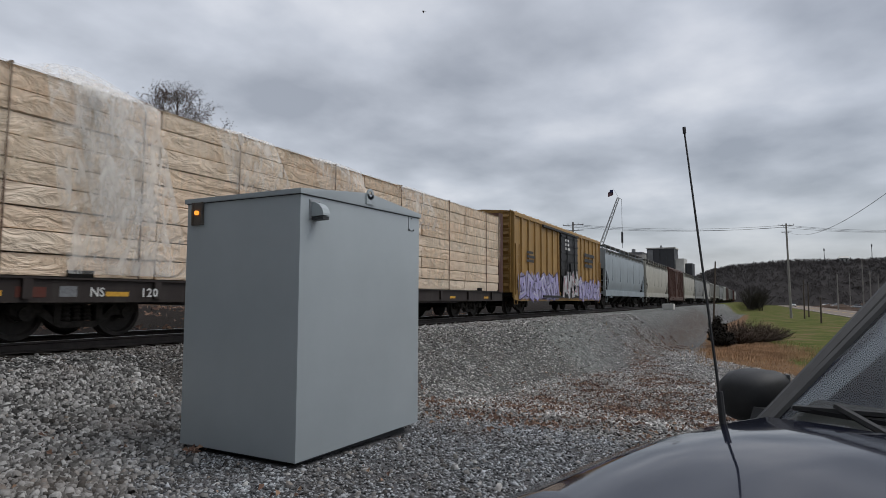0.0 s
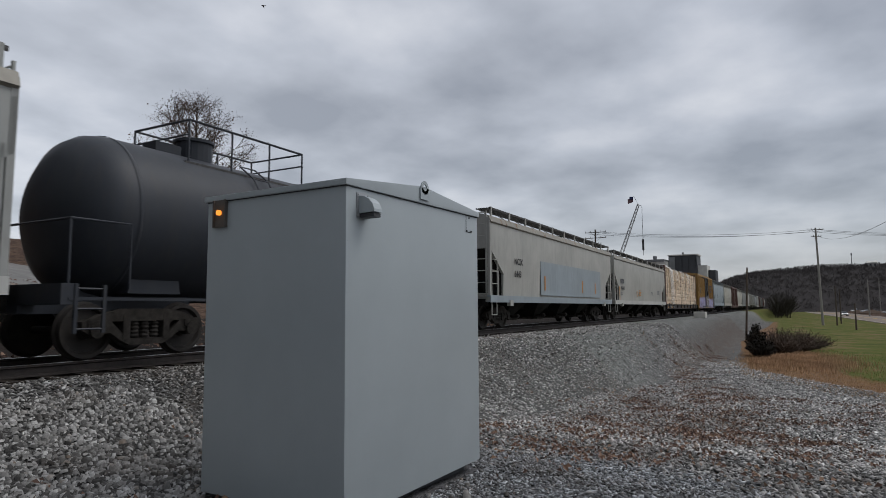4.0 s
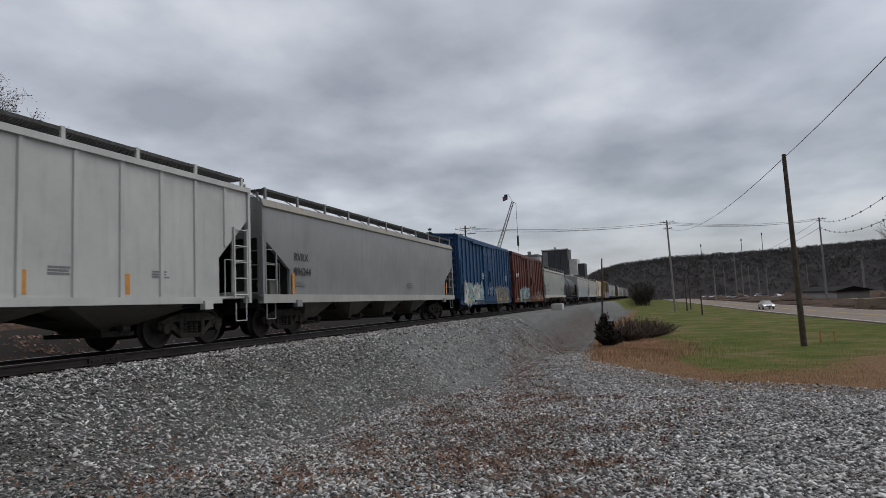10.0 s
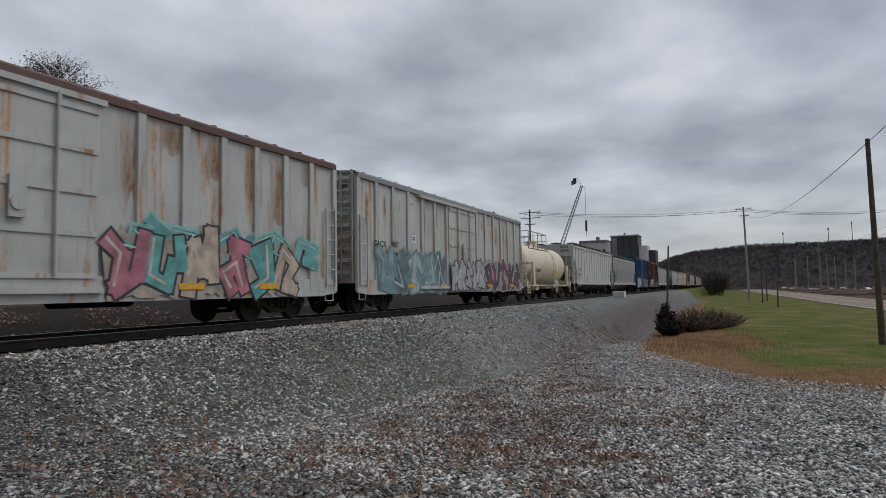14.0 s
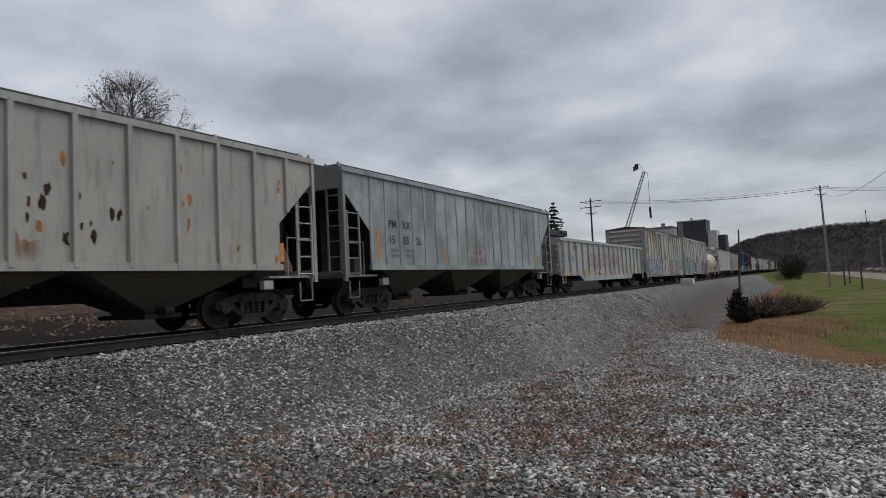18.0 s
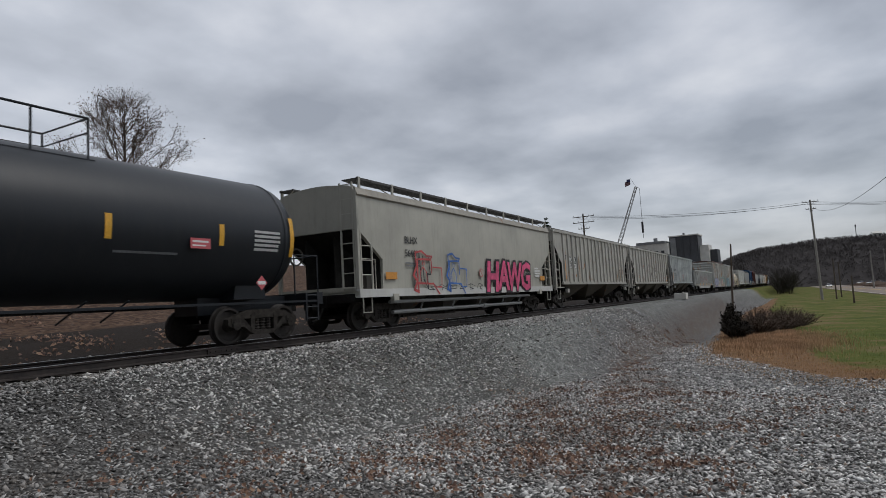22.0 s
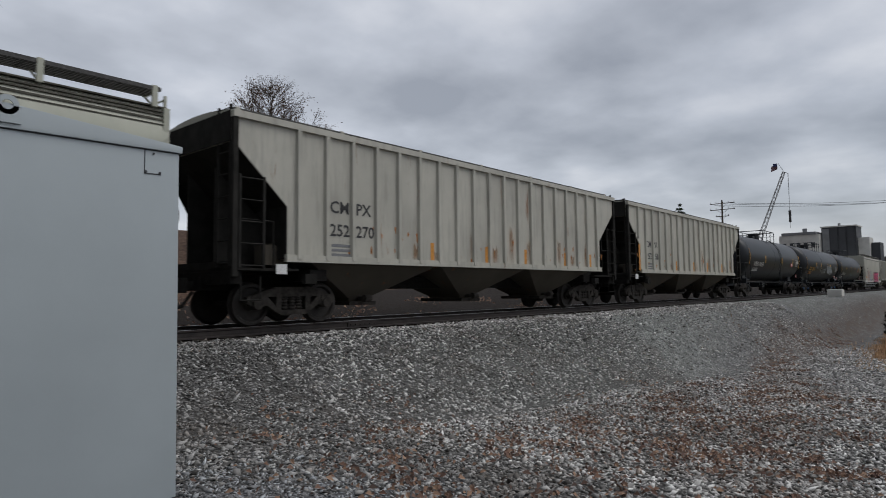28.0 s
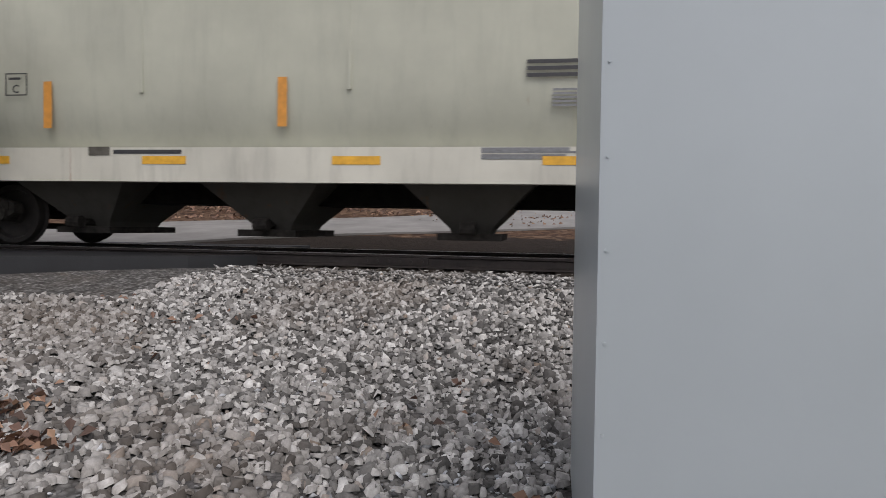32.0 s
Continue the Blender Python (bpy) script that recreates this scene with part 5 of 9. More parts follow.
# grey long hopper
c = rounded_hopper("mid-grey smooth-sided covered hopper with a pale sill", 17.3, (M["p_grey"], M["p_bays"]), 3.95, slope_z=2.80, slope_in=1.35, flat=True, sill_mat=M["p_light"])
mark(c, ["RVRX", "896244"], -7.06, 2.24, 0.32, "black_ink", -1.550)
bars(c, -7.05, 1.62, 2, 0.7, 0.05, M["grey_ink"], -1.540)
strips(c, [-7.2, 7.3], 1.25, 1.85, 0.12, -1.562, "orange_ink", "orange_patch")
bars(c, 2.0, 1.75, 3, 0.8, 0.05, M["grey_ink"], -1.540)
couple(c, -98.8, -116.1)
# white ribbed hopper
c = ribbed_hopper("clean white ribbed covered hopper with roof walkways", 18.0, (M["p_white"], M["under_light"]), 4.08, 16, 4, walk=True, slope_z=3.25, slope_b=2.12, zb=1.06, rib_d=0.045, slope_mat=M["p_white"])
mark(c, ["PL", "46"], -7.42, 2.10, 0.31, y=-1.506)
mark(c, ["CX", "394"], -6.76, 2.10, 0.31, y=-1.506)
bars(c, -7.40, 1.58, 2, 0.34, 0.07, M["black_ink"], -1.506)
bars(c, -6.74, 1.58, 4, 0.34, 0.05, M["grey_ink"], -1.506)
for x in (-4.2, 0.0, 3.2, 5.6):
    bars(c, x, 1.72, 3, 0.5, 0.035, M["grey_ink"], -1.506)
text(c, "PLCX", 0.26, -9.04, -0.55, 3.86, M["black_ink"], rot=(90, 0, -90), bold=0.004)
text(c, "46394", 0.26, -9.04, -0.55, 3.58, M["black_ink"], rot=(90, 0, -90), bold=0.004)
strips(c, [-7.56], 1.22, 2.06, 0.11, -1.506, "orange_ink", "orange_patch")
strips(c, [-4.70, -2.16, 0.30, 2.70, 4.9], 1.21, 1.63, 0.11, -1.506, "orange_ink", "orange_patch")
couple(c, -116.6, -134.6)
# cream tank
c = tank_car("cream tank car with rusty platform and frame", 11.4, M["p_tankcream"], 1.32, 2.3, frame_mat=M["p_tankcream"], platform=0.6, rail_mat=M["galv_rail"], posts=((-4.0, -3.55), (4.75, 5.24)), ladder_low=0.43, railing=(-3.4, 0.9, 0.85))
mark(c, ["CMRX"], -3.48, 1.77, 0.33, wrap=(1.32, 2.3))
mark(c, ["80051"], -2.44, 1.78, 0.33, wrap=(1.32, 2.3))
bars(c, -3.40, 1.66, 2, 1.3, 0.05, M["grey_ink"], -1.3, wrap=(1.32, 2.3))
part("reflector_strip", MB().box(-1.45, -1.33, -1.325, -1.322, 1.96, 2.30), M["orange_ink"], c)
part("placard", MB().box(1.77, 2.5, -1.30, -1.295, 1.72, 1.94), M["yellow_ink"], c)
bend(part("data_panel", MB().box(3.2, 4.3, -1.31, -1.309, 2.2, 2.55), M["white_ink"], c).data, 1.32, 2.3)
text(c, "CMRX 80051", 0.2, -5.30, -0.72, 2.2, M["black_ink"], rot=(90, 0, -90), bold=0.003)
couple(c, -135.6, -147.0)
# two white boxcars
c = boxcar("white boxcar streaked with rust, graffiti along the bottom", 17.4, M["p_boxwhite"], z1=4.58, ribs=16, door=(-0.1, 3.0), roof_mat=M["p_grey"], post=0.09, door_ribs=5, rusty=True)
graffiti(c, -7.5, -1.95, 0.68, 2.2, (((0.20, 0.31, 0.33), (0.12, 0.15, 0.17), (0.32, 0.40, 0.42)), (0.12, 0.24, 0.25), (0.42, 0.50, 0.51), (0.17, 0.26, 0.28)), 5, 11, -1.60)
graffiti(c, -1.62, 2.25, 0.72, 2.0, ((0.42, 0.42, 0.43), (0.012, 0.012, 0.02), (0.34, 0.30, 0.42), (0.30, 0.30, 0.34)), 5, 12, -1.70)
graffiti(c, 2.45, 8.2, 0.70, 2.2, ((0.05, 0.05, 0.06), (0.42, 0.41, 0.42), (0.40, 0.07, 0.10), (0.30, 0.24, 0.26)), 5, 13, -1.60)
for k in range(16):
    wx = -8.3 + 1.05 * k
    rust_wash(c, wx + 0.1 + 0.12 * (k % 3), wx + 0.42 + 0.1 * (k % 2), 2.6 + 0.45 * ((k * 5) % 4), 4.05, 70 + k, hang=True)
mark(c, ["GACX"], -7.76, 2.26, 0.30, y=-1.585)
mark(c, ["897"], -6.48, 2.28, 0.30, y=-1.585)
bars(c, -6.4, 2.1, 3, 0.5, 0.05, M["black_ink"], -1.585)
text(c, "GACX 897", 0.2, -8.72, -0.3, 4.1, M["black_ink"], rot=(90, 0, -90), bold=0.003)
part("notice_panel", MB().box(-4.85, -4.5, -1.508, -1.503, 2.55, 2.85), M["white_ink"], c)
bars(c, -4.8, 2.78, 2, 0.25, 0.05, M["black_ink"], -1.511)
strips(c, [-5.4, -2.5, 0.1, 3.0, 6.4], 0.86, 0.99, 0.55, -1.613)
couple(c, -148.1, -165.5)
c = boxcar("white boxcar with plug doors, rust streaks and graffiti", 17.0, M["p_boxwhite"], z1=4.58, ribs=16, door=(-0.75, 3.0), roof_mat=M["p_brown"], post=0.09, door_ribs=5, rusty=True)
for k in range(14):
    wx = -8.1 + 1.15 * k
    rust_wash(c, wx - 0.15 + 0.12 * (k % 3), wx + 0.80, 2.1 + 0.5 * ((k * 7) % 4), 4.40, 90 + k, hang=True)
mark(c, ["CX"], -5.6, 2.55, 0.42, y=-1.506)
mark(c, ["580"], -3.9, 2.5, 0.42, y=-1.506)
graffiti(c, -8.0, -2.5, 0.75, 2.1, ((0.30, 0.31, 0.42), (0.08, 0.07, 0.14), (0.5, 0.5, 0.52), (0.24, 0.26, 0.36)), 5, 14, -1.60)
graffiti(c, 0.9, 6.6, 0.70, 2.1, (((0.40, 0.15, 0.19), (0.12, 0.36, 0.34), (0.46, 0.37, 0.29)), (0.03, 0.03, 0.035), (0.50, 0.42, 0.36), (0.36, 0.31, 0.25)), 6, 23, -1.60)
graffiti(c, 1.2, 7.6, 1.5, 2.3, ((0.12, 0.34, 0.33), (0.20, 0.42, 0.40), (0.4, 0.5, 0.48)), 5, 33, -1.594)
strips(c, [-7.6, -4.6, -1.9, 2.6, 5.1], 0.86, 1.0, 0.7, -1.62)
couple(c, -166.7, -183.7)
# gondola
c = gondola("faded white gondola with ribs and red scrawl", 18.7, M["p_gond"])
mark(c, ["CR"], -7.1, 2.35, 0.36, y=-1.50)
mark(c, ["55612"], -8.0, 1.75, 0.36, y=-1.50)
graffiti(c, -4.8, 3.0, 1.35, 2.3, (0, (0.33, 0.10, 0.11)), 9, 16, -1.585, "graffiti_tag", 0.06)
strips(c, [-9.0, -5.6, -2.6, 0.4, 3.4, 6.2], 1.0, 1.25, 0.45, -1.59)
couple(c, -185.1, -203.8)
# ribbed hoppers
c = ribbed_hopper("patchy grey-green ribbed covered hopper with red warning stencil", 15.9, (M["p_patchy"], M["under_beige"]), 4.19, 19, 3, rib0=1.30, rib_d=0.035, end_mat=M["p_grey"])
mark(c, ["DO NOT", "HAMMER", "ON CAR"], -0.35, 2.14, 0.19, "red_ink", -1.506, 0.003)
mark(c, ["PM", "15"], -5.80, 2.58, 0.35, "black_ink", -1.506)
mark(c, ["RX", "03"], -5.04, 2.58, 0.35, "black_ink", -1.506)
mark(c, ["26"], -4.30, 2.10, 0.35, "black_ink", -1.506)
for x in (-5.7, -4.9):
    bars(c, x, 1.95, 2, 0.55, 0.10, M["grey_ink"], -1.506)
strips(c, [-6.40], 1.61, 2.50, 0.13, -1.506, "orange_ink", "orange_patch")
strips(c, [-2.4, 2.2, 6.0], 1.5, 1.95, 0.13, -1.506, "orange_ink", "orange_patch")
couple(c, -205.1, -221.0)
c = ribbed_hopper("peeling pale ribbed covered hopper with rust spots", 16.1, (M["p_beige"], M["under_beige"]), 4.19, 15, 3)
part("side_patch", MB().box(-5.4, -3.6, -1.507, -1.503, 2.0, 2.6), M["p_light"], c)
rust_spots(c, 5, 22, 1.8, 3.0, -0.6, 2.9, 0.15, "rust_dark")
rust_spots(c, 15, 12, 1.9, 2.9, -2.3, -0.6, 0.15, "rust_dark")
rust_spots(c, 16, 16, 2.0, 2.9, -3.9, 2.6, 0.16, "rust")
rust_spots(c, 17, 14, 2.0, 2.85, -5.9, -4.8, 0.10, "grey_ink")
rust_wash(c, -6.22, -6.08, 1.5, 2.45, 3)
rust_wash(c, -3.8, -3.4, 1.5, 2.0, 4)
rust_wash(c, 0.9, 1.5, 1.46, 2.0, 5)
rust_spots(c, 6, 30, 1.45, 3.8, -6.5, 6.9, 0.13)
strips(c, [2.95, 6.8], 1.5, 1.95, 0.13, -1.506, "orange_ink", "orange_patch")
couple(c, -222.1, -238.2)
c = ribbed_hopper("rust-stained pale ribbed covered hopper with a patched mark", 16.4, (M["p_beige"], M["under_beige"]), 4.22, 18, 3, rib0=1.53)
for words, mx, dx, w in ((("MC", "35"), -5.76, 0.06, 0.50), (("EX", "020"), -5.02, 0.0, 0.53), (("", "1"), -4.28, 0.0, 0.17)):
    for k, word in enumerate(words):
        if word:
            part("mark_patch", MB().box(mx + k * dx - 0.03, mx + w, -1.507, -1.503, 2.535 - 0.35 * k, 2.84 - 0.35 * k), M["black_ink"], c)
            text(c, word, 0.34, mx + k * dx, -1.512, 2.56 - 0.35 * k, M["white_ink"], bold=0.016)
rust_spots(c, 7, 26, 1.5, 2.8, -6.2, 6.5, 0.13)
rust_wash(c, 5.02, 5.72, 1.5, 3.4, 1)
rust_wash(c, 5.02, 5.72, 1.5, 2.6, 21, -1.509)
rust_wash(c, 4.3, 4.95, 1.5, 2.2, 2)
rust_wash(c, 6.2, 6.36, 1.6, 2.85, 6)
rust_wash(c, 2.6, 3.0, 1.5, 2.3, 7)
rust_wash(c, -2.2, -1.8, 1.5, 2.2, 8)
part("side_panel", MB().box(5.2, 5.46, -1.514, -1.508, 2.30, 2.80), M["p_light"], c)
part("data_plate", MB().box(5.80, 6.30, -1.512, -1.506, 1.66, 1.95), M["p_white"], c)
part("data_window", MB().box(5.87, 6.04, -1.516, -1.512, 1.72, 1.89).box(6.07, 6.23, -1.516, -1.512, 1.72, 1.89), M["black_ink"], c)
mark(c, ["T"], -6.40, 2.62, 0.40, "black_ink", -1.512)
strips(c, [-6.48], 1.6, 2.6, 0.14, -1.506, "orange_ink", "orange_patch")
rust_wash(c, -4.3, -3.7, 1.5, 3.3, 33)
rust_wash(c, -6.5, -6.1, 1.46, 1.9, 34)
couple(c, -238.9, -255.3)
# smooth hopper with a pink piece
c = rounded_hopper("cream smooth-sided covered hopper with a pink graffiti piece", 15.8, (M["p_cream_clean"], M["under_light"]), 4.22, slope_z=2.95, flat=True, sill_mat=M["p_white"])
mark(c, ["BLHX", "56461"], -5.5, 2.66, 0.31)
strips(c, [-6.6, 6.3], 1.5, 1.72, 0.6, -1.572, "orange_ink", "orange_patch")
bars(c, 5.6, 2.1, 4, 0.7, 0.07, M["white_ink"], -1.572)
bars(c, -5.5, 2.05, 2, 0.9, 0.05, M["grey_ink"], -1.572)
for k, (ch, gx, dz, sq) in enumerate((("H", 0.22, 0.0, 1.02), ("A", 1.40, 0.05, 0.95), ("W", 2.30, 0.02, 0.86), ("G", 3.70, 0.04, 0.98))):
    text(c, ch, 1.66, gx, -1.585 - 0.003 * k, 1.08 + dz, ink((0.022, 0.016, 0.02)), bold=0.15, name="graffiti_outline", squeeze=sq, shear=0.14)
    text(c, ch, 1.66, gx, -1.599 - 0.003 * k, 1.08 + dz, ink((0.60, 0.075, 0.18)), bold=0.055, name="graffiti", squeeze=sq, shear=0.14)
for col, ox, sx in (((0.45, 0.07, 0.07), -2.75, 1.15), ((0.045, 0.14, 0.42), -0.72, 0.95)):
    for lines, wd in (([(-2.05, 2.0), (-2.08, 2.38), (-1.75, 2.44), (-1.45, 2.28), (-1.18, 2.28), (-1.25, 2.18), (-2.0, 2.16)], 0.075), ([(-1.98, 2.15), (-2.0, 1.38), (-1.15, 1.36), (-0.82, 1.02)], 0.07), ([(-1.85, 1.42), (-1.86, 1.75), (-1.70, 1.92), (-1.52, 1.75), (-1.5, 1.40)], 0.045),
                      ([(-1.22, 2.12), (-1.22, 1.70)], 0.06), ([(-1.15, 1.92), (-0.62, 1.90), (-0.66, 1.25), (-0.95, 1.25)], 0.05), ([(-2.02, 1.95), (-2.22, 1.65), (-2.02, 1.45), (-2.2, 1.18), (-1.98, 1.1), (-2.0, 1.38)], 0.10), ([(-1.62, 2.08), (-1.62, 1.98)], 0.04), ([(-1.72, 2.08), (-1.72, 1.98)], 0.04)):
        part("graffiti_tag", (lambda b: (stroke(b, [(-1.45 + (p[0] + 1.45) * sx + ox, p[1]) for p in lines], wd, -1.592), b)[1])(MB()), ink(col), c, "thick sprayed outline")
part("pipe", MB().tube((-6.2, -1.38, 0.82), (5.2, -1.38, 0.82), 0.055, 8), M["p_grey"], c)
part("pipe", MB().tube((-5.8, -1.20, 0.50), (4.6, -1.20, 0.50), 0.065, 8).tube((0.6, -1.20, 0.50), (0.9, -1.20, 0.50), 0.10, 8), M["p_grey"], c)
for x in (-4.2, -2.0, 0.2, 2.4, 4.2):
    part("pipe_hanger", MB().tube((x, -1.36, 0.82), (x, -1.20, 0.45), 0.03, 6), M["p_grey"], c)
part("round_notice", MB().tube((-0.12, -1.576, 1.78), (-0.12, -1.572, 1.78), 0.17, 18), M["p_cream"], c)
part("round_notice", MB().loft([[(-0.12 + r * math.cos(a), -1.580, 1.78 + r * math.sin(a)) for a in [2 * math.pi * i / 18 for i in range(18)]] for r in (0.17, 0.14)], False).add([(-0.24, -1.580, 1.88), (-0.22, -1.580, 1.91), (0.0, -1.580, 1.68), (-0.02, -1.580, 1.65)], [(0, 1, 2, 3)]), M["red_ink"], c)
graffiti(c, -5.1, -4.0, 1.15, 2.5, (0, (0.02, 0.02, 0.025)), 2, 19, -1.59, "graffiti_tag", 0.06)
graffiti(c, -4.2, 0.0, 1.12, 1.38, (0, (0.03, 0.03, 0.035)), 6, 21, -1.59, "graffiti_tag", 0.025)
couple(c, -256.0, -271.8)
# three black tanks
for words, mt, rr, ll, sd in ((["SHQX 71498"], "white_ink", -273.3, -289.3, 1), (["UTLX 212125"], "yellow_ink", -290.3, -306.3, 2), (["WFRX 190255"], "white_ink", -307.4, -323.4, 3)):
    c = tank_car("black tank car with yellow stripes and a railed top platform", rr - ll, M["p_black"], 1.48, 2.55, caps="blue_cap" if sd == 2 else None, dark_deck=True, nose=0.75 if sd == 2 else 0.0, ladder=sd == 3)
    tz = 1.74 if sd == 1 else 1.98
    mark(c, [words[0].split()[0]], -5.75, tz, 0.38, mt, -1.40, 0.013, wrap=(1.48, 2.55))
    mark(c, [words[0].split()[1]], -4.55, tz, 0.36, mt, -1.40, 0.010, wrap=(1.48, 2.55))
    bars(c, -5.75, tz - 0.12, 3, 1.5, 0.045, M["white_ink" if sd != 2 else "orange_ink"], -1.4, wrap=(1.48, 2.55))
    for x in ((-6.85, -3.74, -0.75, 2.2, 4.75, 6.9), (-6.85, -3.15, -0.92, 2.2, 7.38), (-6.85, -3.15, 1.40, 4.75, 6.9))[sd - 1]:
        b = MB()
        pts = [(-1.490 * math.cos(a), 2.55 + 1.490 * math.sin(a)) for a in [math.radians(d) for d in ((-20, -10, 0, 10, 18) if abs(x) > 6 else (-13, -4, 5))]]
        b.add([(x + dx, p[0], p[1]) for p in pts for dx in (0, 0.13)], [(2 * k, 2 * k + 1, 2 * k + 3, 2 * k + 2) for k in range(len(pts) - 1)])
        part("reflector_strip", b, M["yellow_ink"], c)
    if sd == 2:
        for bx in (6.32, 6.86):
            bars(c, bx, 2.42, 9, 0.52, 0.03, M["white_ink"], -1.49, wrap=(1.48, 2.55))
        part("air_reservoir", MB().tube((7.0, -1.05, 1.18), (8.1, -1.05, 1.18), 0.19, 14), M["p_black"], c, smooth="auto")
    else:
        bars(c, 5.75, 2.62, 5, 0.9, 0.06, M["white_ink"], -1.49, wrap=(1.48, 2.55))
    lx, lz = (4.95, 1.36) if sd == 2 else (4.0, 2.12)
    sign = part("warning_sign", MB().box(lx, lx + 0.5, -1.49, -1.487, lz, lz + 0.22), M["red_ink"], c)
    part("print_block", MB().box(lx + 0.05, lx + 0.45, -1.492, -1.490, lz + 0.13, lz + 0.17).box(lx + 0.05, lx + 0.38, -1.492, -1.490, lz + 0.05, lz + 0.08), M["white_ink"], sign)
    px = 6.95 if sd == 2 else 6.0
    sign = part("hazard_placard", MB().prism([(px, 1.24), (px + 0.17, 1.41), (px, 1.58), (px - 0.17, 1.41)], "y", -1.40, -1.396), M["red_ink"], c, "red diamond placard with a white band")
    part("placard_band", MB().box(px - 0.12, px + 0.12, -1.403, -1.4, 1.37, 1.45), M["white_ink"], sign)
    if sd == 1:
        graffiti(c, -1.78, -0.85, 1.68, 2.02, (0, (0.16, 0.34, 0.36)), 4, 31, -1.49, "graffiti_tag", 0.03)
        b = MB()
        for k, (y0, y1, zz) in enumerate(((-0.98, -0.72, 3.05), (-0.62, -0.36, 3.07), (-0.90, -0.50, 2.93), (-0.84, -0.54, 2.82))):
            b.box(-7.475, -7.465, y0, y1, zz, zz + (0.075 if k < 2 else 0.04))
        part("stencil_block", b, M["white_ink"], c)
    bars(c, 2.4, 2.02, 1, 1.4, 0.045, M["grey_ink"], -1.49, wrap=(1.48, 2.55))
    if sd == 2:
        graffiti(c, -1.7, 1.3, 1.72, 2.30, (0, (0.26, 0.28, 0.28)), 5, 20, -1.49, "graffiti_tag", 0.035)
        graffiti(c, 1.5, 4.0, 1.82, 2.42, ((0.11, 0.12, 0.12), (0.24, 0.26, 0.26), (0.05, 0.05, 0.055)), 5, 24, -1.50)
        part("yellow_label", MB().box(3.2, 3.75, -1.50, -1.497, 2.45, 2.60), M["yellow_ink"], c)
        part("small_frame", MB().box(-2.85, -2.5, -1.492, -1.488, 2.12, 2.38), M["grey_ink"], c)
    couple(c, rr, ll)
# paired pale ribbed hoppers
for nums, rr, ll, r0, cx in ((("252", "256"), -324.6, -339.9, 1.0, -5.83), (("252", "270"), -341.1, -357.2, 1.5, -5.73)):
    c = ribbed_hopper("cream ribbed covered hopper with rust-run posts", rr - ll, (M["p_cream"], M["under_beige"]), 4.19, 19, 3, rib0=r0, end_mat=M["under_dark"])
    mark(c, ["CM", nums[0]], cx, 2.40, 0.37, y=-1.506)
    mark(c, ["PX", nums[1]], cx + 0.735, 2.40, 0.37, y=-1.506)
    rust_spots(c, int(-rr), 26, 1.40, 2.2, -7.0, 7.0, 0.10)
    bars(c, cx + 0.05, 1.72, 3, 0.7, 0.06, M["grey_ink"], -1.506)
    for k, (wx, wz) in enumerate(((-3.2, 1.9), (-2.45, 1.75), (-0.9, 2.3), (0.1, 2.0), (0.95, 2.6), (1.9, 2.2), (2.8, 1.9), (3.7, 2.4), (4.6, 1.9), (5.6, 2.3))):
        rust_wash(c, wx, wx + 0.34, 1.42, wz, 40 + k)
    part("data_plate", MB().box(-7.1, -6.85, -1.56, -1.54, 1.05, 1.25), M["white_ink"], c)
    strips(c, [-6.6], 1.4, 2.5, 0.14, -1.506, "orange_ink", "orange_patch")
    strips(c, [-2.5, -0.2, 1.8, 4.2, 6.0], 1.4, 1.9, 0.13, -1.506, "orange_ink", "orange_patch")
    couple(c, rr, ll)
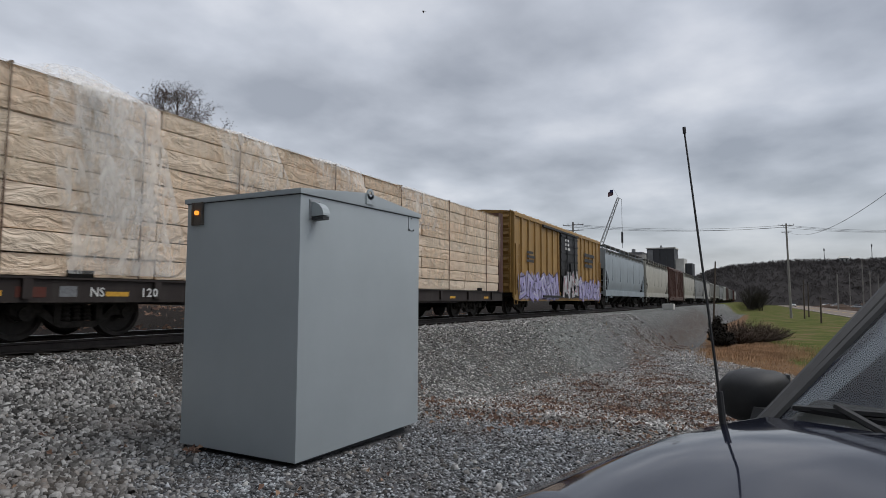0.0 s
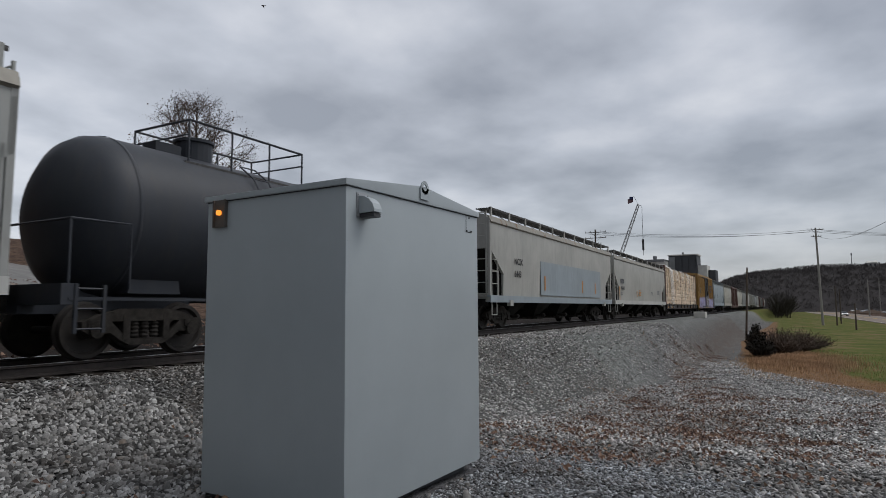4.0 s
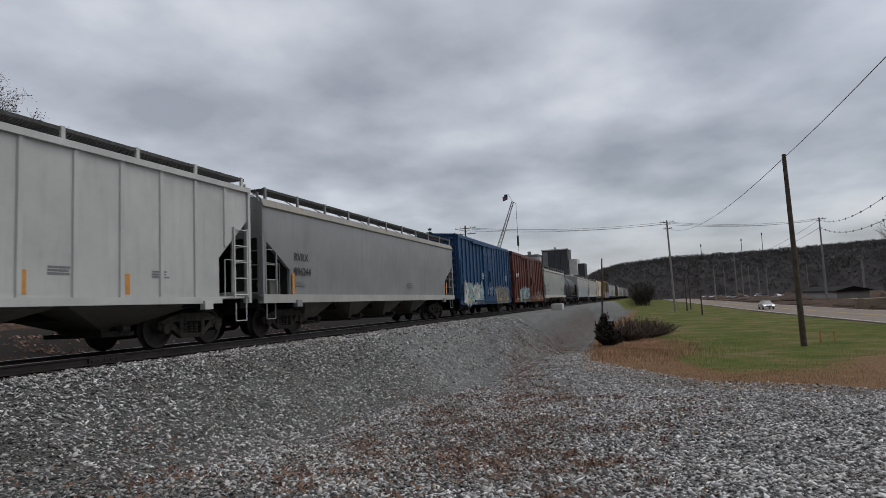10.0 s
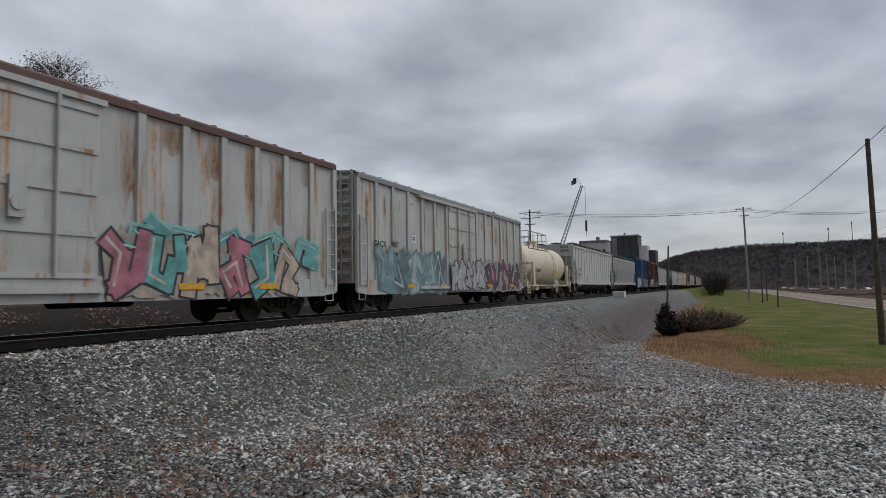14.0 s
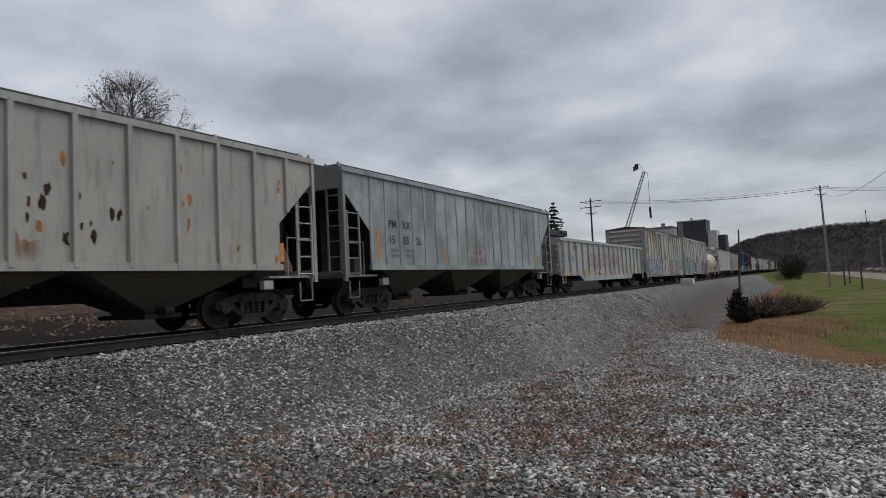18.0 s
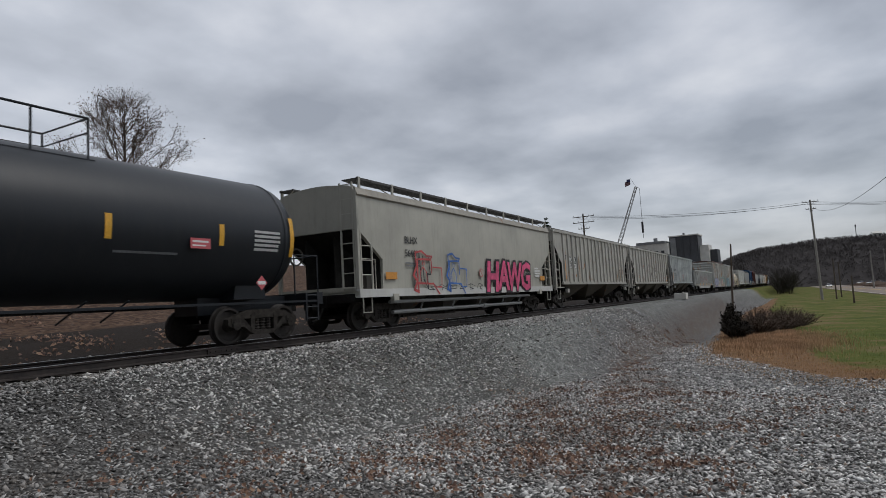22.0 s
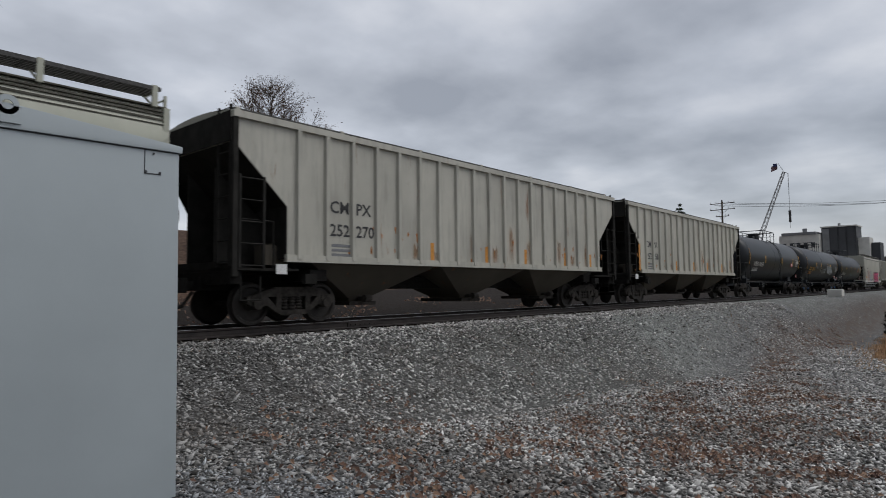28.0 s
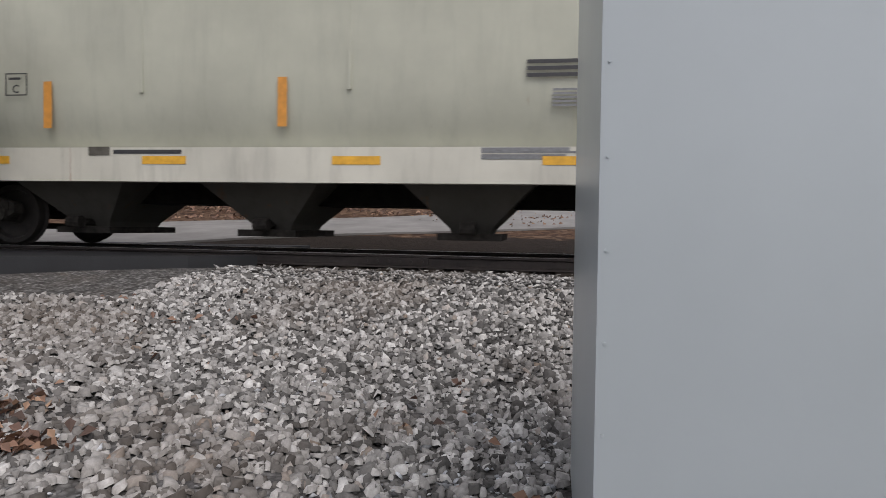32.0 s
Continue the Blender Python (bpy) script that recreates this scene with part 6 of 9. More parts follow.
# rounded hoppers at the end of the clip
for words, mt, rr, ll, mx in ((["ACFX", "39050"], "p_acf", -358.4, -374.3, -5.0), (["GACX", "60442"], "p_rusty", -375.4, -391.2, -5.4), (["ACFX", "57620"], "p_acf", -392.4, -408.0, -5.9), ([], "p_acf", -409.3, -425.0, -5.0), ([], "p_acf", -426.2, -442.0, -5.0)):
    lab = "rust-streaked grey rounded covered hopper with roof walkways" if mt == "p_rusty" else "pale grey-green rounded covered hopper with roof walkways"
    c = rounded_hopper(lab, rr - ll, (M[mt], M["under_light"]), 4.14, bays=4, slope_z=3.5, sill_mat=M["p_acf_white"], drop=0.10, slope_in=1.15, slope_b=2.3, slope_mat=M["p_slope"])
    mark(c, words, -6.1, 2.33, 0.30, "black_ink", -1.578)
    strips(c, [-7.7 + 2.5 * k for k in range(7)], 1.10, 1.20, 0.6, -1.584)
    bars(c, -6.1, 1.78, 2, 1.0, 0.034, M["black_ink"], -1.578)
    bars(c, 2.1, 2.30, 3, 0.8, 0.045, M["black_ink"], -1.579)
    bars(c, 2.4, 1.97, 5, 1.0, 0.026, M["grey_ink"], -1.577)
    bars(c, 4.25, 2.09, 3, 1.25, 0.028, M["black_ink"], -1.578)
    bars(c, 1.6, 1.26, 2, 1.2, 0.022, M["grey_ink"], -1.584)
    bars(c, 3.6, 1.27, 3, 0.9, 0.026, M["grey_ink"], -1.584)
    bars(c, 5.6, 1.27, 1, 0.9, 0.028, M["grey_ink"], -1.584)
    part("data_frame", MB().box(5.62, 6.15, -1.585, -1.56, 1.60, 2.08), M["p_slope"], c, bevel=0.01)
    part("data_window", MB().box(5.70, 6.07, -1.590, -1.585, 1.66, 2.02), M["grey_ink"], c)
    part("data_line", MB().box(5.74, 6.02, -1.593, -1.590, 1.80, 1.84).box(5.74, 5.98, -1.593, -1.590, 1.72, 1.76), M["white_ink"], c)
    part("sill_slot", MB().box(5.0, 5.3, -1.586, -1.580, 1.13, 1.19), M["black_ink"], c)
    bars(c, -3.1, 1.28, 1, 1.2, 0.05, M["black_ink"], -1.584)
    part("maker_plate", MB().box(-3.45, -3.15, -1.586, -1.583, 1.21, 1.32), M["seam_shade"], c)
    fr = MB().box(-4.66, -4.34, -1.580, -1.578, 2.26, 2.275).box(-4.66, -4.34, -1.580, -1.578, 1.985, 2.0).box(-4.66, -4.645, -1.580, -1.578, 2.0, 2.26).box(-4.355, -4.34, -1.580, -1.578, 2.0, 2.26)
    part("plate_outline", fr, M["black_ink"], c)
    text(c, "C", 0.15, -4.56, -1.580, 2.02, M["black_ink"], bold=0.002)
    bars(c, -4.61, 2.22, 1, 0.2, 0.03, M["black_ink"], -1.579)
    if -400 < rr != -358.4:
        graffiti(c, -0.6, 1.0, 1.65, 1.95, (0, (0.12, 0.12, 0.12)), 4, int(-rr), -1.579, "graffiti_tag", 0.02)
    bars(c, 1.6, 1.30, 2, 1.3, 0.05, M["grey_ink"], -1.584)
    if rr == -358.4:
        graffiti(c, -3.1, -1.0, 1.52, 1.98, (0, (0.035, 0.06, 0.045)), 5, 61, -1.580, "graffiti_tag", 0.030)
        graffiti(c, 2.0, 3.2, 1.62, 1.86, (0, (0.03, 0.03, 0.03)), 2, 62, -1.580, "graffiti_tag", 0.028)
    if mx == -5.9:
        part("junction_box", MB().box(-6.78, -6.50, -1.40, -1.22, 1.52, 1.74), M["white_ink"], c, "bright white box at the slope foot", bevel=0.01)
        for px, pz, w in ((-7.15, 3.62, 0.28), (-3.75, 3.66, 0.45), (-3.45, 3.3, 0.2)):
            rdm = random.Random(int(px * 50))
            part("rust_patch", MB().add([(px + w * r * math.cos(a), -1.572, pz + w * 0.6 * r * math.sin(a)) for a, r in [(2 * math.pi * k / 14, rdm.uniform(0.35, 1.0)) for k in range(14)]], [tuple(range(14))]), M["rust_wash"], c)
    if rr < -400:
        strips(c, [-4.1, -0.9, 2.75], 1.56, 2.16, 0.12, -1.578, "orange_ink", "orange_patch")
    couple(c, rr, ll)

# ---- ground ----
LOW_X = [-3000, -40, -6, -3, -0.5, 2.4, 6, 10, 17, 40, 110, 300, 3000]
LOW_Z = [0.5, 0.40, 0.30, 0.20, -0.04, -0.11, -0.55, -1.0, -1.2, -2.0, -2.6, -3.2, -8.0]


def smooth(a, b, v):
    k = min(1.0, max(0.0, (v - a) / (b - a)))
    return k * k * (3 - 2 * k)


def bed(x):
    return 0.60 - 0.0070 * x


PUDDLES = ((26.6, -13.4, 2.6, 1.1, 1), (29.6, -15.6, 1.6, 0.8, 2))


def ground_z(x, y):
    for px, py, r1, _, _ in PUDDLES:
        d = math.hypot(x - px, y - py)
        if d < r1 + 2.5:
            z0, z1 = (float(np.interp(q, LOW_X, LOW_Z)) for q in (px, x))
            return z1 + (z0 - z1) * smooth(r1 + 2.5, r1 + 0.6, d)
    yl = y - 0.03 * x
    low = float(np.interp(x, LOW_X, LOW_Z))
    far = smooth(10, 24, x)
    z = low + (bed(x) - low) * smooth(2.2 - 1.4 * far, 5.7 - 2.0 * far, yl)
    if yl > 9.2:
        z += (yl - 9.2) * 0.10 * smooth(9.2, 13.0, yl)
        z += smooth(16, 58, yl) * (2.5 + 15.0 * smooth(14, -6, x))
        if yl > 200:
            z -= (yl - 200) * 0.08
    return z


def spread(a, b, near, first, grow):
    out, s, v = [], first, near
    while v < b:
        out.append(v)
        v += s
        s *= grow
    v, s = near - first, first
    while v > a:
        out.insert(0, v)
        v -= s
        s *= grow
    return [a] + out + [b]


GX = [-3000, -1200, -500, -200, -100, -60, -40] + list(np.arange(-30, 50, 0.5)) + list(np.arange(50, 120, 3.0)) + list(np.arange(120, 400, 20.0)) + [400, 600, 900, 1400, 2200, 3000]
GY = [-3000, -1200, -600, -300, -160, -100, -70, -50, -40] + list(np.arange(-32, 24, 0.5)) + list(np.arange(24, 60, 3.0)) + [60, 90, 140, 200, 300, 600, 1400, 3000]


def green_x(y):
    return float(np.interp(y, [-60, -20, -15, -12, -9, -7.3, -5.7, -4.2, -3.6, -2.5, -1, 1, 3], [60, 42, 35.5, 31, 25.5, 24, 24, 29, 40, 57, 68, 90, 150]))


def litter_y(x):
    """Where leaves have gathered along the foot of the ballast."""
    return float(np.interp(x, [6, 10.5, 16, 22, 28, 31, 41, 52, 78], [-2.6, -1.7, -0.5, 1.0, 2.2, 2.6, 2.6, 3.2, 4.2]))


def edge_x(y):
    return float(np.interp(y, [-60, -20, -9.7, -7.8, -4.8, -0.3, 1.2, 2.8, 3.6], [8, 14.5, 18, 19.4, 20.5, 30, 45, 62, 140]))


gb = MB()
nx, ny = len(GX), len(GY)
for yy in GY:
    for xx in GX:
        gb.v.append((xx, yy, ground_z(xx, yy)))
gb.f = [(j * nx + i, j * nx + i + 1, (j + 1) * nx + i + 1, (j + 1) * nx + i) for j in range(ny - 1) for i in range(nx - 1)]


def ground_material():
    m, nt, nl, p = nodes_of("gravel_and_grass")
    tc = nt.new("ShaderNodeTexCoord")
    v = tc.outputs["Object"]

    def attr(name):
        a = nt.new("ShaderNodeAttribute")
        a.attribute_name = name
        return a.outputs["Fac"]

    def vor(scale, out="Color"):
        n = nt.new("ShaderNodeTexVoronoi")
        n.inputs["Scale"].default_value = scale
        nl.new(v, n.inputs["Vector"])
        return n.outputs[out]
    stones = ramp(nt, nl, vor(24.0), [(0.1, (0.07, 0.068, 0.066)), (0.45, (0.20, 0.197, 0.192)), (0.75, (0.34, 0.335, 0.325)), (1.0, (0.50, 0.49, 0.47))])
    gap = ramp(nt, nl, vor(24.0, "Distance"), [(0.25, grey(1)), (0.62, grey(0.35))])
    coarse = mixc(nt, nl, 1.0, stones, gap, "MULTIPLY")
    fines = ramp(nt, nl, vor(75.0), [(0.1, (0.10, 0.10, 0.105)), (0.6, (0.19, 0.19, 0.20)), (1.0, (0.30, 0.30, 0.31))])
    big = noise_tex(nt, nl, v, 0.35, 5.0, 0.6)
    gf = nt.new("ShaderNodeMath")
    gf.operation = "MULTIPLY_ADD"
    nl.new(attr("fine"), gf.inputs[0])
    gf.inputs[1].default_value = 0.6
    nl.new(big, gf.inputs[2])
    gravel = mixc(nt, nl, ramp(nt, nl, gf.outputs[0], [(0.62, grey(0)), (0.80, grey(1))]), coarse, fines)
    bedding = ramp(nt, nl, vor(30.0), [(0.1, (0.060, 0.062, 0.057)), (0.55, (0.175, 0.18, 0.168)), (1.0, (0.36, 0.365, 0.345))])
    mottle = ramp(nt, nl, noise_tex(nt, nl, v, 2.6, 7.0, 0.75), [(0.30, grey(0.50)), (0.70, grey(1.35))])
    clump = ramp(nt, nl, vor(6.0), [(0.1, grey(0.78)), (0.9, grey(1.2))])
    mottle = mixc(nt, nl, 1.0, mottle, clump, "MULTIPLY")
    gravel = mixc(nt, nl, 1.0, mixc(nt, nl, attr("bed"), gravel, bedding), mottle, "MULTIPLY")
    soil = ramp(nt, nl, noise_tex(nt, nl, v, 0.8, 6.0, 0.65), [(0.56, grey(0)), (0.72, grey(0.55))])
    gravel = mixc(nt, nl, soil, gravel, (0.10, 0.082, 0.066))
    fine_n = noise_tex(nt, nl, v, 9.0, 6.0, 0.7)
    grass = ramp(nt, nl, noise_tex(nt, nl, v, 0.33, 9.0, 0.74), [(0.3, (0.036, 0.050, 0.009)), (0.44, (0.064, 0.084, 0.012)), (0.52, (0.095, 0.098, 0.022)), (0.60, (0.155, 0.110, 0.055))])
    dry = ramp(nt, nl, fine_n, [(0.3, (0.060, 0.036, 0.022)), (0.5, (0.165, 0.092, 0.047)), (0.75, (0.29, 0.19, 0.105))])
    # bare soil, darkened further for the shade under the train
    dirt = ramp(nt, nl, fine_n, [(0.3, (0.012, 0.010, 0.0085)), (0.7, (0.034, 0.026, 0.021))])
    leaf = ramp(nt, nl, vor(6.0), [(0.2, (0.034, 0.020, 0.014)), (0.6, (0.085, 0.050, 0.032)), (1.0, (0.15, 0.105, 0.075))])

    def edge(name, at=0.5, soft=0.06, wob=1.0):
        n = noise_tex(nt, nl, v, 1.3, 6.0, 0.65)
        a = nt.new("ShaderNodeMath")
        a.operation = "MULTIPLY_ADD"
        nl.new(n, a.inputs[0])
        a.inputs[1].default_value = wob
        nl.new(attr(name), a.inputs[2])
        b = nt.new("ShaderNodeMath")
        b.operation = "SUBTRACT"
        nl.new(a.outputs[0], b.inputs[0])
        b.inputs[1].default_value = wob * 0.5
        return ramp(nt, nl, b.outputs[0], [(at - soft, grey(0)), (at + soft, grey(1))])
    scraps = ramp(nt, nl, noise_tex(nt, nl, v, 3.2, 7.0, 0.75), [(0.42, grey(0)), (0.56, grey(0.75))])
    gravel = mixc(nt, nl, mixc(nt, nl, 1.0, edge("litter", 0.45, 0.25, 0.5), scraps, "MULTIPLY"), gravel, ramp(nt, nl, fine_n, [(0.3, (0.030, 0.022, 0.018)), (0.7, (0.13, 0.085, 0.058))]))
    # near-black soil colour; it also paints the shade in gaps between stones
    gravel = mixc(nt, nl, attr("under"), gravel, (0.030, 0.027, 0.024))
    col = mixc(nt, nl, edge("dry", 0.5, 0.06, 0.9), gravel, dry)
    col = mixc(nt, nl, edge("grass", 0.5, 0.22, 2.0), col, grass)
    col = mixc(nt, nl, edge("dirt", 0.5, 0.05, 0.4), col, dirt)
    col = mixc(nt, nl, edge("leafy", 0.5, 0.05, 0.5), col, leaf)
    nl.new(col, p.inputs["Base Color"])
    p.inputs["Roughness"].default_value, p.inputs["Specular IOR Level"].default_value = 0.92, 0.1
    h = mixc(nt, nl, 0.5, vor(24.0, "Distance"), fine_n)
    bump(nt, nl, p, h, 0.8, 0.03)
    return m


M["ground"] = ground_material()
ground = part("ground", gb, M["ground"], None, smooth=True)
tagged(ground, "grey crushed-stone ground running into rough winter grass", "ground", kind="structure")


def clamp01(v):
    return min(1.0, max(0.0, v))


ZONES = {"dry": [], "grass": [], "dirt": [], "leafy": [], "fine": [], "litter": [], "bed": [], "under": []}
for x, y, z in gb.v:
    sd = x - edge_x(y) if y < 3.6 else -5.0
    road_y = -21.3 + 0.074 * (x - 53)
    ZONES["dry"].append(clamp01(0.5 + sd / 3.0))
    far_side = y < road_y - 12
    ZONES["grass"].append(clamp01(0.5 + (x - green_x(y)) / 8.0) if not far_side else 0.2)
    ZONES["litter"].append(clamp01(1.0 - abs(y - litter_y(x)) / (0.8 + 0.02 * x)) if 7 < x < 80 else 0.0)
    # where loose stones lie: mask for the painted gap shade
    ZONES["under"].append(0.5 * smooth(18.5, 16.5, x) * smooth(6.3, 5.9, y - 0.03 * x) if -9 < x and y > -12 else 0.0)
    ZONES["bed"].append(smooth(0.6, 3.2, y - litter_y(x)) * smooth(4, 14, x))
    # soil past the road, and under the train where its shade is painted
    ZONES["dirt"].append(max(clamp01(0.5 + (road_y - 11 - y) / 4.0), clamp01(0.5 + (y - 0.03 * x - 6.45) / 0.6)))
    ZONES["leafy"].append(clamp01(0.5 + (y - 0.03 * x - 12.8 - 0.25 * max(0, x)) / 3.0) if x < 60 and y > road_y - 9 else (1.0 if y > 40 else clamp01(0.5 + (road_y - 11 - y) / 4.0)))
    ZONES["fine"].append(clamp01(1.1 - math.hypot((x - 1.0) / 4.0, (y + 2.0) / 4.5)))
for key, vals in ZONES.items():
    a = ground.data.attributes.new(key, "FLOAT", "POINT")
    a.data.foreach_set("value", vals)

# ---- track ----
TURN = 1.718
RAIL0, RAIL1 = -220.0, 900.0
for side, nm in ((-1, "near"), (1, "far")):
    r = thing("rail", "rusty steel rail with a bright worn head", "rail", "rails of the track")
    y = side * 0.7525
    part("rail_web", MB().prism([(y - 0.07, -0.17), (y + 0.07, -0.17), (y + 0.065, -0.155), (y + 0.012, -0.135), (y + 0.010, -0.05), (y + 0.036, -0.035), (y + 0.036, -0.004), (y - 0.036, -0.004), (y - 0.036, -0.035), (y - 0.010, -0.05), (y - 0.012, -0.135), (y - 0.065, -0.155)], "x", RAIL0, RAIL1), M["rail"], r)
    part("rail_head", MB().box(RAIL0, RAIL1, y - 0.033, y + 0.033, -0.004, 0.0), M["rail_head"], r)
    if side < 0:
        for x in (-2.2, 9.7, 21.6):
            j = part("joint_bar", MB().box(x - 0.45, x + 0.45, y - 0.045, y + 0.045, -0.14, -0.04), M["rail"], r)
            for k in range(6):
                part("bolt", MB().tube((x - 0.38 + k * 0.15, y - 0.07, -0.09), (x - 0.38 + k * 0.15, y - 0.04, -0.09), 0.02, 6), M["rail"], j)
    r.matrix_basis = on_track(0.0)
M["tie"] = plain("creosoted_oak", (0.032, 0.026, 0.021), 0.85, 0.0, 0.5, 5, 0.5)
tie_me = MB().box(-0.11, 0.11, -1.3, 1.3, -0.36, -0.175).mesh("tie", M["tie"])
track_ties = thing("sleepers", "dark creosoted wooden sleepers bedded in ballast", "sleepers", kind="structure")
track_ties.matrix_basis = on_track(0.0)
for i in range(280):
    o = new("sleeper", tie_me)
    o.parent = track_ties
    o.location = (-22 + i * 0.55, 0, 0)

# ---- crossing pavement and the lane beyond ----
M["asphalt"] = plain("worn_asphalt", (0.060, 0.060, 0.061), 0.85, 0.0, 0.3, 2.0, 0.5, False)
M["asphalt_wet"] = plain("dark_fresh_asphalt", (0.012, 0.0125, 0.0135), 0.5, 0.0, 0.25, 3.0, 0.5, False)
M["lane"] = plain("pale_worn_lane", (0.18, 0.175, 0.167), 0.9, 0.0, 0.2, 1.2, 0.4, False)
M["road"] = plain("grey_road_asphalt", (0.215, 0.178, 0.150), 0.9, 0.0, 0.12, 0.4, 0.2, False)
M["line_white"] = plain("road_line_paint", (0.6, 0.6, 0.57), 0.7, 0.0, 0.15, 3.0, 0.0, False)
M["line_yellow"] = plain("yellow_road_line", (0.5, 0.33, 0.05), 0.7, 0.0, 0.15, 3.0, 0.0, False)


def strip_mesh(line, widths, lift, name, mat, kind="structure", label="", category="", zf=None, thick=0.05):
    """A paved strip that follows the ground along a line of points."""
    b = MB()
    top = []
    for i, (x, y) in enumerate(line):
        a, c = line[max(0, i - 1)], line[min(len(line) - 1, i + 1)]
        d = Vector((c[0] - a[0], c[1] - a[1])).normalized()
        n = Vector((-d.y, d.x))
        w = widths if isinstance(widths, (int, float)) else widths[i]
        for k in (-1, -0.5, 0, 0.5, 1):
            q = Vector((x, y)) + n * w * k
            top.append((q.x, q.y, (zf or ground_z)(q.x, q.y) + lift))
    m = len(line)
    b.add(top + [(p[0], p[1], p[2] - thick) for p in top], [])
    o = len(top)
    for i in range(m - 1):
        for k in range(4):
            b.f.append((i * 5 + k, i * 5 + k + 1, (i + 1) * 5 + k + 1, (i + 1) * 5 + k))
        b.f.append((i * 5, (i + 1) * 5, o + (i + 1) * 5, o + i * 5))
        b.f.append((i * 5 + 4, o + i * 5 + 4, o + (i + 1) * 5 + 4, (i + 1) * 5 + 4))
    ob = part(name, b, mat)
    return tagged(ob, label, category, kind=kind)


def fine(points, step=1.0):
    out = []
    for (x0, y0), (x1, y1) in zip(points, points[1:]):
        n = max(1, int(math.hypot(x1 - x0, y1 - y0) / step))
        out += [(x0 + (x1 - x0) * k / n, y0 + (y1 - y0) * k / n) for k in range(n)]
    return out + [points[-1]]


cross = MB()
pts = [(-4.0, 6.25), (-4.6, 5.6), (-5.6, 5.0), (-6.4, 4.55), (-7.4, 4.35), (-9.0, 4.2), (-16, 4.2), (-16, 6.35)]
cross.prism(pts, "z", 0.35, 0.79)
ob = part("crossing_apron", cross, M["asphalt_wet"])
tagged(ob, "dark asphalt apron beside the rail crossing", "pavement", kind="structure")
ob = part("crossing_surface", MB().box(-16, -4.9, 6.78, 7.95, 0.5, 0.81).box(-16, -4.9, 8.4, 10.2, 0.4, 0.80), M["asphalt"])
tagged(ob, "asphalt laid between the rails at the crossing", "pavement", kind="structure")
strip_mesh(fine([(-14, 9.6), (-11.5, 11.5), (-8, 13.5), (-3.5, 15.3), (2, 18.5), (8, 24), (14, 33)]), 2.1, 0.06, "side_lane", M["lane"], label="pale worn lane climbing away behind the track", category="road")

# ---- the relay cabinet ----
CW, CD, CH = 2.2, 1.615, 2.607
M["cabinet"] = plain("grey_cabinet_paint", (0.385, 0.425, 0.437), 0.30, 0.0, 0.06, 0.9, 0.03, False)
M["cab_dark"] = plain("cabinet_seam", (0.05, 0.052, 0.055), 0.7, 0.0, 0.2, 9, 0.0)
M["galv"] = plain("galvanised_steel", (0.40, 0.41, 0.42), 0.4, 0.6, 0.2, 14, 0.1)
cab = thing("relay_cabinet", "plain grey steel railway relay cabinet with a low gabled roof", "cabinet")
part("cabinet_body", MB().box(0, CW, 0, CD, 0.0, CH - 0.055), M["cabinet"], cab, bevel=0.008)
RZ = 2.717
roof = MB().prism([(-0.02, CH - 0.05), (CW + 0.02, CH - 0.05), (CW + 0.02, CH), (CW / 2, RZ), (-0.02, CH)], "y", -0.018, CD + 0.03)
part("cabinet_roof", roof, M["cabinet"], cab, bevel=0.005)
part("roof_gasket", MB().box(-0.004, CW + 0.004, -0.006, CD + 0.006, CH - 0.058, CH - 0.05), M["cab_dark"], cab)
eye = MB().box(CW / 2 - 0.075, CW / 2 + 0.075, -0.032, -0.02, 2.57, 2.68)
n = 18
o_r, i_r = 0.064, 0.032
eye.loft([[(CW / 2 + r * math.cos(2 * math.pi * i / n), y, 2.685 + r * math.sin(2 * math.pi * i / n)) for i in range(n)] for y, r in ((-0.032, i_r), (-0.032, o_r), (-0.02, o_r), (-0.02, i_r), (-0.032, i_r))], False)
part("lifting_eye", eye, M["cabinet"], cab)
hood = MB()
prof = [(0.0, 2.33), (0.0, 2.475)] + [(-0.16 * math.sin(a), 2.335 + 0.14 * math.cos(a)) for a in [math.radians(d) for d in (0, 20, 40, 60, 80, 90)]]
hood.prism(prof, "x", 0.15, 0.255)
part("vent_hood", hood, M["cabinet"], cab)
part("vent_plate", MB().box(0.125, 0.275, -0.008, -0.001, 2.30, 2.50), M["galv"], cab)
# solid dark block stands in for the shade inside the hood's opening
part("vent_mouth", MB().box(0.158, 0.247, -0.150, -0.009, 2.296, 2.328), M["cab_dark"], cab, "dark block in place of the vent's shaded opening")
for x, z in ((0.14, 2.485), (0.26, 2.485), (0.14, 2.312), (0.26, 2.312)):
    part("screw", MB().tube((x, -0.016, z), (x, -0.006, z), 0.008, 6), M["galv"], cab)
part("latch_seam", MB().box(1.945, 1.950, -0.004, -0.001, 2.36, 2.53).box(1.945, 2.065, -0.004, -0.001, 2.355, 2.362), M["cab_dark"], cab)
for x in (1.955, 2.055):
    part("latch_knob", MB().tube((x, -0.012, 2.37), (x, 0, 2.37), 0.009, 8), M["cab_dark"], cab)
part("latch_knob", MB().tube((2.01, -0.010, 2.51), (2.01, 0, 2.51), 0.007, 8), M["cab_dark"], cab)
for zz in [0.12 + 0.2 * k for k in range(13)]:
    for x in (0.018, CW - 0.018):
        part("rivet", MB().tube((x, -0.003, zz), (x, 0, zz), 0.004, 6), M["cabinet"], cab)
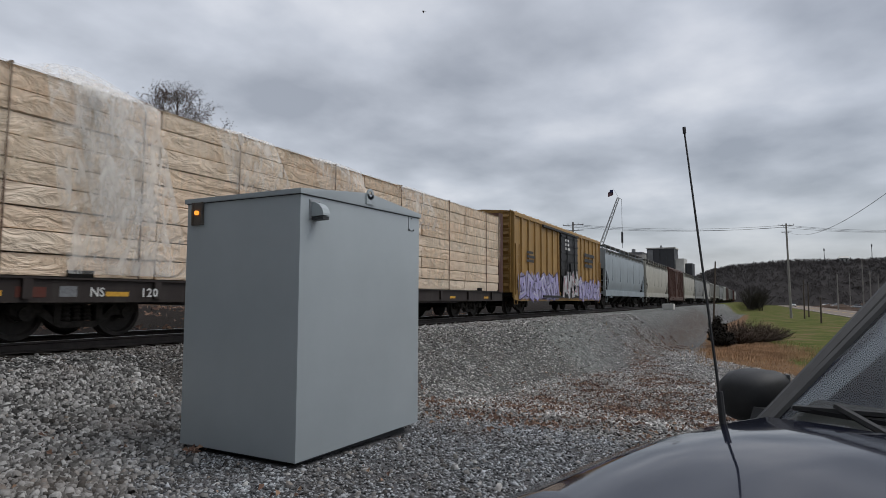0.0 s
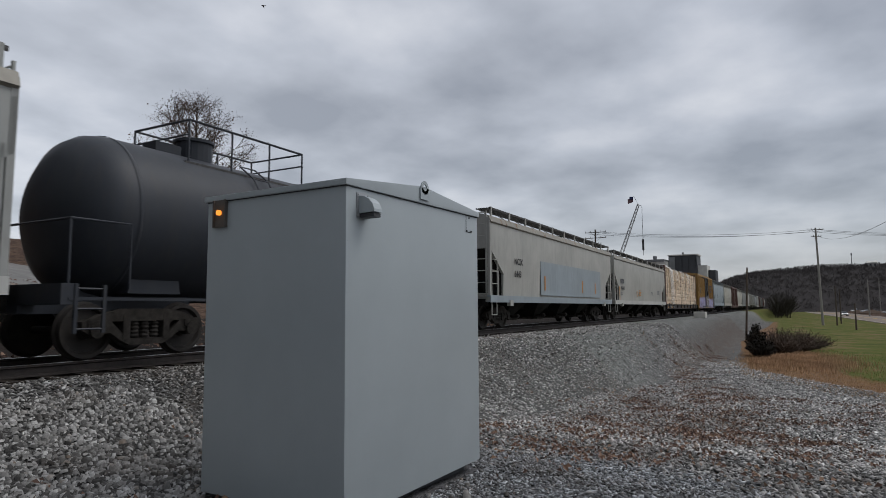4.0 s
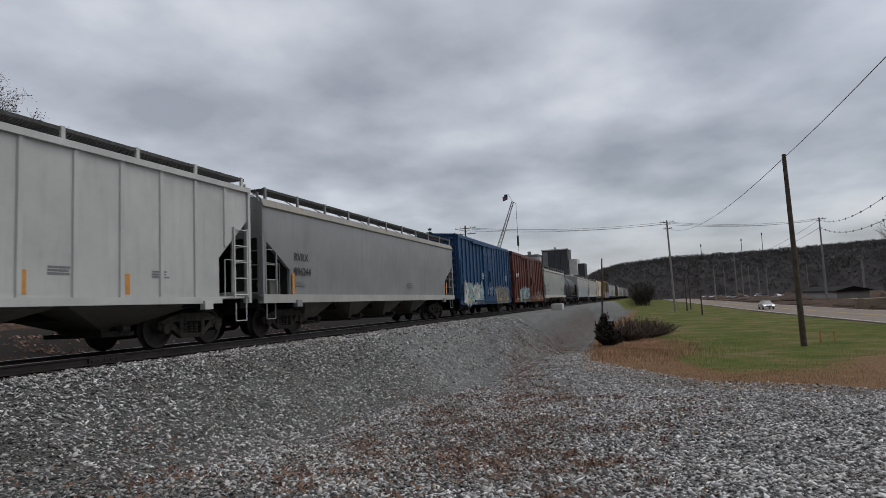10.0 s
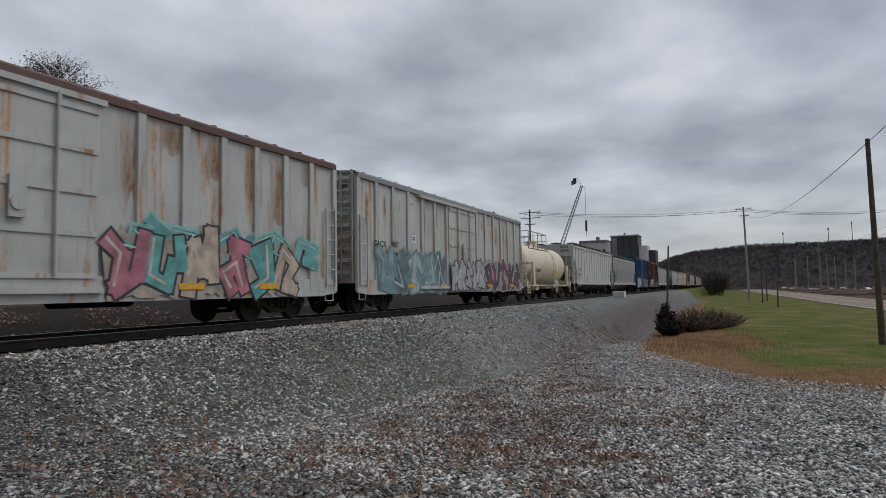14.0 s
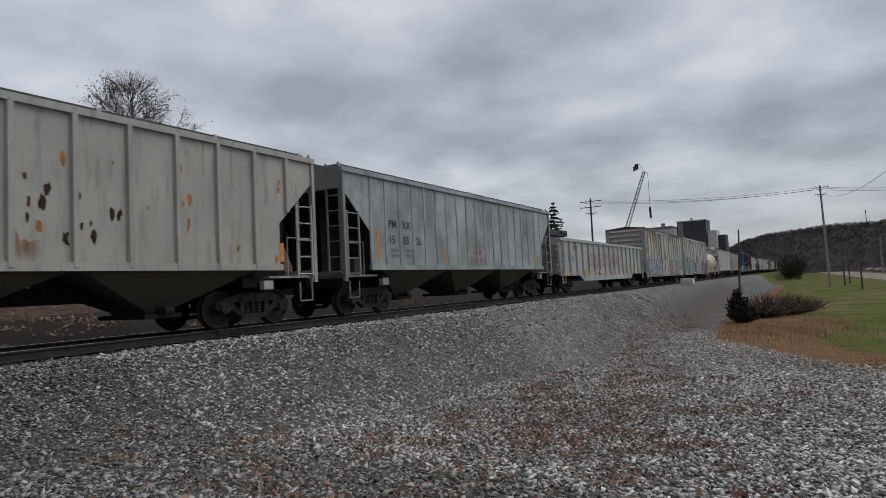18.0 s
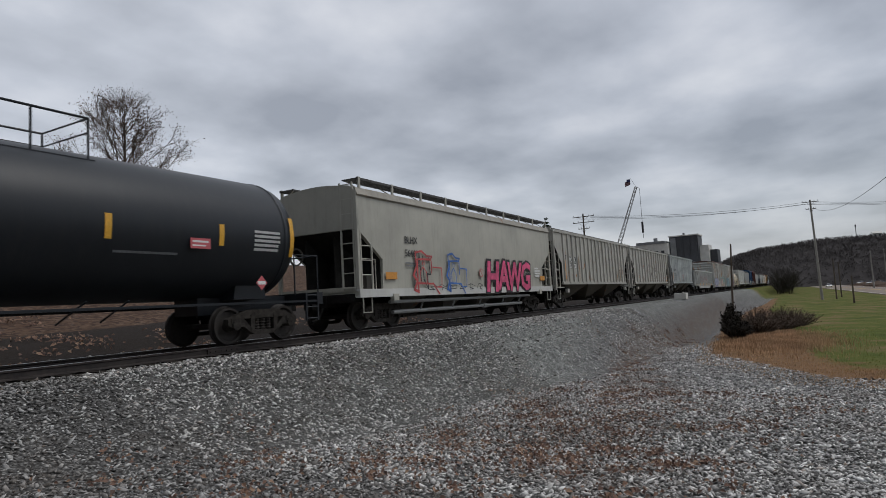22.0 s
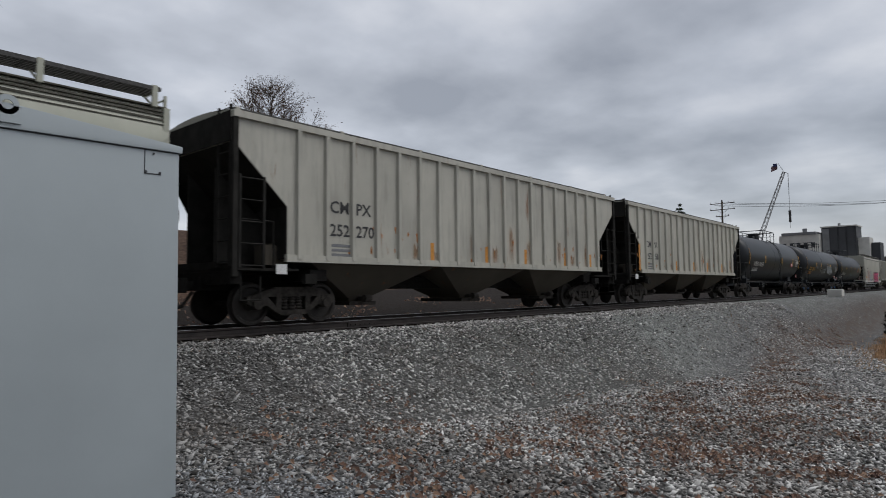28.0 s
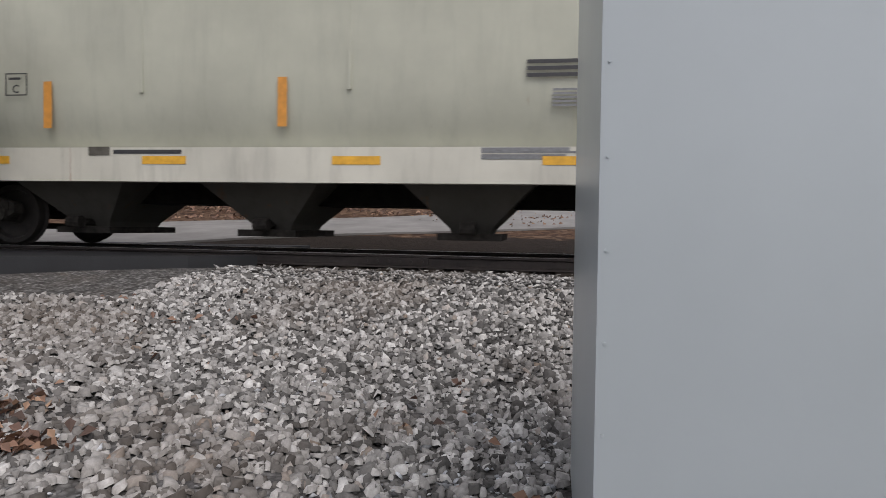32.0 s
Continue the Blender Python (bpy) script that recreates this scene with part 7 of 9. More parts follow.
# lamp in the side wall
glow, nt, nl, p = nodes_of("amber_lamp_glow")
p.inputs["Base Color"].default_value = (0.8, 0.30, 0.04, 1)
p.inputs["Emission Color"].default_value = (1.0, 0.32, 0.04, 1)
p.inputs["Emission Strength"].default_value = 1.3
M["bezel"] = plain("weathered_lamp_bezel", (0.11, 0.095, 0.08), 0.6, 0.0, 0.2, 9, 0.0)
hous = part("lamp_housing", MB().box(-0.02, 0.0, CD - 0.26, CD - 0.10, 2.30, 2.545).box(-0.035, -0.02, CD - 0.26, CD - 0.245, 2.30, 2.545).box(-0.035, -0.02, CD - 0.115, CD - 0.10, 2.30, 2.545), M["bezel"], cab, "dark bezel of the status lamp")
part("lamp_lens", MB().tube((-0.045, CD - 0.18, 2.43), (-0.012, CD - 0.18, 2.43), 0.024, 16), glow, hous, "lit amber lens")
for o in cab.children:
    if o.name.split(".")[0] in ("lifting_eye", "vent_hood", "vent_plate", "vent_mouth", "screw", "latch_seam", "latch_knob", "lamp_housing"):
        o.location.z += 0.018
base = MB().box(0.12, CW - 0.12, 0.12, CD - 0.12, -0.5, 0.0)
part("foundation", base, M["cab_dark"], cab)


# ---- poles, wires ----
M["pole_wood"] = plain("weathered_pole_wood", (0.105, 0.085, 0.068), 0.9, 0.0, 0.35, 3.0, 0.5)
M["pole_pale"] = plain("pale_grey_pole", (0.29, 0.275, 0.25), 0.85, 0.0, 0.2, 3.0, 0.2)
M["wire"] = plain("dark_cable", (0.03, 0.03, 0.032), 0.6, 0.0, 0.1, 3.0, 0.0)
M["insulator"] = plain("grey_insulator", (0.28, 0.28, 0.29), 0.35, 0.0, 0.2, 9.0, 0.0)


def utility_pole(label, base, top, arms=(), r=0.16, mat="pole_wood", arm_dir=(0, 1, 0)):
    b, t = Vector(base), Vector(top)
    b.z = ground_z(b.x, b.y) - 0.1
    p = thing("utility_pole", label, "pole", "poles along the road", m=Matrix.Translation(b))
    d = t - b
    m = MB()
    n = 10
    ax = Vector(arm_dir).normalized()
    side = ax.cross(Vector((0, 0, 1))).normalized()
    rings = []
    for k in range(5):
        c = d * (k / 4)
        rr = r * (1 - 0.35 * k / 4)
        rings.append([tuple(c + ax * rr * math.cos(a) + side * rr * math.sin(a)) for a in [2 * math.pi * i / n for i in range(n)]])
    part("pole_shaft", m.loft(rings), M[mat], p, smooth="auto")
    for drop, half in arms:
        c = d * (1 - drop / d.length)
        a0, a1 = c - ax * half + side * 0.12, c + ax * half + side * 0.12
        arm = part("crossarm", MB().tube(a0, a1, 0.075, 4), M["pole_wood"], p)
        for k in (-0.95, -0.5, 0.5, 0.95):
            q = c + ax * half * k + side * 0.12
            part("insulator", MB().tube(q, q + Vector((0, 0, 0.18)), 0.05, 8, 0.03).tube(q + Vector((0, 0, 0.18)), q + Vector((0, 0, 0.26)), 0.06, 8), M["insulator"], arm)
        part("arm_brace", MB().tube(c + ax * half * 0.5 + side * 0.1, c - Vector((0, 0, 0.7)), 0.025, 5).tube(c - ax * half * 0.5 + side * 0.1, c - Vector((0, 0, 0.7)), 0.025, 5), M["galv"], p)
    return p


def wire(a, b, sag, r=0.02, name="overhead_wire", label="dark overhead cable strung between poles", beads=0):
    a, b = Vector(a), Vector(b)
    n = 14
    pts = [a.lerp(b, k / n) - Vector((0, 0, sag * 4 * (k / n) * (1 - k / n))) for k in range(n + 1)]
    w = part(name, MB().path(pts, r, 4), M["wire"])
    tagged(w, label, "cable", "overhead wires")
    for k in range(beads):
        q = pts[0].lerp(pts[-1], (k + 0.5) / beads)
        q.z = float(np.interp((k + 0.5) / beads, [i / n for i in range(n + 1)], [p.z for p in pts]))
        part("spacer", MB().box(q.x - 0.05, q.x + 0.05, q.y - 0.05, q.y + 0.05, q.z - 0.16, q.z + 0.16), M["wire"], w)
    return w


utility_pole("bare leaning wooden pole standing in the grass", (39.7, -11.0, -2.0), (39.75, -10.9, 9.0), r=0.17)
utility_pole("grey wooden pole with a double crossarm beside the road", (126.5, -4.96, -2.6), (126.5, -4.68, 15.0), ((0.35, 1.25), (1.6, 0.8)), 0.22, "pole_pale")
utility_pole("tall grey pole across the road carrying spacer cable", (162, -37.73, -2.6), (162, -37.76, 16.5), ((0.3, 1.5),), 0.24, "pole_pale")
utility_pole("dark wooden pole with two crossarms behind the train", (104, 29.3, 0), (104, 29.2, 14.7), ((0.5, 1.9), (1.5, 1.9), (2.6, 1.0)), 0.2)
utility_pole("thin bare post beside the track", (65.6, 2.6, -1.8), (65.6, 2.2, 5.1), r=0.11)
for x, y, h in ((126.4, -7.1, 7.0), (137.1, -8.1, 6.5), (103.7, -8.7, 3.9)):
    utility_pole("short brown post in the grass strip", (x, y, -2.4), (x, y, h - 2.6), r=0.13)
for x, y, zt in ((250, -27.6, 14.0), (250, -29.7, 10.0), (250, -32.0, 8.8), (250, -35.1, 8.6), (252, -38, 7.9), (330, -30, 12.0), (300, -60, 10.0), (280, -75, 10.0), (235, -64, 9.5), (215, -18, 8.0)):
    utility_pole("distant pale pole along the road", (x, y, -3), (x, y, zt), ((0.4, 1.1),) if zt > 9 else (), 0.2, "pole_pale")
for dy, dz in ((-1.2, -0.25), (0.0, 0.1), (1.2, -0.25)):
    wire((104, 29.2 + dy, 14.2 + dz), (126.5, -4.68 + dy * 0.8, 14.6 + dz), 0.8, 0.028)
    wire((126.5, -4.68 + dy * 0.8, 14.6 + dz), (162, -37.76 + dy, 16.2 + dz), 0.9, 0.028)
wire((39.75, -10.9, 8.8), (8.0, -11.7, 9.2), 0.25, 0.016)
wire((39.75, -10.9, 8.8), (126.5, -5.4, 13.2), 1.6, 0.02)
wire((162, -37.76, 15.9), (60, -24.6, 10.9), 2.0, 0.03, beads=12)
wire((162, -37.76, 14.2), (60, -24.4, 8.2), 2.0, 0.03, beads=12)
for z in (15.9, 14.2):
    wire((162, -37.76, z), (330, -30, z - 3.5), 2.0, 0.035)
wire((60, -24.6, 10.9), (18, -19.2, 12.2), 0.3, 0.03, beads=4)
wire((60, -24.4, 8.2), (18, -19.0, 9.2), 0.3, 0.03, beads=4)

# ---- road to the east with its lines ----
def road_y(x):
    return -21.3 + 0.074 * (x - 53) - 5.6


rx = list(range(-60, 60, 6)) + list(range(60, 900, 20))
rl = [(x, road_y(x)) for x in rx]
RZ_LIFT = 0.10
strip_mesh(rl, 5.5, RZ_LIFT, "road", M["road"], label="worn grey two-way highway with painted lines", category="road", thick=0.3)
for off, mt, nm in ((5.1, "line_white", "edge_line"), (-5.1, "line_white", "edge_line"), (0.12, "line_yellow", "centre_line"), (-0.12, "line_yellow", "centre_line")):
    o = strip_mesh([(x, y + off) for x, y in rl], 0.07, RZ_LIFT + 0.012, nm, M[mt], label="painted road line", category="road marking", thick=0.004)

# ---- vehicles on the road ----
M["car_white"] = plain("silver_white_car_paint", (0.55, 0.55, 0.56), 0.3, 0.1, 0.04, 2.0, 0.0)
M["car_red"] = plain("dull_red_car_paint", (0.25, 0.04, 0.04), 0.3, 0.1, 0.04, 2.0, 0.0)
M["glass_dark"] = plain("dark_tinted_glass", (0.03, 0.035, 0.04), 0.08, 0.0, 0.1, 2.0, 0.0)
M["rubber"] = plain("black_rubber", (0.025, 0.025, 0.026), 0.8, 0.0, 0.2, 9.0, 0.1)
M["chrome"] = plain("bright_alloy", (0.55, 0.55, 0.56), 0.25, 0.9, 0.1, 9.0, 0.0)
lamp_w, nt, nl, p = nodes_of("head_lamp_glow")
p.inputs["Base Color"].default_value = (0.9, 0.9, 0.9, 1)
p.inputs["Emission Color"].default_value = (1.0, 0.96, 0.9, 1)
p.inputs["Emission Strength"].default_value = 2.0


def sedan(label, body, m, lit=False):
    c = thing("sedan_car", label, "car", "cars on the road", m=m)
    low = [(2.25, 0.35), (2.3, 0.62), (2.0, 0.80), (1.0, 0.93), (-1.6, 0.98), (-2.2, 0.95), (-2.3, 0.6), (-2.25, 0.32)]
    b = MB().prism(low, "y", -0.88, 0.88)
    part("body", b, body, c, bevel=0.05)
    g = MB()
    r0 = [(1.05, -0.80, 0.92), (1.05, 0.80, 0.92), (-1.75, 0.80, 0.96), (-1.75, -0.80, 0.96)]
    r1 = [(0.30, -0.62, 1.40), (0.30, 0.62, 1.40), (-1.05, 0.62, 1.42), (-1.05, -0.62, 1.42)]
    part("greenhouse", g.loft([r0, r1]), M["glass_dark"], c)
    part("roof", MB().box(-1.02, 0.28, -0.6, 0.6, 1.40, 1.45), body, c, bevel=0.02)
    for x in (1.4, -1.4):
        for y in (-0.80, 0.80):
            w = part("wheel", MB().tube((x, y - 0.1, 0.32), (x, y + 0.1, 0.32), 0.32, 18), M["rubber"], c)
            part("rim", MB().tube((x, y * 1.13 - 0.01, 0.32), (x, y * 1.13 + 0.01, 0.32), 0.2, 12), M["chrome"], w)
    for y in (-0.65, 0.65):
        part("headlight", MB().box(2.22, 2.30, y - 0.16, y + 0.16, 0.60, 0.74), lamp_w if lit else M["chrome"], c)
        part("tail_light", MB().box(-2.32, -2.24, y - 0.14, y + 0.14, 0.66, 0.82), M["red_ink"], c)
    part("grille", MB().box(2.27, 2.315, -0.42, 0.42, 0.46, 0.6), M["black"], c)
    return c


def road_pose(x, off=2.6):
    return pose(x, road_y(x) + off, ground_z(x, road_y(x) + off) + RZ_LIFT + 0.012, 0, 0, 184.2)


DRIVERS_CAR = sedan("silver-white sedan with lit headlamps on the road", M["car_white"], road_pose(288), True)
SECOND_CAR = sedan("pale sedan with lit headlamps on the road", M["car_white"], road_pose(600), True)
rnd = random.Random(8)
for i in range(14):
    x = rnd.uniform(190, 330)
    y = road_y(x) - rnd.uniform(12, 45)
    sedan(rnd.choice(["white", "white", "pale grey"]) + " sedan parked beyond the road" if i % 3 else "dull red sedan parked beyond the road", M["car_red"] if i % 3 == 0 else M["car_white"], pose(x, y, ground_z(x, y), 0, 0, rnd.uniform(0, 180)))

# ---- debris and stacked timber past the road ----
M["timber"] = plain("sawn_timber", (0.28, 0.22, 0.16), 0.8, 0.0, 0.25, 3.0, 0.3)
M["soil"] = plain("turned_red_brown_soil", (0.075, 0.052, 0.038), 0.95, 0.0, 0.35, 1.5, 0.6)
M["mill_dark"] = plain("dark_panel_cladding", (0.045, 0.047, 0.052), 0.6, 0.0, 0.2, 0.5, 0.0)
M["mill_pale"] = plain("pale_concrete_silo", (0.60, 0.59, 0.55), 0.85, 0.0, 0.12, 0.4, 0.1)
M["mill_grey"] = plain("grey_cladding", (0.20, 0.205, 0.21), 0.7, 0.0, 0.15, 0.4, 0.0)
M["rubble"] = plain("grey_broken_rubble", (0.22, 0.215, 0.205), 0.95, 0.0, 0.5, 2.5, 0.8)
M["concrete"] = plain("pale_concrete", (0.36, 0.35, 0.33), 0.85, 0.0, 0.15, 2.0, 0.2)


def timber_stack(x, y, ln, turn, h):
    t = thing("timber_stack", "stack of pale sawn beams on bare soil", "timber stack", "stacks past the road", m=pose(x, y, ground_z(x, y), 0, 0, turn))
    for k in range(int(h / 0.3)):
        for j in range(4):
            part("beam", MB().box(-ln / 2, ln / 2, -0.8 + j * 0.4, -0.45 + j * 0.4, k * 0.3, k * 0.3 + 0.27), M["timber"], t)
    return t


for x, y, ln, tu, h in ((111.5, -35.2, 15, -42, 1.5), (150, -41, 9, 10, 0.6), (104, -36.5, 8, -4, 0.9), (88, -37, 7, 8, 0.6), (130, -40, 8, 15, 0.9), (120, -36, 6, 3, 0.6)):
    timber_stack(x, y, ln, tu, h)


def soil_mound(x, y, r, h, seed, mat="soil", label="low mound of turned brown soil and rubble"):
    rd = random.Random(seed)
    n, rings = 14, []
    for k in range(5):
        f = k / 4
        rings.append([(r * (1 - f) * (1 + rd.uniform(-0.2, 0.2)) * math.cos(2 * math.pi * i / n) * 1.7, r * (1 - f) * (1 + rd.uniform(-0.2, 0.2)) * math.sin(2 * math.pi * i / n), h * f ** 0.8 * (1 + rd.uniform(-0.1, 0.1)) - 0.1) for i in range(n)])
    o = part("soil_mound", MB().loft(rings), M[mat], smooth=True)
    o.matrix_basis = pose(x, y, ground_z(x, y))
    tagged(o, label, "soil mound", "mounds past the road")


for i in range(26):
    x = rnd.uniform(85, 330)
    soil_mound(x, road_y(x) - rnd.uniform(10, 32), rnd.uniform(2.0, 6.0), rnd.uniform(0.6, 2.2), i)
for k, (x, y, r_) in enumerate(((88, -34.5, 2.4), (82, -34.0, 3.0), (77, -33.2, 2.2), (71, -33.0, 2.6))):
    soil_mound(x, y, r_, 0.9, 60 + k, "rubble", "low heap of grey broken rubble beside the road")
shed = thing("long_shed", "long low dark-roofed shed past the road", "shed", m=pose(205, -48, ground_z(205, -48), 0, 0, 8))
part("wall", MB().box(-14, 14, -4, 4, -0.3, 1.9), M["concrete"], shed)
part("roof", MB().prism([(-4.6, 1.8), (4.6, 1.8), (4.6, 2.0), (0, 3.2), (-4.6, 2.0)], "x", -14.6, 14.6), M["steel_dark"], shed)

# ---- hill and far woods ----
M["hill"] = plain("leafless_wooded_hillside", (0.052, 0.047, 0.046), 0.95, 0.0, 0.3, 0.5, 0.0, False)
# crowns paler than nearer woods; distance haze is put into the colour
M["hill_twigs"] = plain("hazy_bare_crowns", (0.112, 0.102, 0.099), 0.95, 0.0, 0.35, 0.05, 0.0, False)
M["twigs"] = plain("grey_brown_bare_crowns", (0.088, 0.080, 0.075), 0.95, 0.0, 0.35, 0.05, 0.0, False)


def ridge(y):
    return float(np.interp(y, [-700, -330, -230, -139, -107, -70, -36, -8, 9, 22, 28, 36, 46, 60, 80], [31, 29, 27.5, 25.6, 24.5, 23, 22.6, 22.8, 21.3, 20.2, 19, 17, 12, 5, -2]))


HILL_Z = []
hb = MB()
hy = list(range(-900, 100, 12))
hx = [330, 345, 360, 380, 400, 430, 480]
for y in hy:
    for k, x in enumerate(hx):
        f = (0, 0.35, 0.6, 0.85, 1.0, 1.06, 1.1)[k]
        bend = max(0.0, (-120 - y)) * 0.55
        hb.v.append((x - bend, y, -4 + (ridge(y) + 4) * f * 0.93))
nh = len(hx)
hb.f = [(j * nh + i, j * nh + i + 1, (j + 1) * nh + i + 1, (j + 1) * nh + i) for j in range(len(hy) - 1) for i in range(nh - 1)]
tagged(part("backdrop_hill", hb, M["hill"], smooth=True), "distant wooded winter ridge", "hill", kind="structure")


def spiky_crowns(name, spots, mat, label, seed, h0, h1, twigs=16, thick=(0.012, 0.04), wide=(0.34, 0.52)):
    """Bare far trees: upright fans of thin twigs."""
    rd = random.Random(seed)
    vs, fs = [], []
    for x, y, z in spots:
        h = rd.uniform(h0, h1)
        w = h * rd.uniform(*wide)
        for k in range(twigs):
            a = rd.uniform(0, 2 * math.pi)
            f = rd.random() ** 0.6
            ln = f * w
            z0 = z + h * rd.uniform(0.15, 0.5)
            tip = (x + ln * math.cos(a), y + ln * math.sin(a), z + h * (0.42 + 0.58 * math.sqrt(1 - f * f) * rd.uniform(0.75, 1.0)))
            d = rd.uniform(*thick) * h
            n = len(vs)
            px, py = -math.sin(a) * d, math.cos(a) * d
            mid = (x + (tip[0] - x) * 0.8, y + (tip[1] - y) * 0.8, z0 + (tip[2] - z0) * 0.82)
            vs += [(x, y, z0), (mid[0] + px, mid[1] + py, mid[2]), tip, (mid[0] - px, mid[1] - py, mid[2])]
            fs.append((n, n + 1, n + 2, n + 3))
        n = len(vs)
        t = 0.011 * h
        vs += [(x - t, y - t, z - 1), (x + t, y + t, z - 1), (x + t * 0.4, y + t * 0.4, z + h * 0.8), (x - t * 0.4, y - t * 0.4, z + h * 0.8)]
        fs.append((n, n + 1, n + 2, n + 3))
    me = bpy.data.meshes.new(name)
    me.from_pydata(vs, [], fs)
    me.materials.append(mat)
    return tagged(new(name, me), label, "woods", kind="stuff")


rd = random.Random(21)
spots = []
for i in range(17000):
    y = rd.uniform(-420, 66)
    f = rd.random() ** 0.7
    bend = max(0.0, (-120 - y)) * 0.55
    x = 330 + 75 * f - bend
    z = -4 + (ridge(y) + 4) * float(np.interp(330 + 75 * f, hx, (0, 0.35, 0.6, 0.85, 1.0, 1.06, 1.1))) * 0.93
    spots.append((x, y, z - 1.5))
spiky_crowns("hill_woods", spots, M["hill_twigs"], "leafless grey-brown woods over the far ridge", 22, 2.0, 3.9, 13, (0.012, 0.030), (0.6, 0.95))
def unit_tree(rd, depth, spread):
    """Limbs of a leafless tree one metre high: both ends and both radii of each."""
    segs = [((0, 0, -0.06), (0, 0, 0.30), 0.013, 0.010)]

    def grow(p, d, ln, r, lvl):
        q = p + d * ln
        segs.append((tuple(p), tuple(q), r, r * 0.7))
        if lvl < depth:
            for _ in range(3):
                nd = (d * 0.9 + Vector((rd.uniform(-1, 1), rd.uniform(-1, 1), rd.uniform(-0.4, 0.9))) * spread).normalized()
                grow(p.lerp(q, rd.uniform(0.45, 1.0)), nd, ln * rd.uniform(0.58, 0.84), max(r * 0.58, 0.0016), lvl + 1)
    for _ in range(rd.choice((3, 4, 4))):
        d = Vector((rd.uniform(-1, 1) * spread, rd.uniform(-1, 1) * spread, 1)).normalized()
        grow(Vector((0, 0, rd.uniform(0.2, 0.3))), d, rd.uniform(0.18, 0.25), 0.008, 0)
    return segs


def bare_woods(name, spots, mat, label, seed, h0, h1, depth, spread=0.6, kinds=6):
    """Leafless trees in one mesh: a few grown forms, turned and scaled."""
    rd = random.Random(seed)
    forms = []
    for _ in range(kinds):
        vs = []
        for p, q, r0, r1 in unit_tree(rd, depth, spread):
            p, q = Vector(p), Vector(q)
            a = (q - p).orthogonal().normalized()
            b = (q - p).normalized().cross(a)
            for c, r in ((p, r0), (q, r1)):
                vs += [tuple(c + (a * math.cos(2.0944 * k) + b * math.sin(2.0944 * k)) * r) for k in range(3)]
        forms.append(np.array(vs))
    all_v, count = [], 0
    for x, y, z in spots:
        v = forms[rd.randrange(kinds)]
        a, h = rd.uniform(0, 2 * math.pi), rd.uniform(h0, h1)
        w = h * rd.uniform(0.75, 1.1)
        all_v.append(np.stack([x + w * (v[:, 0] * math.cos(a) - v[:, 1] * math.sin(a)), y + w * (v[:, 0] * math.sin(a) + v[:, 1] * math.cos(a)), z + h * v[:, 2]], -1))
        count += len(v) // 6
    co = np.concatenate(all_v)
    quad = np.array([(0, 1, 4, 3), (1, 2, 5, 4), (2, 0, 3, 5)])
    f = (quad[None] + 6 * np.arange(count)[:, None, None]).reshape(-1, 4)
    me = bpy.data.meshes.new(name)
    me.vertices.add(len(co))
    me.vertices.foreach_set("co", co.reshape(-1))
    me.loops.add(f.size)
    me.loops.foreach_set("vertex_index", f.reshape(-1))
    me.polygons.add(len(f))
    me.polygons.foreach_set("loop_start", np.arange(len(f)) * 4)
    me.polygons.foreach_set("loop_total", np.full(len(f), 4))
    me.update()
    me.materials.append(mat)
    return tagged(new(name, me), label, "woods", kind="stuff")


spots = [(x, -4 - x * rd.uniform(0.30, 0.50), -2.8) for x in [rd.uniform(105, 170) for _ in range(110)]]
bare_woods("roadside_woods", spots, M["twigs"], "tall leafless trees behind the cleared roadside", 23, 11, 16.5, 4)
spots = [(x, -8 - x * rd.uniform(0.28, 0.55), -2.8) for x in [rd.uniform(130, 250) for _ in range(520)]]
bare_woods("roadside_back_woods", spots, M["twigs"], "dense leafless woods behind the cleared roadside", 26, 11, 16.5, 3)
spots = [(x, -6 - x * rd.uniform(0.27, 0.55), -2.9) for x in [rd.uniform(115, 250) for _ in range(520)]]
spiky_crowns("roadside_brush", spots, M["twigs"], "dark leafless brush under the roadside trees", 29, 3, 7, 30, (0.006, 0.016))
spots = [(rd.uniform(300, 420), rd.uniform(24, 60), -3) for _ in range(130)]
spiky_crowns("trackside_woods", spots, M["twigs"], "dense dark trees where the track meets the ridge", 24, 8, 15, 44, (0.008, 0.025))
spots = [(x, 0.0385 * (x - 70) - 3.4 + 5.0 * rd.random() * x / 240, ground_z(x, 4) - 0.6) for x in [rd.uniform(190, 300) for _ in range(120)]]
spiky_crowns("verge_woods", spots, M["twigs"], "dark brushy trees beside the far track", 27, 3.5, 9.0, 70, (0.004, 0.013))
# the first 330 trees, mostly out of view, are added to block western light
spots = [(rd.uniform(-120, -26), rd.uniform(-70, 60), 0.3) for _ in range(330)] + [(x, y, ground_z(x, y) - 0.3) for x, y in [(rd.uniform(-48, -3), rd.uniform(36, 75)) for _ in range(420)]]
spiky_crowns("bank_woods", spots, M["twigs"], "leafless woods on the bank behind the crossing, with unseen trees added westward", 25, 11, 19, 44, (0.003, 0.007))

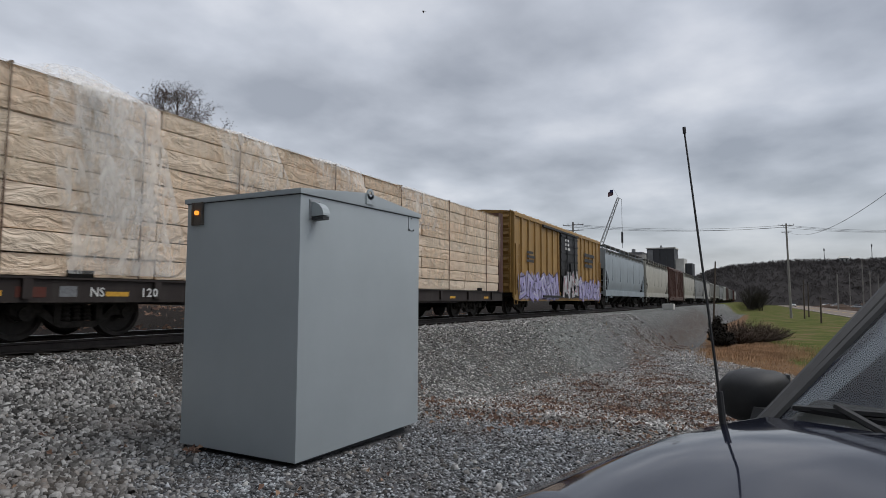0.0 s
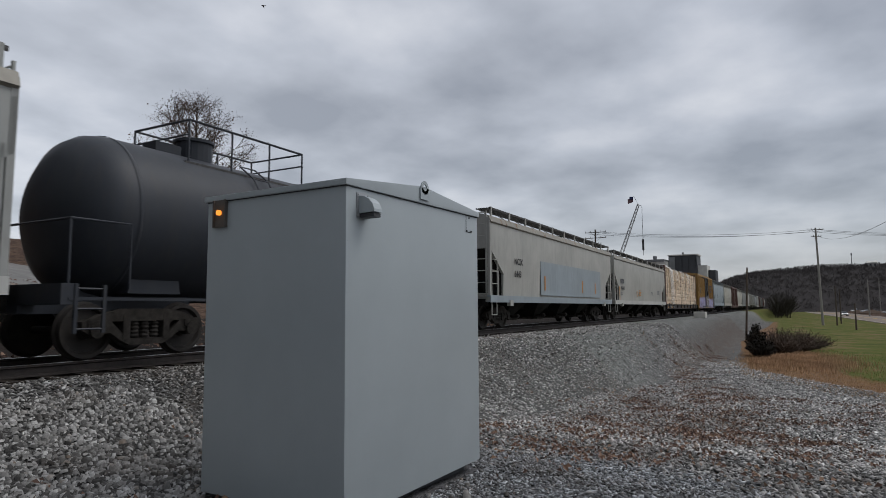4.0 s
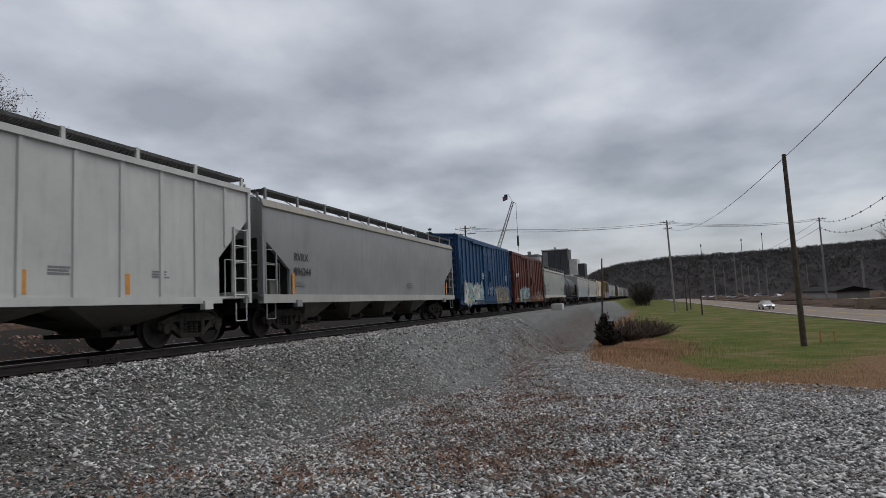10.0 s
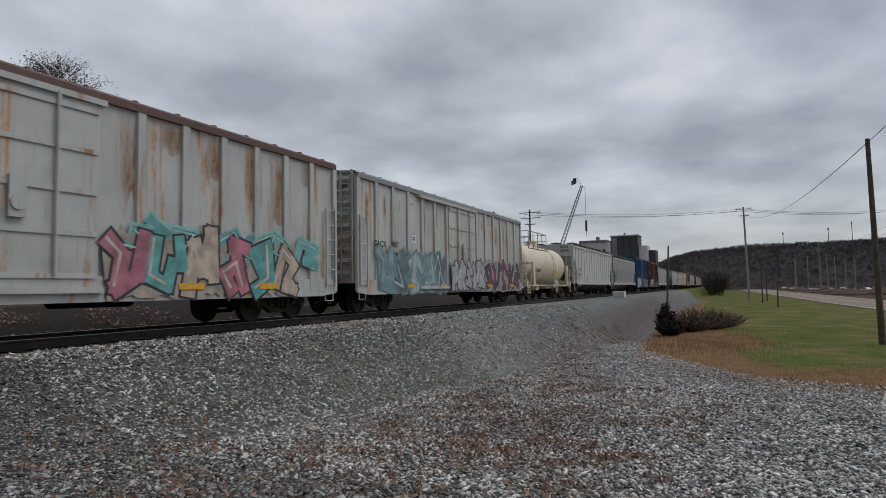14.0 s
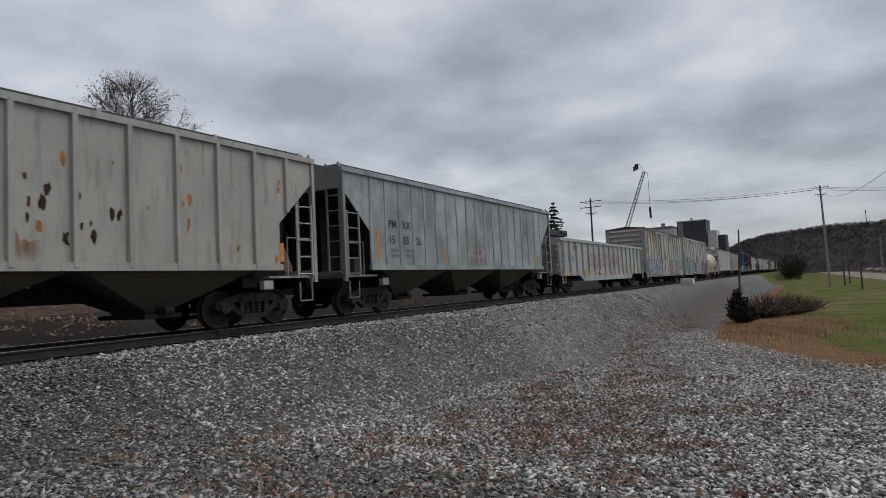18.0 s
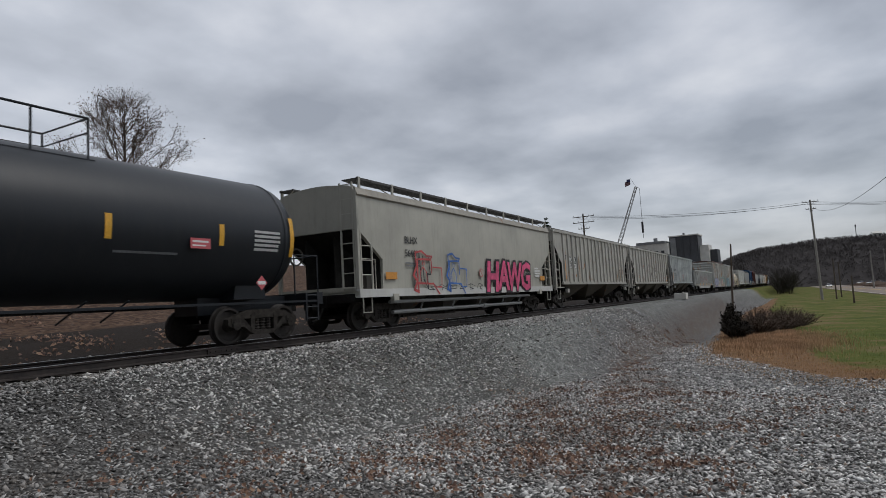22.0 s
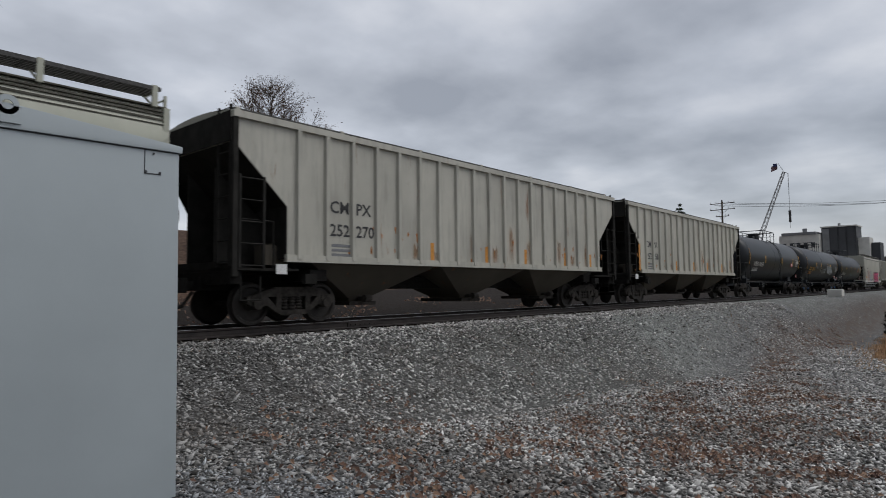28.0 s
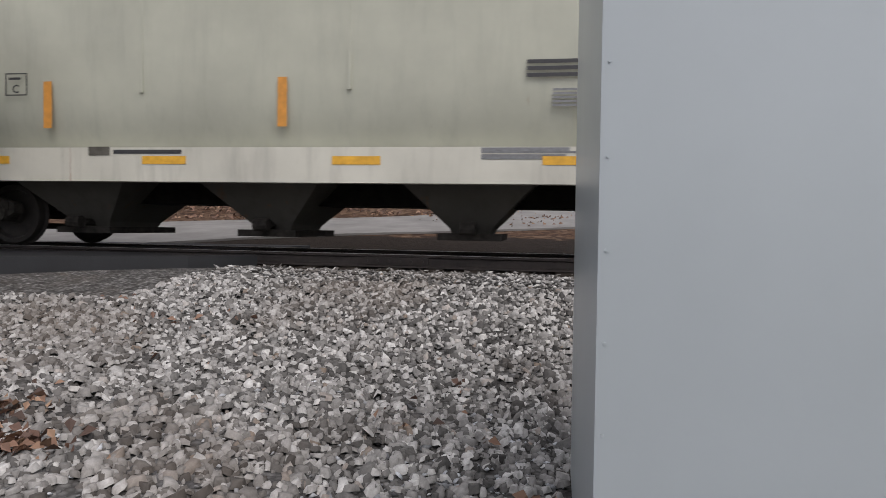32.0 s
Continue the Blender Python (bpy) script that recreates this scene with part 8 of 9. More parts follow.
# ---- masts and houses along the ridge ----
for y, h in ((-46, 7.5), (-57, 10.0), (-24, 6.0)):
    mast_ = thing("radio_mast", "thin dark radio mast on the wooded ridge", "mast", "masts on the ridge", m=pose(398, y, ridge(y) * 0.93 - 1.0))
    part("mast_shaft", MB().tube((0, 0, 0), (0, 0, h + 2), 0.22, 6, 0.12), M["wire"], mast_)
    part("mast_head", MB().box(-0.3, 0.3, -0.3, 0.3, h + 0.4, h + 1.6), M["wire"], mast_)
for y, w_, tone in ((-33, 4, "concrete"), (-68, 5, "pole_pale")):
    hs = thing("ridge_house", "small pale house among trees on the ridge", "house", "houses on the ridge", m=pose(396, y, ridge(y) * 0.93 - 1.6))
    part("wall", MB().box(-3, 3, -w_ / 2, w_ / 2, -1, 2.6), M[tone], hs)
    part("roof", MB().prism([(-3.4, 2.6), (3.4, 2.6), (0, 3.8)], "y", -w_ / 2 - 0.3, w_ / 2 + 0.3), M["mill_pale"], hs)
    for k in (-0.25, 0.25):
        part("window", MB().box(-3.06, -3.0, w_ * k - 0.4, w_ * k + 0.4, 0.8, 2.0), M["glass_dark"], hs)

# ---- mill, crane, flag ----
mill = thing("feed_mill", "pale and dark clad mill towers behind the train", "mill building", m=pose(300, 0, -2.1))
part("dark_tower", MB().box(0, 12, 40.8, 53.2, 0, 25.6), M["mill_dark"], mill, "dark panelled tower")
for k in range(4):
    part("tower_panel", MB().box(-0.25, 0, 41.4 + 3.0 * k, 43.9 + 3.0 * k, 8, 25.0), M["mill_grey" if k == 3 else "mill_dark"], mill)
part("tower_edge", MB().box(-0.3, 12.3, 40.4, 53.6, 25.6, 26.1), M["mill_pale"], mill)
part("silo_block", MB().box(-4, 10, 53.4, 68.5, 0, 22.8), M["mill_pale"], mill, "pale concrete block")
part("block_cap", MB().box(-4.3, 10.3, 54.5, 67.5, 22.8, 24.0), M["mill_grey"], mill)
for k in range(5):
    part("window", MB().box(-4.1, -3.9, 55 + 2.7 * k, 56.4 + 2.7 * k, 17.5, 19.5), M["mill_dark"], mill)
part("lower_tower", MB().box(2, 12, 36.8, 40.6, 0, 20.8), M["mill_pale"], mill)
part("lower_dark", MB().box(5, 14, 33.6, 36.6, 0, 18.6), M["mill_dark"], mill)
part("roof_vent", MB().tube((3, 60, 24), (3, 60, 26), 0.9, 12).tube((2, 47, 26), (2, 47, 27.2), 0.5, 10), M["mill_grey"], mill)
part("low_annex", MB().box(-10, 0, 38, 56, 0, 13), M["mill_pale"], mill)

crane = thing("lattice_crane", "pale lattice-boom crane with a flag at its tip", "crane", m=pose(0, 0, 0))
b0, b1 = Vector((288.0, 80.0, 4.0)), Vector((288.6, 63.6, 47.6))
boom = (b1 - b0)
ax = boom.normalized()
s1 = Vector((1, 0, 0))
s2 = ax.cross(s1).normalized()
cm = plain("crane_paint", (0.33, 0.33, 0.32), 0.6, 0.0, 0.2, 1.0, 0.0)
lat = MB()
N = 26
w = lambda k: 0.95 * (1 - 0.55 * k / N)
cor = lambda k: [b0 + boom * (k / N) + s1 * (i * w(k)) + s2 * (j * w(k)) for i, j in ((-1, -1), (1, -1), (1, 1), (-1, 1))]
for k in range(N):
    a, c = cor(k), cor(k + 1)
    for i in range(4):
        lat.tube(a[i], c[i], 0.13, 4)
        lat.tube(a[i], c[(i + 1) % 4], 0.08, 4)
part("boom", lat, cm, crane)
part("hoist_cable", MB().tube(b1, b1 + Vector((0, -1.5, -1)), 0.1, 5).tube(b1 + Vector((0, -1.5, -1)), b1 + Vector((0, -1.5, -24)), 0.09, 5), M["wire"], crane)
part("hook_block", MB().box(288.2, 289.0, 61.7, 62.5, 26, 31), M["wire"], crane)
part("cab", MB().box(284, 292, 78, 86, -3, 4), cm, crane)
mast = b1 + Vector((0, 2.2, 0))
part("flag_staff", MB().tube(b1, mast + Vector((0, 0, 4.2)), 0.07, 5), M["wire"], crane)
flag = MB()
for i in range(7):
    flag.add([(288.6 + 0.25 * math.sin(k * 1.2), 66.0 + 0.5 * k, 51.3 - 0.20 * k - i * 0.32 - j * 0.32) for k in range(6) for j in (0, 1)], [(2 * k, 2 * k + 1, 2 * k + 3, 2 * k + 2) for k in range(5)])
f = part("flag", flag, plain("striped_flag_red", (0.20, 0.13, 0.14), 0.8, 0.0, 0.2, 3.0, 0.0), crane, "small striped red and pale flag")
part("flag_canton", MB().box(288.3, 288.32, 66.0, 67.6, 50.2, 51.5), plain("flag_blue", (0.05, 0.06, 0.14), 0.8, 0.0, 0.1, 3.0, 0.0), crane)
depot = thing("flat_roofed_building", "dark flat-roofed building behind the train", "building", m=pose(85, 33, 0.5))
part("wall", MB().box(0, 10, -2.0, 3.4, 0, 7.4), M["mill_grey"], depot)
part("roof", MB().box(-0.4, 10.4, -2.4, 3.8, 7.4, 8.3), M["mill_dark"], depot)
lamp = thing("street_lamp", "thin dark street lamp with a short arm", "street lamp", m=pose(42.2, 21.8, ground_z(42.2, 21.8)))
part("lamp_post", MB().tube((0, 0, 0), (0, 0, 6.2), 0.07, 8, 0.05), M["wire"], lamp)
part("lamp_head", MB().box(-0.1, 0.1, -0.55, 0.1, 6.15, 6.28), M["wire"], lamp)
lamp = copy_thing(lamp, pose(56, 24.5, ground_z(56, 24.5) - 2.0))

# ---- trees ----
M["bark"] = plain("grey_brown_bark", (0.085, 0.068, 0.055), 0.95, 0.0, 0.4, 5.0, 0.6)
M["dead_leaf"] = plain("brown_clinging_leaves", (0.075, 0.048, 0.034), 0.85, 0.0, 0.4, 3.0, 0.0)
M["needles"] = plain("dark_conifer_green", (0.022, 0.036, 0.018), 0.85, 0.0, 0.5, 2.0, 0.0)
M["ivy"] = plain("ivy_green", (0.05, 0.085, 0.03), 0.7, 0.0, 0.5, 3.0, 0.0)


def bare_tree(label, x, y, h, seed, leaves=0, spread=0.34, start=0.3, base_r=None, lean=0.0, depth=5, wide=1.0, extra=0):
    rd = random.Random(seed)
    z = ground_z(x, y) - 0.2
    t = thing("tree", label, "tree", "trees behind the track", m=pose(x, y, z))
    limbs, twigs, lv = MB(), MB(), MB()
    r0 = base_r or h * 0.014

    r2 = random.Random(seed + 900)

    def leaf(p, rd):
        s = rd.uniform(0.07, 0.14)
        a = Vector((rd.uniform(-1, 1), rd.uniform(-1, 1), rd.uniform(-1, 1))).normalized() * s
        b = a.orthogonal().normalized() * s * 0.7
        q = p + Vector((rd.uniform(-0.15, 0.15), rd.uniform(-0.15, 0.15), rd.uniform(-0.2, 0.1)))
        lv.add([q - a, q + b, q + a, q - b], [(0, 1, 2, 3)])

    def grow(p, d, ln, r, lvl):
        q = p + d * ln
        (limbs if lvl < 2 else twigs).tube(p, q, max(r, 0.012), 6 if lvl < 2 else 3, max(r * 0.66, 0.008))
        if lvl >= depth or r < 0.006:
            for _ in range(leaves):
                leaf(p.lerp(q, rd.random()), rd)
            for _ in range(extra):
                leaf(p.lerp(q, r2.random()), r2)
            return
        for k in range(rd.choice((2, 3, 3))):
            nd = (d + Vector((rd.uniform(-1, 1), rd.uniform(-1, 1), rd.uniform(-0.15, 0.75))) * (0.62 if lvl else 0.75)).normalized()
            grow(p.lerp(q, rd.uniform(0.55, 1.0)), nd, ln * rd.uniform(0.62, 0.86), r * 0.62, lvl + 1)
    trunk_top = Vector((lean * h * start, 0, h * start))
    part("trunk", MB().tube((0, 0, 0), trunk_top, r0, 9, r0 * 0.8), M["bark"], t, smooth="auto")
    for k in range(3):
        d = Vector((rd.uniform(-spread, spread), rd.uniform(-spread, spread), 1)).normalized()
        grow(trunk_top, d, h * (1 - start) * 0.36, r0 * 0.7, 0)
    for mb in (limbs, twigs, lv):
        mb.v = [(p[0] * wide, p[1] * wide, p[2]) for p in mb.v]
    part("branchwork", limbs, M["bark"], t)
    tagged(part("twig_haze", twigs, M["bark"], t), kind="stuff")
    if leaves:
        part("crown", lv, M["dead_leaf"], t, "sparse brown leaves still clinging")
    return t


def crown_tree(label, x, y, top, seed):
    """A leafless tree with a straight leader, rising limbs, fine twigs and small hanging fruit and leaves."""
    rd = random.Random(seed)
    z0 = ground_z(x, y)
    h = top - z0
    t = thing("tree", label, "tree", "trees behind the track", m=pose(x, y, z0 - 0.2))
    limbs, twigs, lv = MB(), MB(), MB()
    jit = lambda k: Vector((rd.gauss(0, k), rd.gauss(0, k), rd.gauss(0, k)))
    girth = lambda z: 4.5 * math.sqrt(max(0.0, 1 - ((z / h - 0.50) / 0.51) ** 2)) * (1.0 if z < h * 0.7 else 1.0 - 0.25 * (z / h - 0.7) / 0.3)

    def leaves(q, n):
        for _ in range(n):
            c = q + jit(0.13)
            a = jit(1.0).normalized() * rd.uniform(0.035, 0.075)
            b = a.orthogonal().normalized() * a.length * 0.75
            lv.add([c - a, c + b, c + a, c - b], [(0, 1, 2, 3)])
    for k in range(44):
        f = k / 43
        p = Vector((0, 0, h * (0.30 + 0.64 * f)))
        az, lean = 2.39996 * k + rd.uniform(-0.3, 0.3), math.radians(rd.uniform(38, 60) - 22 * f)
        d = Vector((math.sin(lean) * math.cos(az), math.sin(lean) * math.sin(az), math.cos(lean)))
        ln = 0.4
        while ln < 6.5 and math.hypot((p + d * ln).x, (p + d * ln).y) < girth((p + d * ln).z) * 0.86:
            ln += 0.15
        r, knots = 0.012 + 0.0085 * ln, [p]
        for i in range(4):
            knots.append(p + d * ln * (i + 1) / 4 + jit(0.05 * ln * 0.3) + Vector((0, 0, 0.03 * ln * (i * i / 9 - 0.4))))
        for i in range(4):
            limbs.tube(knots[i], knots[i + 1], r * (1 - 0.22 * i), 5, r * (0.78 - 0.22 * i))
        for i in range(4 + int(ln * 3.2)):
            u = rd.uniform(0.22, 1.0) ** 0.8 * 3.999
            a = knots[int(u)].lerp(knots[int(u) + 1], u % 1)
            e = (d + jit(0.55)).normalized()
            m = rd.uniform(0.5, 1.25)
            b = a + e * m
            twigs.tube(a, b, 0.014, 3, 0.007)
            for _ in range(5):
                c = a.lerp(b, rd.uniform(0.35, 1.0))
                w = c + (e * 0.6 + jit(0.6)).normalized() * rd.uniform(0.25, 0.55)
                twigs.tube(c, w, 0.007, 3, 0.004)
                leaves(w, 2)
            leaves(b, 3)
    part("trunk", MB().tube((0, 0, 0), (0, 0, h * 0.45), 0.19, 9, 0.13).tube((0, 0, h * 0.45), (0.05, 0, h * 0.97), 0.13, 7, 0.02), M["bark"], t, smooth="auto")
    part("branchwork", limbs, M["bark"], t)
    tagged(part("twig_haze", twigs, M["bark"], t), kind="stuff")
    part("crown", lv, M["dead_leaf"], t, "sparse brown leaves still clinging")


crown_tree("round-headed bare tree with sparse brown leaves", 22.7, 31.9, 15.2, 3)
rd = random.Random(5)
for i, (x, y, h) in enumerate(((-6.9, 28, 21), (-3.1, 28, 19), (-1.0, 28, 22), (0.7, 28.4, 20), (-10.3, 27, 22), (-14.5, 28, 20), (-17.2, 26, 21), (-1.7, 21.5, 17), (-22, 24, 20), (-8.6, 31, 20), (-12.2, 33, 22), (-20, 33, 21), (-5, 35, 21)) + tuple((-24 + 1.25 * k + 0.6 * (k * 7 % 3), 29 + (k * 5 % 9), 18 + k * 3 % 5) for k in range(22))):
    bare_tree("tall leafless woodland tree on the bank", x, y, h, 40 + i, 0, 0.26, 0.55, rd.uniform(0.10, 0.19), rd.uniform(-0.04, 0.04), 5)
ivy = MB()
for _ in range(900):
    a, zz = rd.uniform(0, 2 * math.pi), rd.uniform(2.2, 6.2)
    r = 0.34 + rd.uniform(0, 0.35) * (1 - abs(zz - 4.2) / 3)
    q = Vector((-1.7 + r * math.cos(a), 21.5 + r * math.sin(a), ground_z(-1.7, 21.5) + zz))
    s = Vector((rd.uniform(-1, 1), rd.uniform(-1, 1), rd.uniform(-1, 1))).normalized() * 0.09
    o = s.orthogonal().normalized() * 0.08
    ivy.add([q - s, q + o, q + s, q - o], [(0, 1, 2, 3)])
tagged(part("ivy", ivy, M["ivy"]), "green ivy climbing a bare trunk", "ivy", kind="stuff")


def conifer(label, x, y, top, r, seed, layers=16, base=None, taper=0.75):
    rd = random.Random(seed)
    z = ground_z(x, y) if base is None else base
    h = top - z
    t = thing("conifer", label, "tree", "evergreen trees", m=pose(x, y, z))
    part("trunk", MB().tube((0, 0, -0.3), (0, 0, h * 0.96), r * 0.07, 8, 0.03), M["bark"], t)
    nd, br = MB(), MB()
    for k in range(layers):
        f = k / (layers - 1)
        zz = h * (0.16 + 0.82 * f)
        rr = r * (1 - f) ** taper * rd.uniform(0.8, 1.12) + 0.12
        for j in range(11):
            a = rd.uniform(0, 2 * math.pi)
            ln = rr * rd.uniform(0.55, 1.1)
            tip = Vector((ln * math.cos(a), ln * math.sin(a), zz + ln * rd.uniform(-0.25, 0.25)))
            br.tube((0, 0, zz), tip, 0.025, 3, 0.01)
            for q in range(10):
                c = Vector((0, 0, zz)).lerp(tip, rd.uniform(0.25, 1.05))
                s = Vector((rd.uniform(-1, 1), rd.uniform(-1, 1), rd.uniform(-0.7, 0.5))).normalized() * rd.uniform(0.16, 0.34) * (0.5 + r * 0.22)
                o = s.orthogonal().normalized() * s.length * 0.45
                nd.add([c - s * 0.3, c + o, c + s, c - o], [(0, 1, 2, 3)])
    part("bough_frame", br, M["bark"], t)
    part("crown", nd, M["needles"], t)
    return t


conifer("dark cedar with an uneven crown among bare trees", 4.3, 33.0, 19.0, 4.3, 6, 26, None, 0.4)
conifer("dark spruce behind the train", 92.6, 31.6, 13.4, 2.9, 7, 16)
conifer("dark spruce behind the train", 97.5, 34.0, 11.6, 2.4, 9, 14)


# ---- bushes and posts at the grass edge ----
def bush(label, x, y, r, h, mat, n, seed, dark=False):
    rd = random.Random(seed)
    t = thing("bush", label, "bush", "bushes at the grass edge", m=pose(x, y, ground_z(x, y)))
    st, lv = MB(), MB()
    for k in range(n):
        a, e = rd.uniform(0, 2 * math.pi), rd.uniform(0.1, 1.0)
        tip = Vector((r * e * math.cos(a), r * e * math.sin(a), h * rd.uniform(0.35, 1.0) * (1 - 0.45 * e)))
        st.tube((tip.x * 0.3, tip.y * 0.3, 0), tip, 0.016, 3, 0.006)
        for q in range(8 if dark else 4):
            c = tip * rd.uniform(0.45, 1.05)
            s = Vector((rd.uniform(-1, 1), rd.uniform(-1, 1), rd.uniform(-0.2, 1))).normalized() * rd.uniform(0.10, 0.26)
            o = s.orthogonal().normalized() * (0.06 if dark else 0.018)
            lv.add([c - s * 0.4, c + o, c + s, c - o], [(0, 1, 2, 3)])
    part("stem_tangle", st, M["bark"], t)
    part("foliage", lv, mat, t)


M["brush"] = plain("grey_brown_brush", (0.095, 0.068, 0.054), 0.9, 0.0, 0.4, 3.0, 0.0)
M["brush_dark"] = plain("blackish_dead_leaf", (0.018, 0.015, 0.012), 0.9, 0.0, 0.4, 3.0, 0.0)
bush("tall blackish shrub with dead leaves beside dry brush", 43.6, 0.2, 0.75, 2.5, M["brush_dark"], 190, 1, True)
bush("low blackish bush with dead leaves beside dry brush", 42.2, -0.2, 0.95, 1.5, M["brush_dark"], 170, 2, True)
bush("tangle of leafless brown brush", 47.0, -1.0, 2.2, 2.0, M["brush"], 520, 3)
bush("tangle of leafless brown brush", 50.5, -2.0, 2.5, 1.85, M["brush"], 420, 4)
bush("tangle of leafless brown brush", 53.8, -2.9, 2.0, 1.5, M["brush"], 300, 5)
box = thing("trackside_box", "small white box on the ballast shoulder", "equipment box", m=pose(57, 5.6, ground_z(57, 5.6)))
part("box_body", MB().box(-0.5, 0.5, -0.5, 0.5, 0, 0.55), M["mill_pale"], box, bevel=0.03)
M["marker"] = plain("orange_marker_paint", (0.60, 0.28, 0.10), 0.6, 0.0, 0.15, 5.0, 0.0)
for dx, dy in ((0, 0), (0.1, -0.75)):
    mk = thing("marker_stake", "pale orange marker stake in the grass", "marker", "marker stakes", m=pose(42.6 + dx, -12.4 + dy, ground_z(42.6, -12.4)))
    part("stake", MB().box(-0.03, 0.03, -0.05, 0.05, -0.1, 0.65), M["marker"], mk)

# ---- standing water in the grass ----
wm, nt, nl, p = nodes_of("shallow_puddle_water")
p.inputs["Base Color"].default_value = (0.035, 0.034, 0.030, 1)
p.inputs["Roughness"].default_value = 0.24
for px, py, rx_, ry_, seed in PUDDLES:
    g = random.Random(seed)
    z = ground_z(px, py) + 0.03
    rim = [(px + rx_ * g.uniform(0.75, 1.1) * math.cos(a), py + ry_ * g.uniform(0.7, 1.1) * math.sin(a) - 0.45 * rx_ * math.cos(a)) for a in [2 * math.pi * k / 22 for k in range(22)]]
    pud = part("puddle", MB().add([(x, y, z) for x, y in rim] + [(px, py, z)], [(k, (k + 1) % 22, 22) for k in range(22)]), wm, smooth=True)
    tagged(pud, "shallow puddle reflecting the sky among dead grass", "water", kind="structure")

# ---- crossing signal ----
SX, SY = -7.72, 4.5
SZ = ground_z(SX, SY)
M["alu"] = plain("brushed_aluminium", (0.52, 0.53, 0.54), 0.38, 0.7, 0.12, 8.0, 0.05)
M["alu_paint"] = plain("pale_grey_case_paint", (0.50, 0.52, 0.53), 0.45, 0.0, 0.08, 3.0, 0.03)
sig = thing("crossing_signal", "aluminium crossing signal mast with lamps and gate arm case", "crossing signal", m=pose(SX, SY, SZ))
part("mast", MB().tube((0, 0, 0), (0, 0, 5.2), 0.075, 16), M["alu"], sig, smooth="auto")
part("base_casting", MB().tube((0, 0, 0.12), (0, 0, 0.85), 0.12, 14).box(-0.32, 0.32, -0.32, 0.32, 0.02, 0.14).box(0.10, 0.22, -0.13, 0.02, 0.30, 0.75), M["alu"], sig)
part("foundation", MB().box(-0.45, 0.45, -0.45, 0.45, -0.4, 0.03), M["concrete"], sig, bevel=0.02)
gc = part("gate_case", MB().box(-0.45, 0.52, -0.36, 0.30, 1.45, 2.30), M["alu_paint"], sig, bevel=0.05)
part("case_lid", MB().box(-0.46, 0.53, -0.37, 0.31, 2.29, 2.33), M["alu"], gc)
part("case_latch", MB().box(0.12, 0.16, -0.40, -0.36, 2.0, 2.2), M["galv"], gc)
part("counterweight_arm", MB().box(0.52, 1.25, -0.20, -0.14, 1.86, 2.10).box(0.98, 1.62, -0.26, -0.20, 1.62, 2.06), M["galv"], sig)
part("lamp_arm", MB().tube((-0.6, -0.05, 3.30), (1.05, -0.05, 3.28), 0.035, 8).tube((0.2, -0.05, 3.30), (0.2, -0.05, 3.5), 0.05, 8), M["alu"], sig)
part("arm_bracket", MB().box(-0.2, 0.25, -0.14, 0.1, 3.33, 3.5), M["alu"], sig)
for x in (0.48, 0.96):
    n = 24
    sy = -0.12
    disc = part("backboard", MB().loft([[(x + r * math.cos(2 * math.pi * i / n), y, 2.99 + r * math.sin(2 * math.pi * i / n)) for i in range(n)] for y, r in ((sy + 0.06, 0.05), (sy + 0.06, 0.26), (sy, 0.30), (sy - 0.01, 0.30), (sy + 0.02, 0.24), (sy + 0.02, 0.05))]), M["black"], sig, "round black backboard", smooth="auto")
    part("lamp_housing", MB().loft([[(x + r * math.cos(2 * math.pi * i / n), sy + y, 2.99 + r * math.sin(2 * math.pi * i / n)) for i in range(n)] for y, r in ((0.0, 0.21), (-0.05, 0.205), (-0.11, 0.17), (-0.15, 0.09), (-0.155, 0.01))]), M["alu"], disc, smooth=True)
    part("visor", MB().tube((x, sy + 0.05, 2.99), (x + 0.05, sy + 0.42, 2.95), 0.20, 16, 0.17), M["black"], disc)
part("blue_notice", MB().box(-0.03, 0.10, -0.085, -0.078, 2.62, 2.95), plain("blue_sign_sheet", (0.03, 0.10, 0.32), 0.5, 0.0, 0.1, 3.0, 0.0), sig, "small blue notice plate")
bars(sig, -0.01, 2.88, 4, 0.09, 0.025, M["white_ink"], -0.087, "notice_text_bar")
bx = thing("junction_post", "small pale post with a white box beyond the track", "post", m=pose(-12.5, 14, ground_z(-12.5, 14)))
part("post", MB().tube((0, 0, 0), (0, 0, 1.9), 0.06, 8), M["alu"], bx)
part("box", MB().box(-0.05, 0.2, -0.1, 0.1, 0.9, 1.3), M["alu_paint"], bx)

# ---- parked vehicle ----
VEH = pose(-1.60, -4.92, ground_z(-1.60, -4.92) - 0.02, 0, 0, 149.3)


def navy():
    m, nt, nl, p = nodes_of("navy_car_paint")
    v = coords(nt, nl, shift=False)
    nl.new(ramp(nt, nl, noise_tex(nt, nl, v, 1.3, 4.0), [(0.3, (0.009, 0.011, 0.023)), (0.7, (0.012, 0.015, 0.029))]), p.inputs["Base Color"])
    nl.new(ramp(nt, nl, noise_tex(nt, nl, v, 5.0, 6.0, 0.7), [(0.35, grey(0.04)), (0.75, grey(0.12))]), p.inputs["Roughness"])
    p.inputs["Coat Weight"].default_value, p.inputs["Coat Roughness"].default_value = 0.2, 0.03
    return m


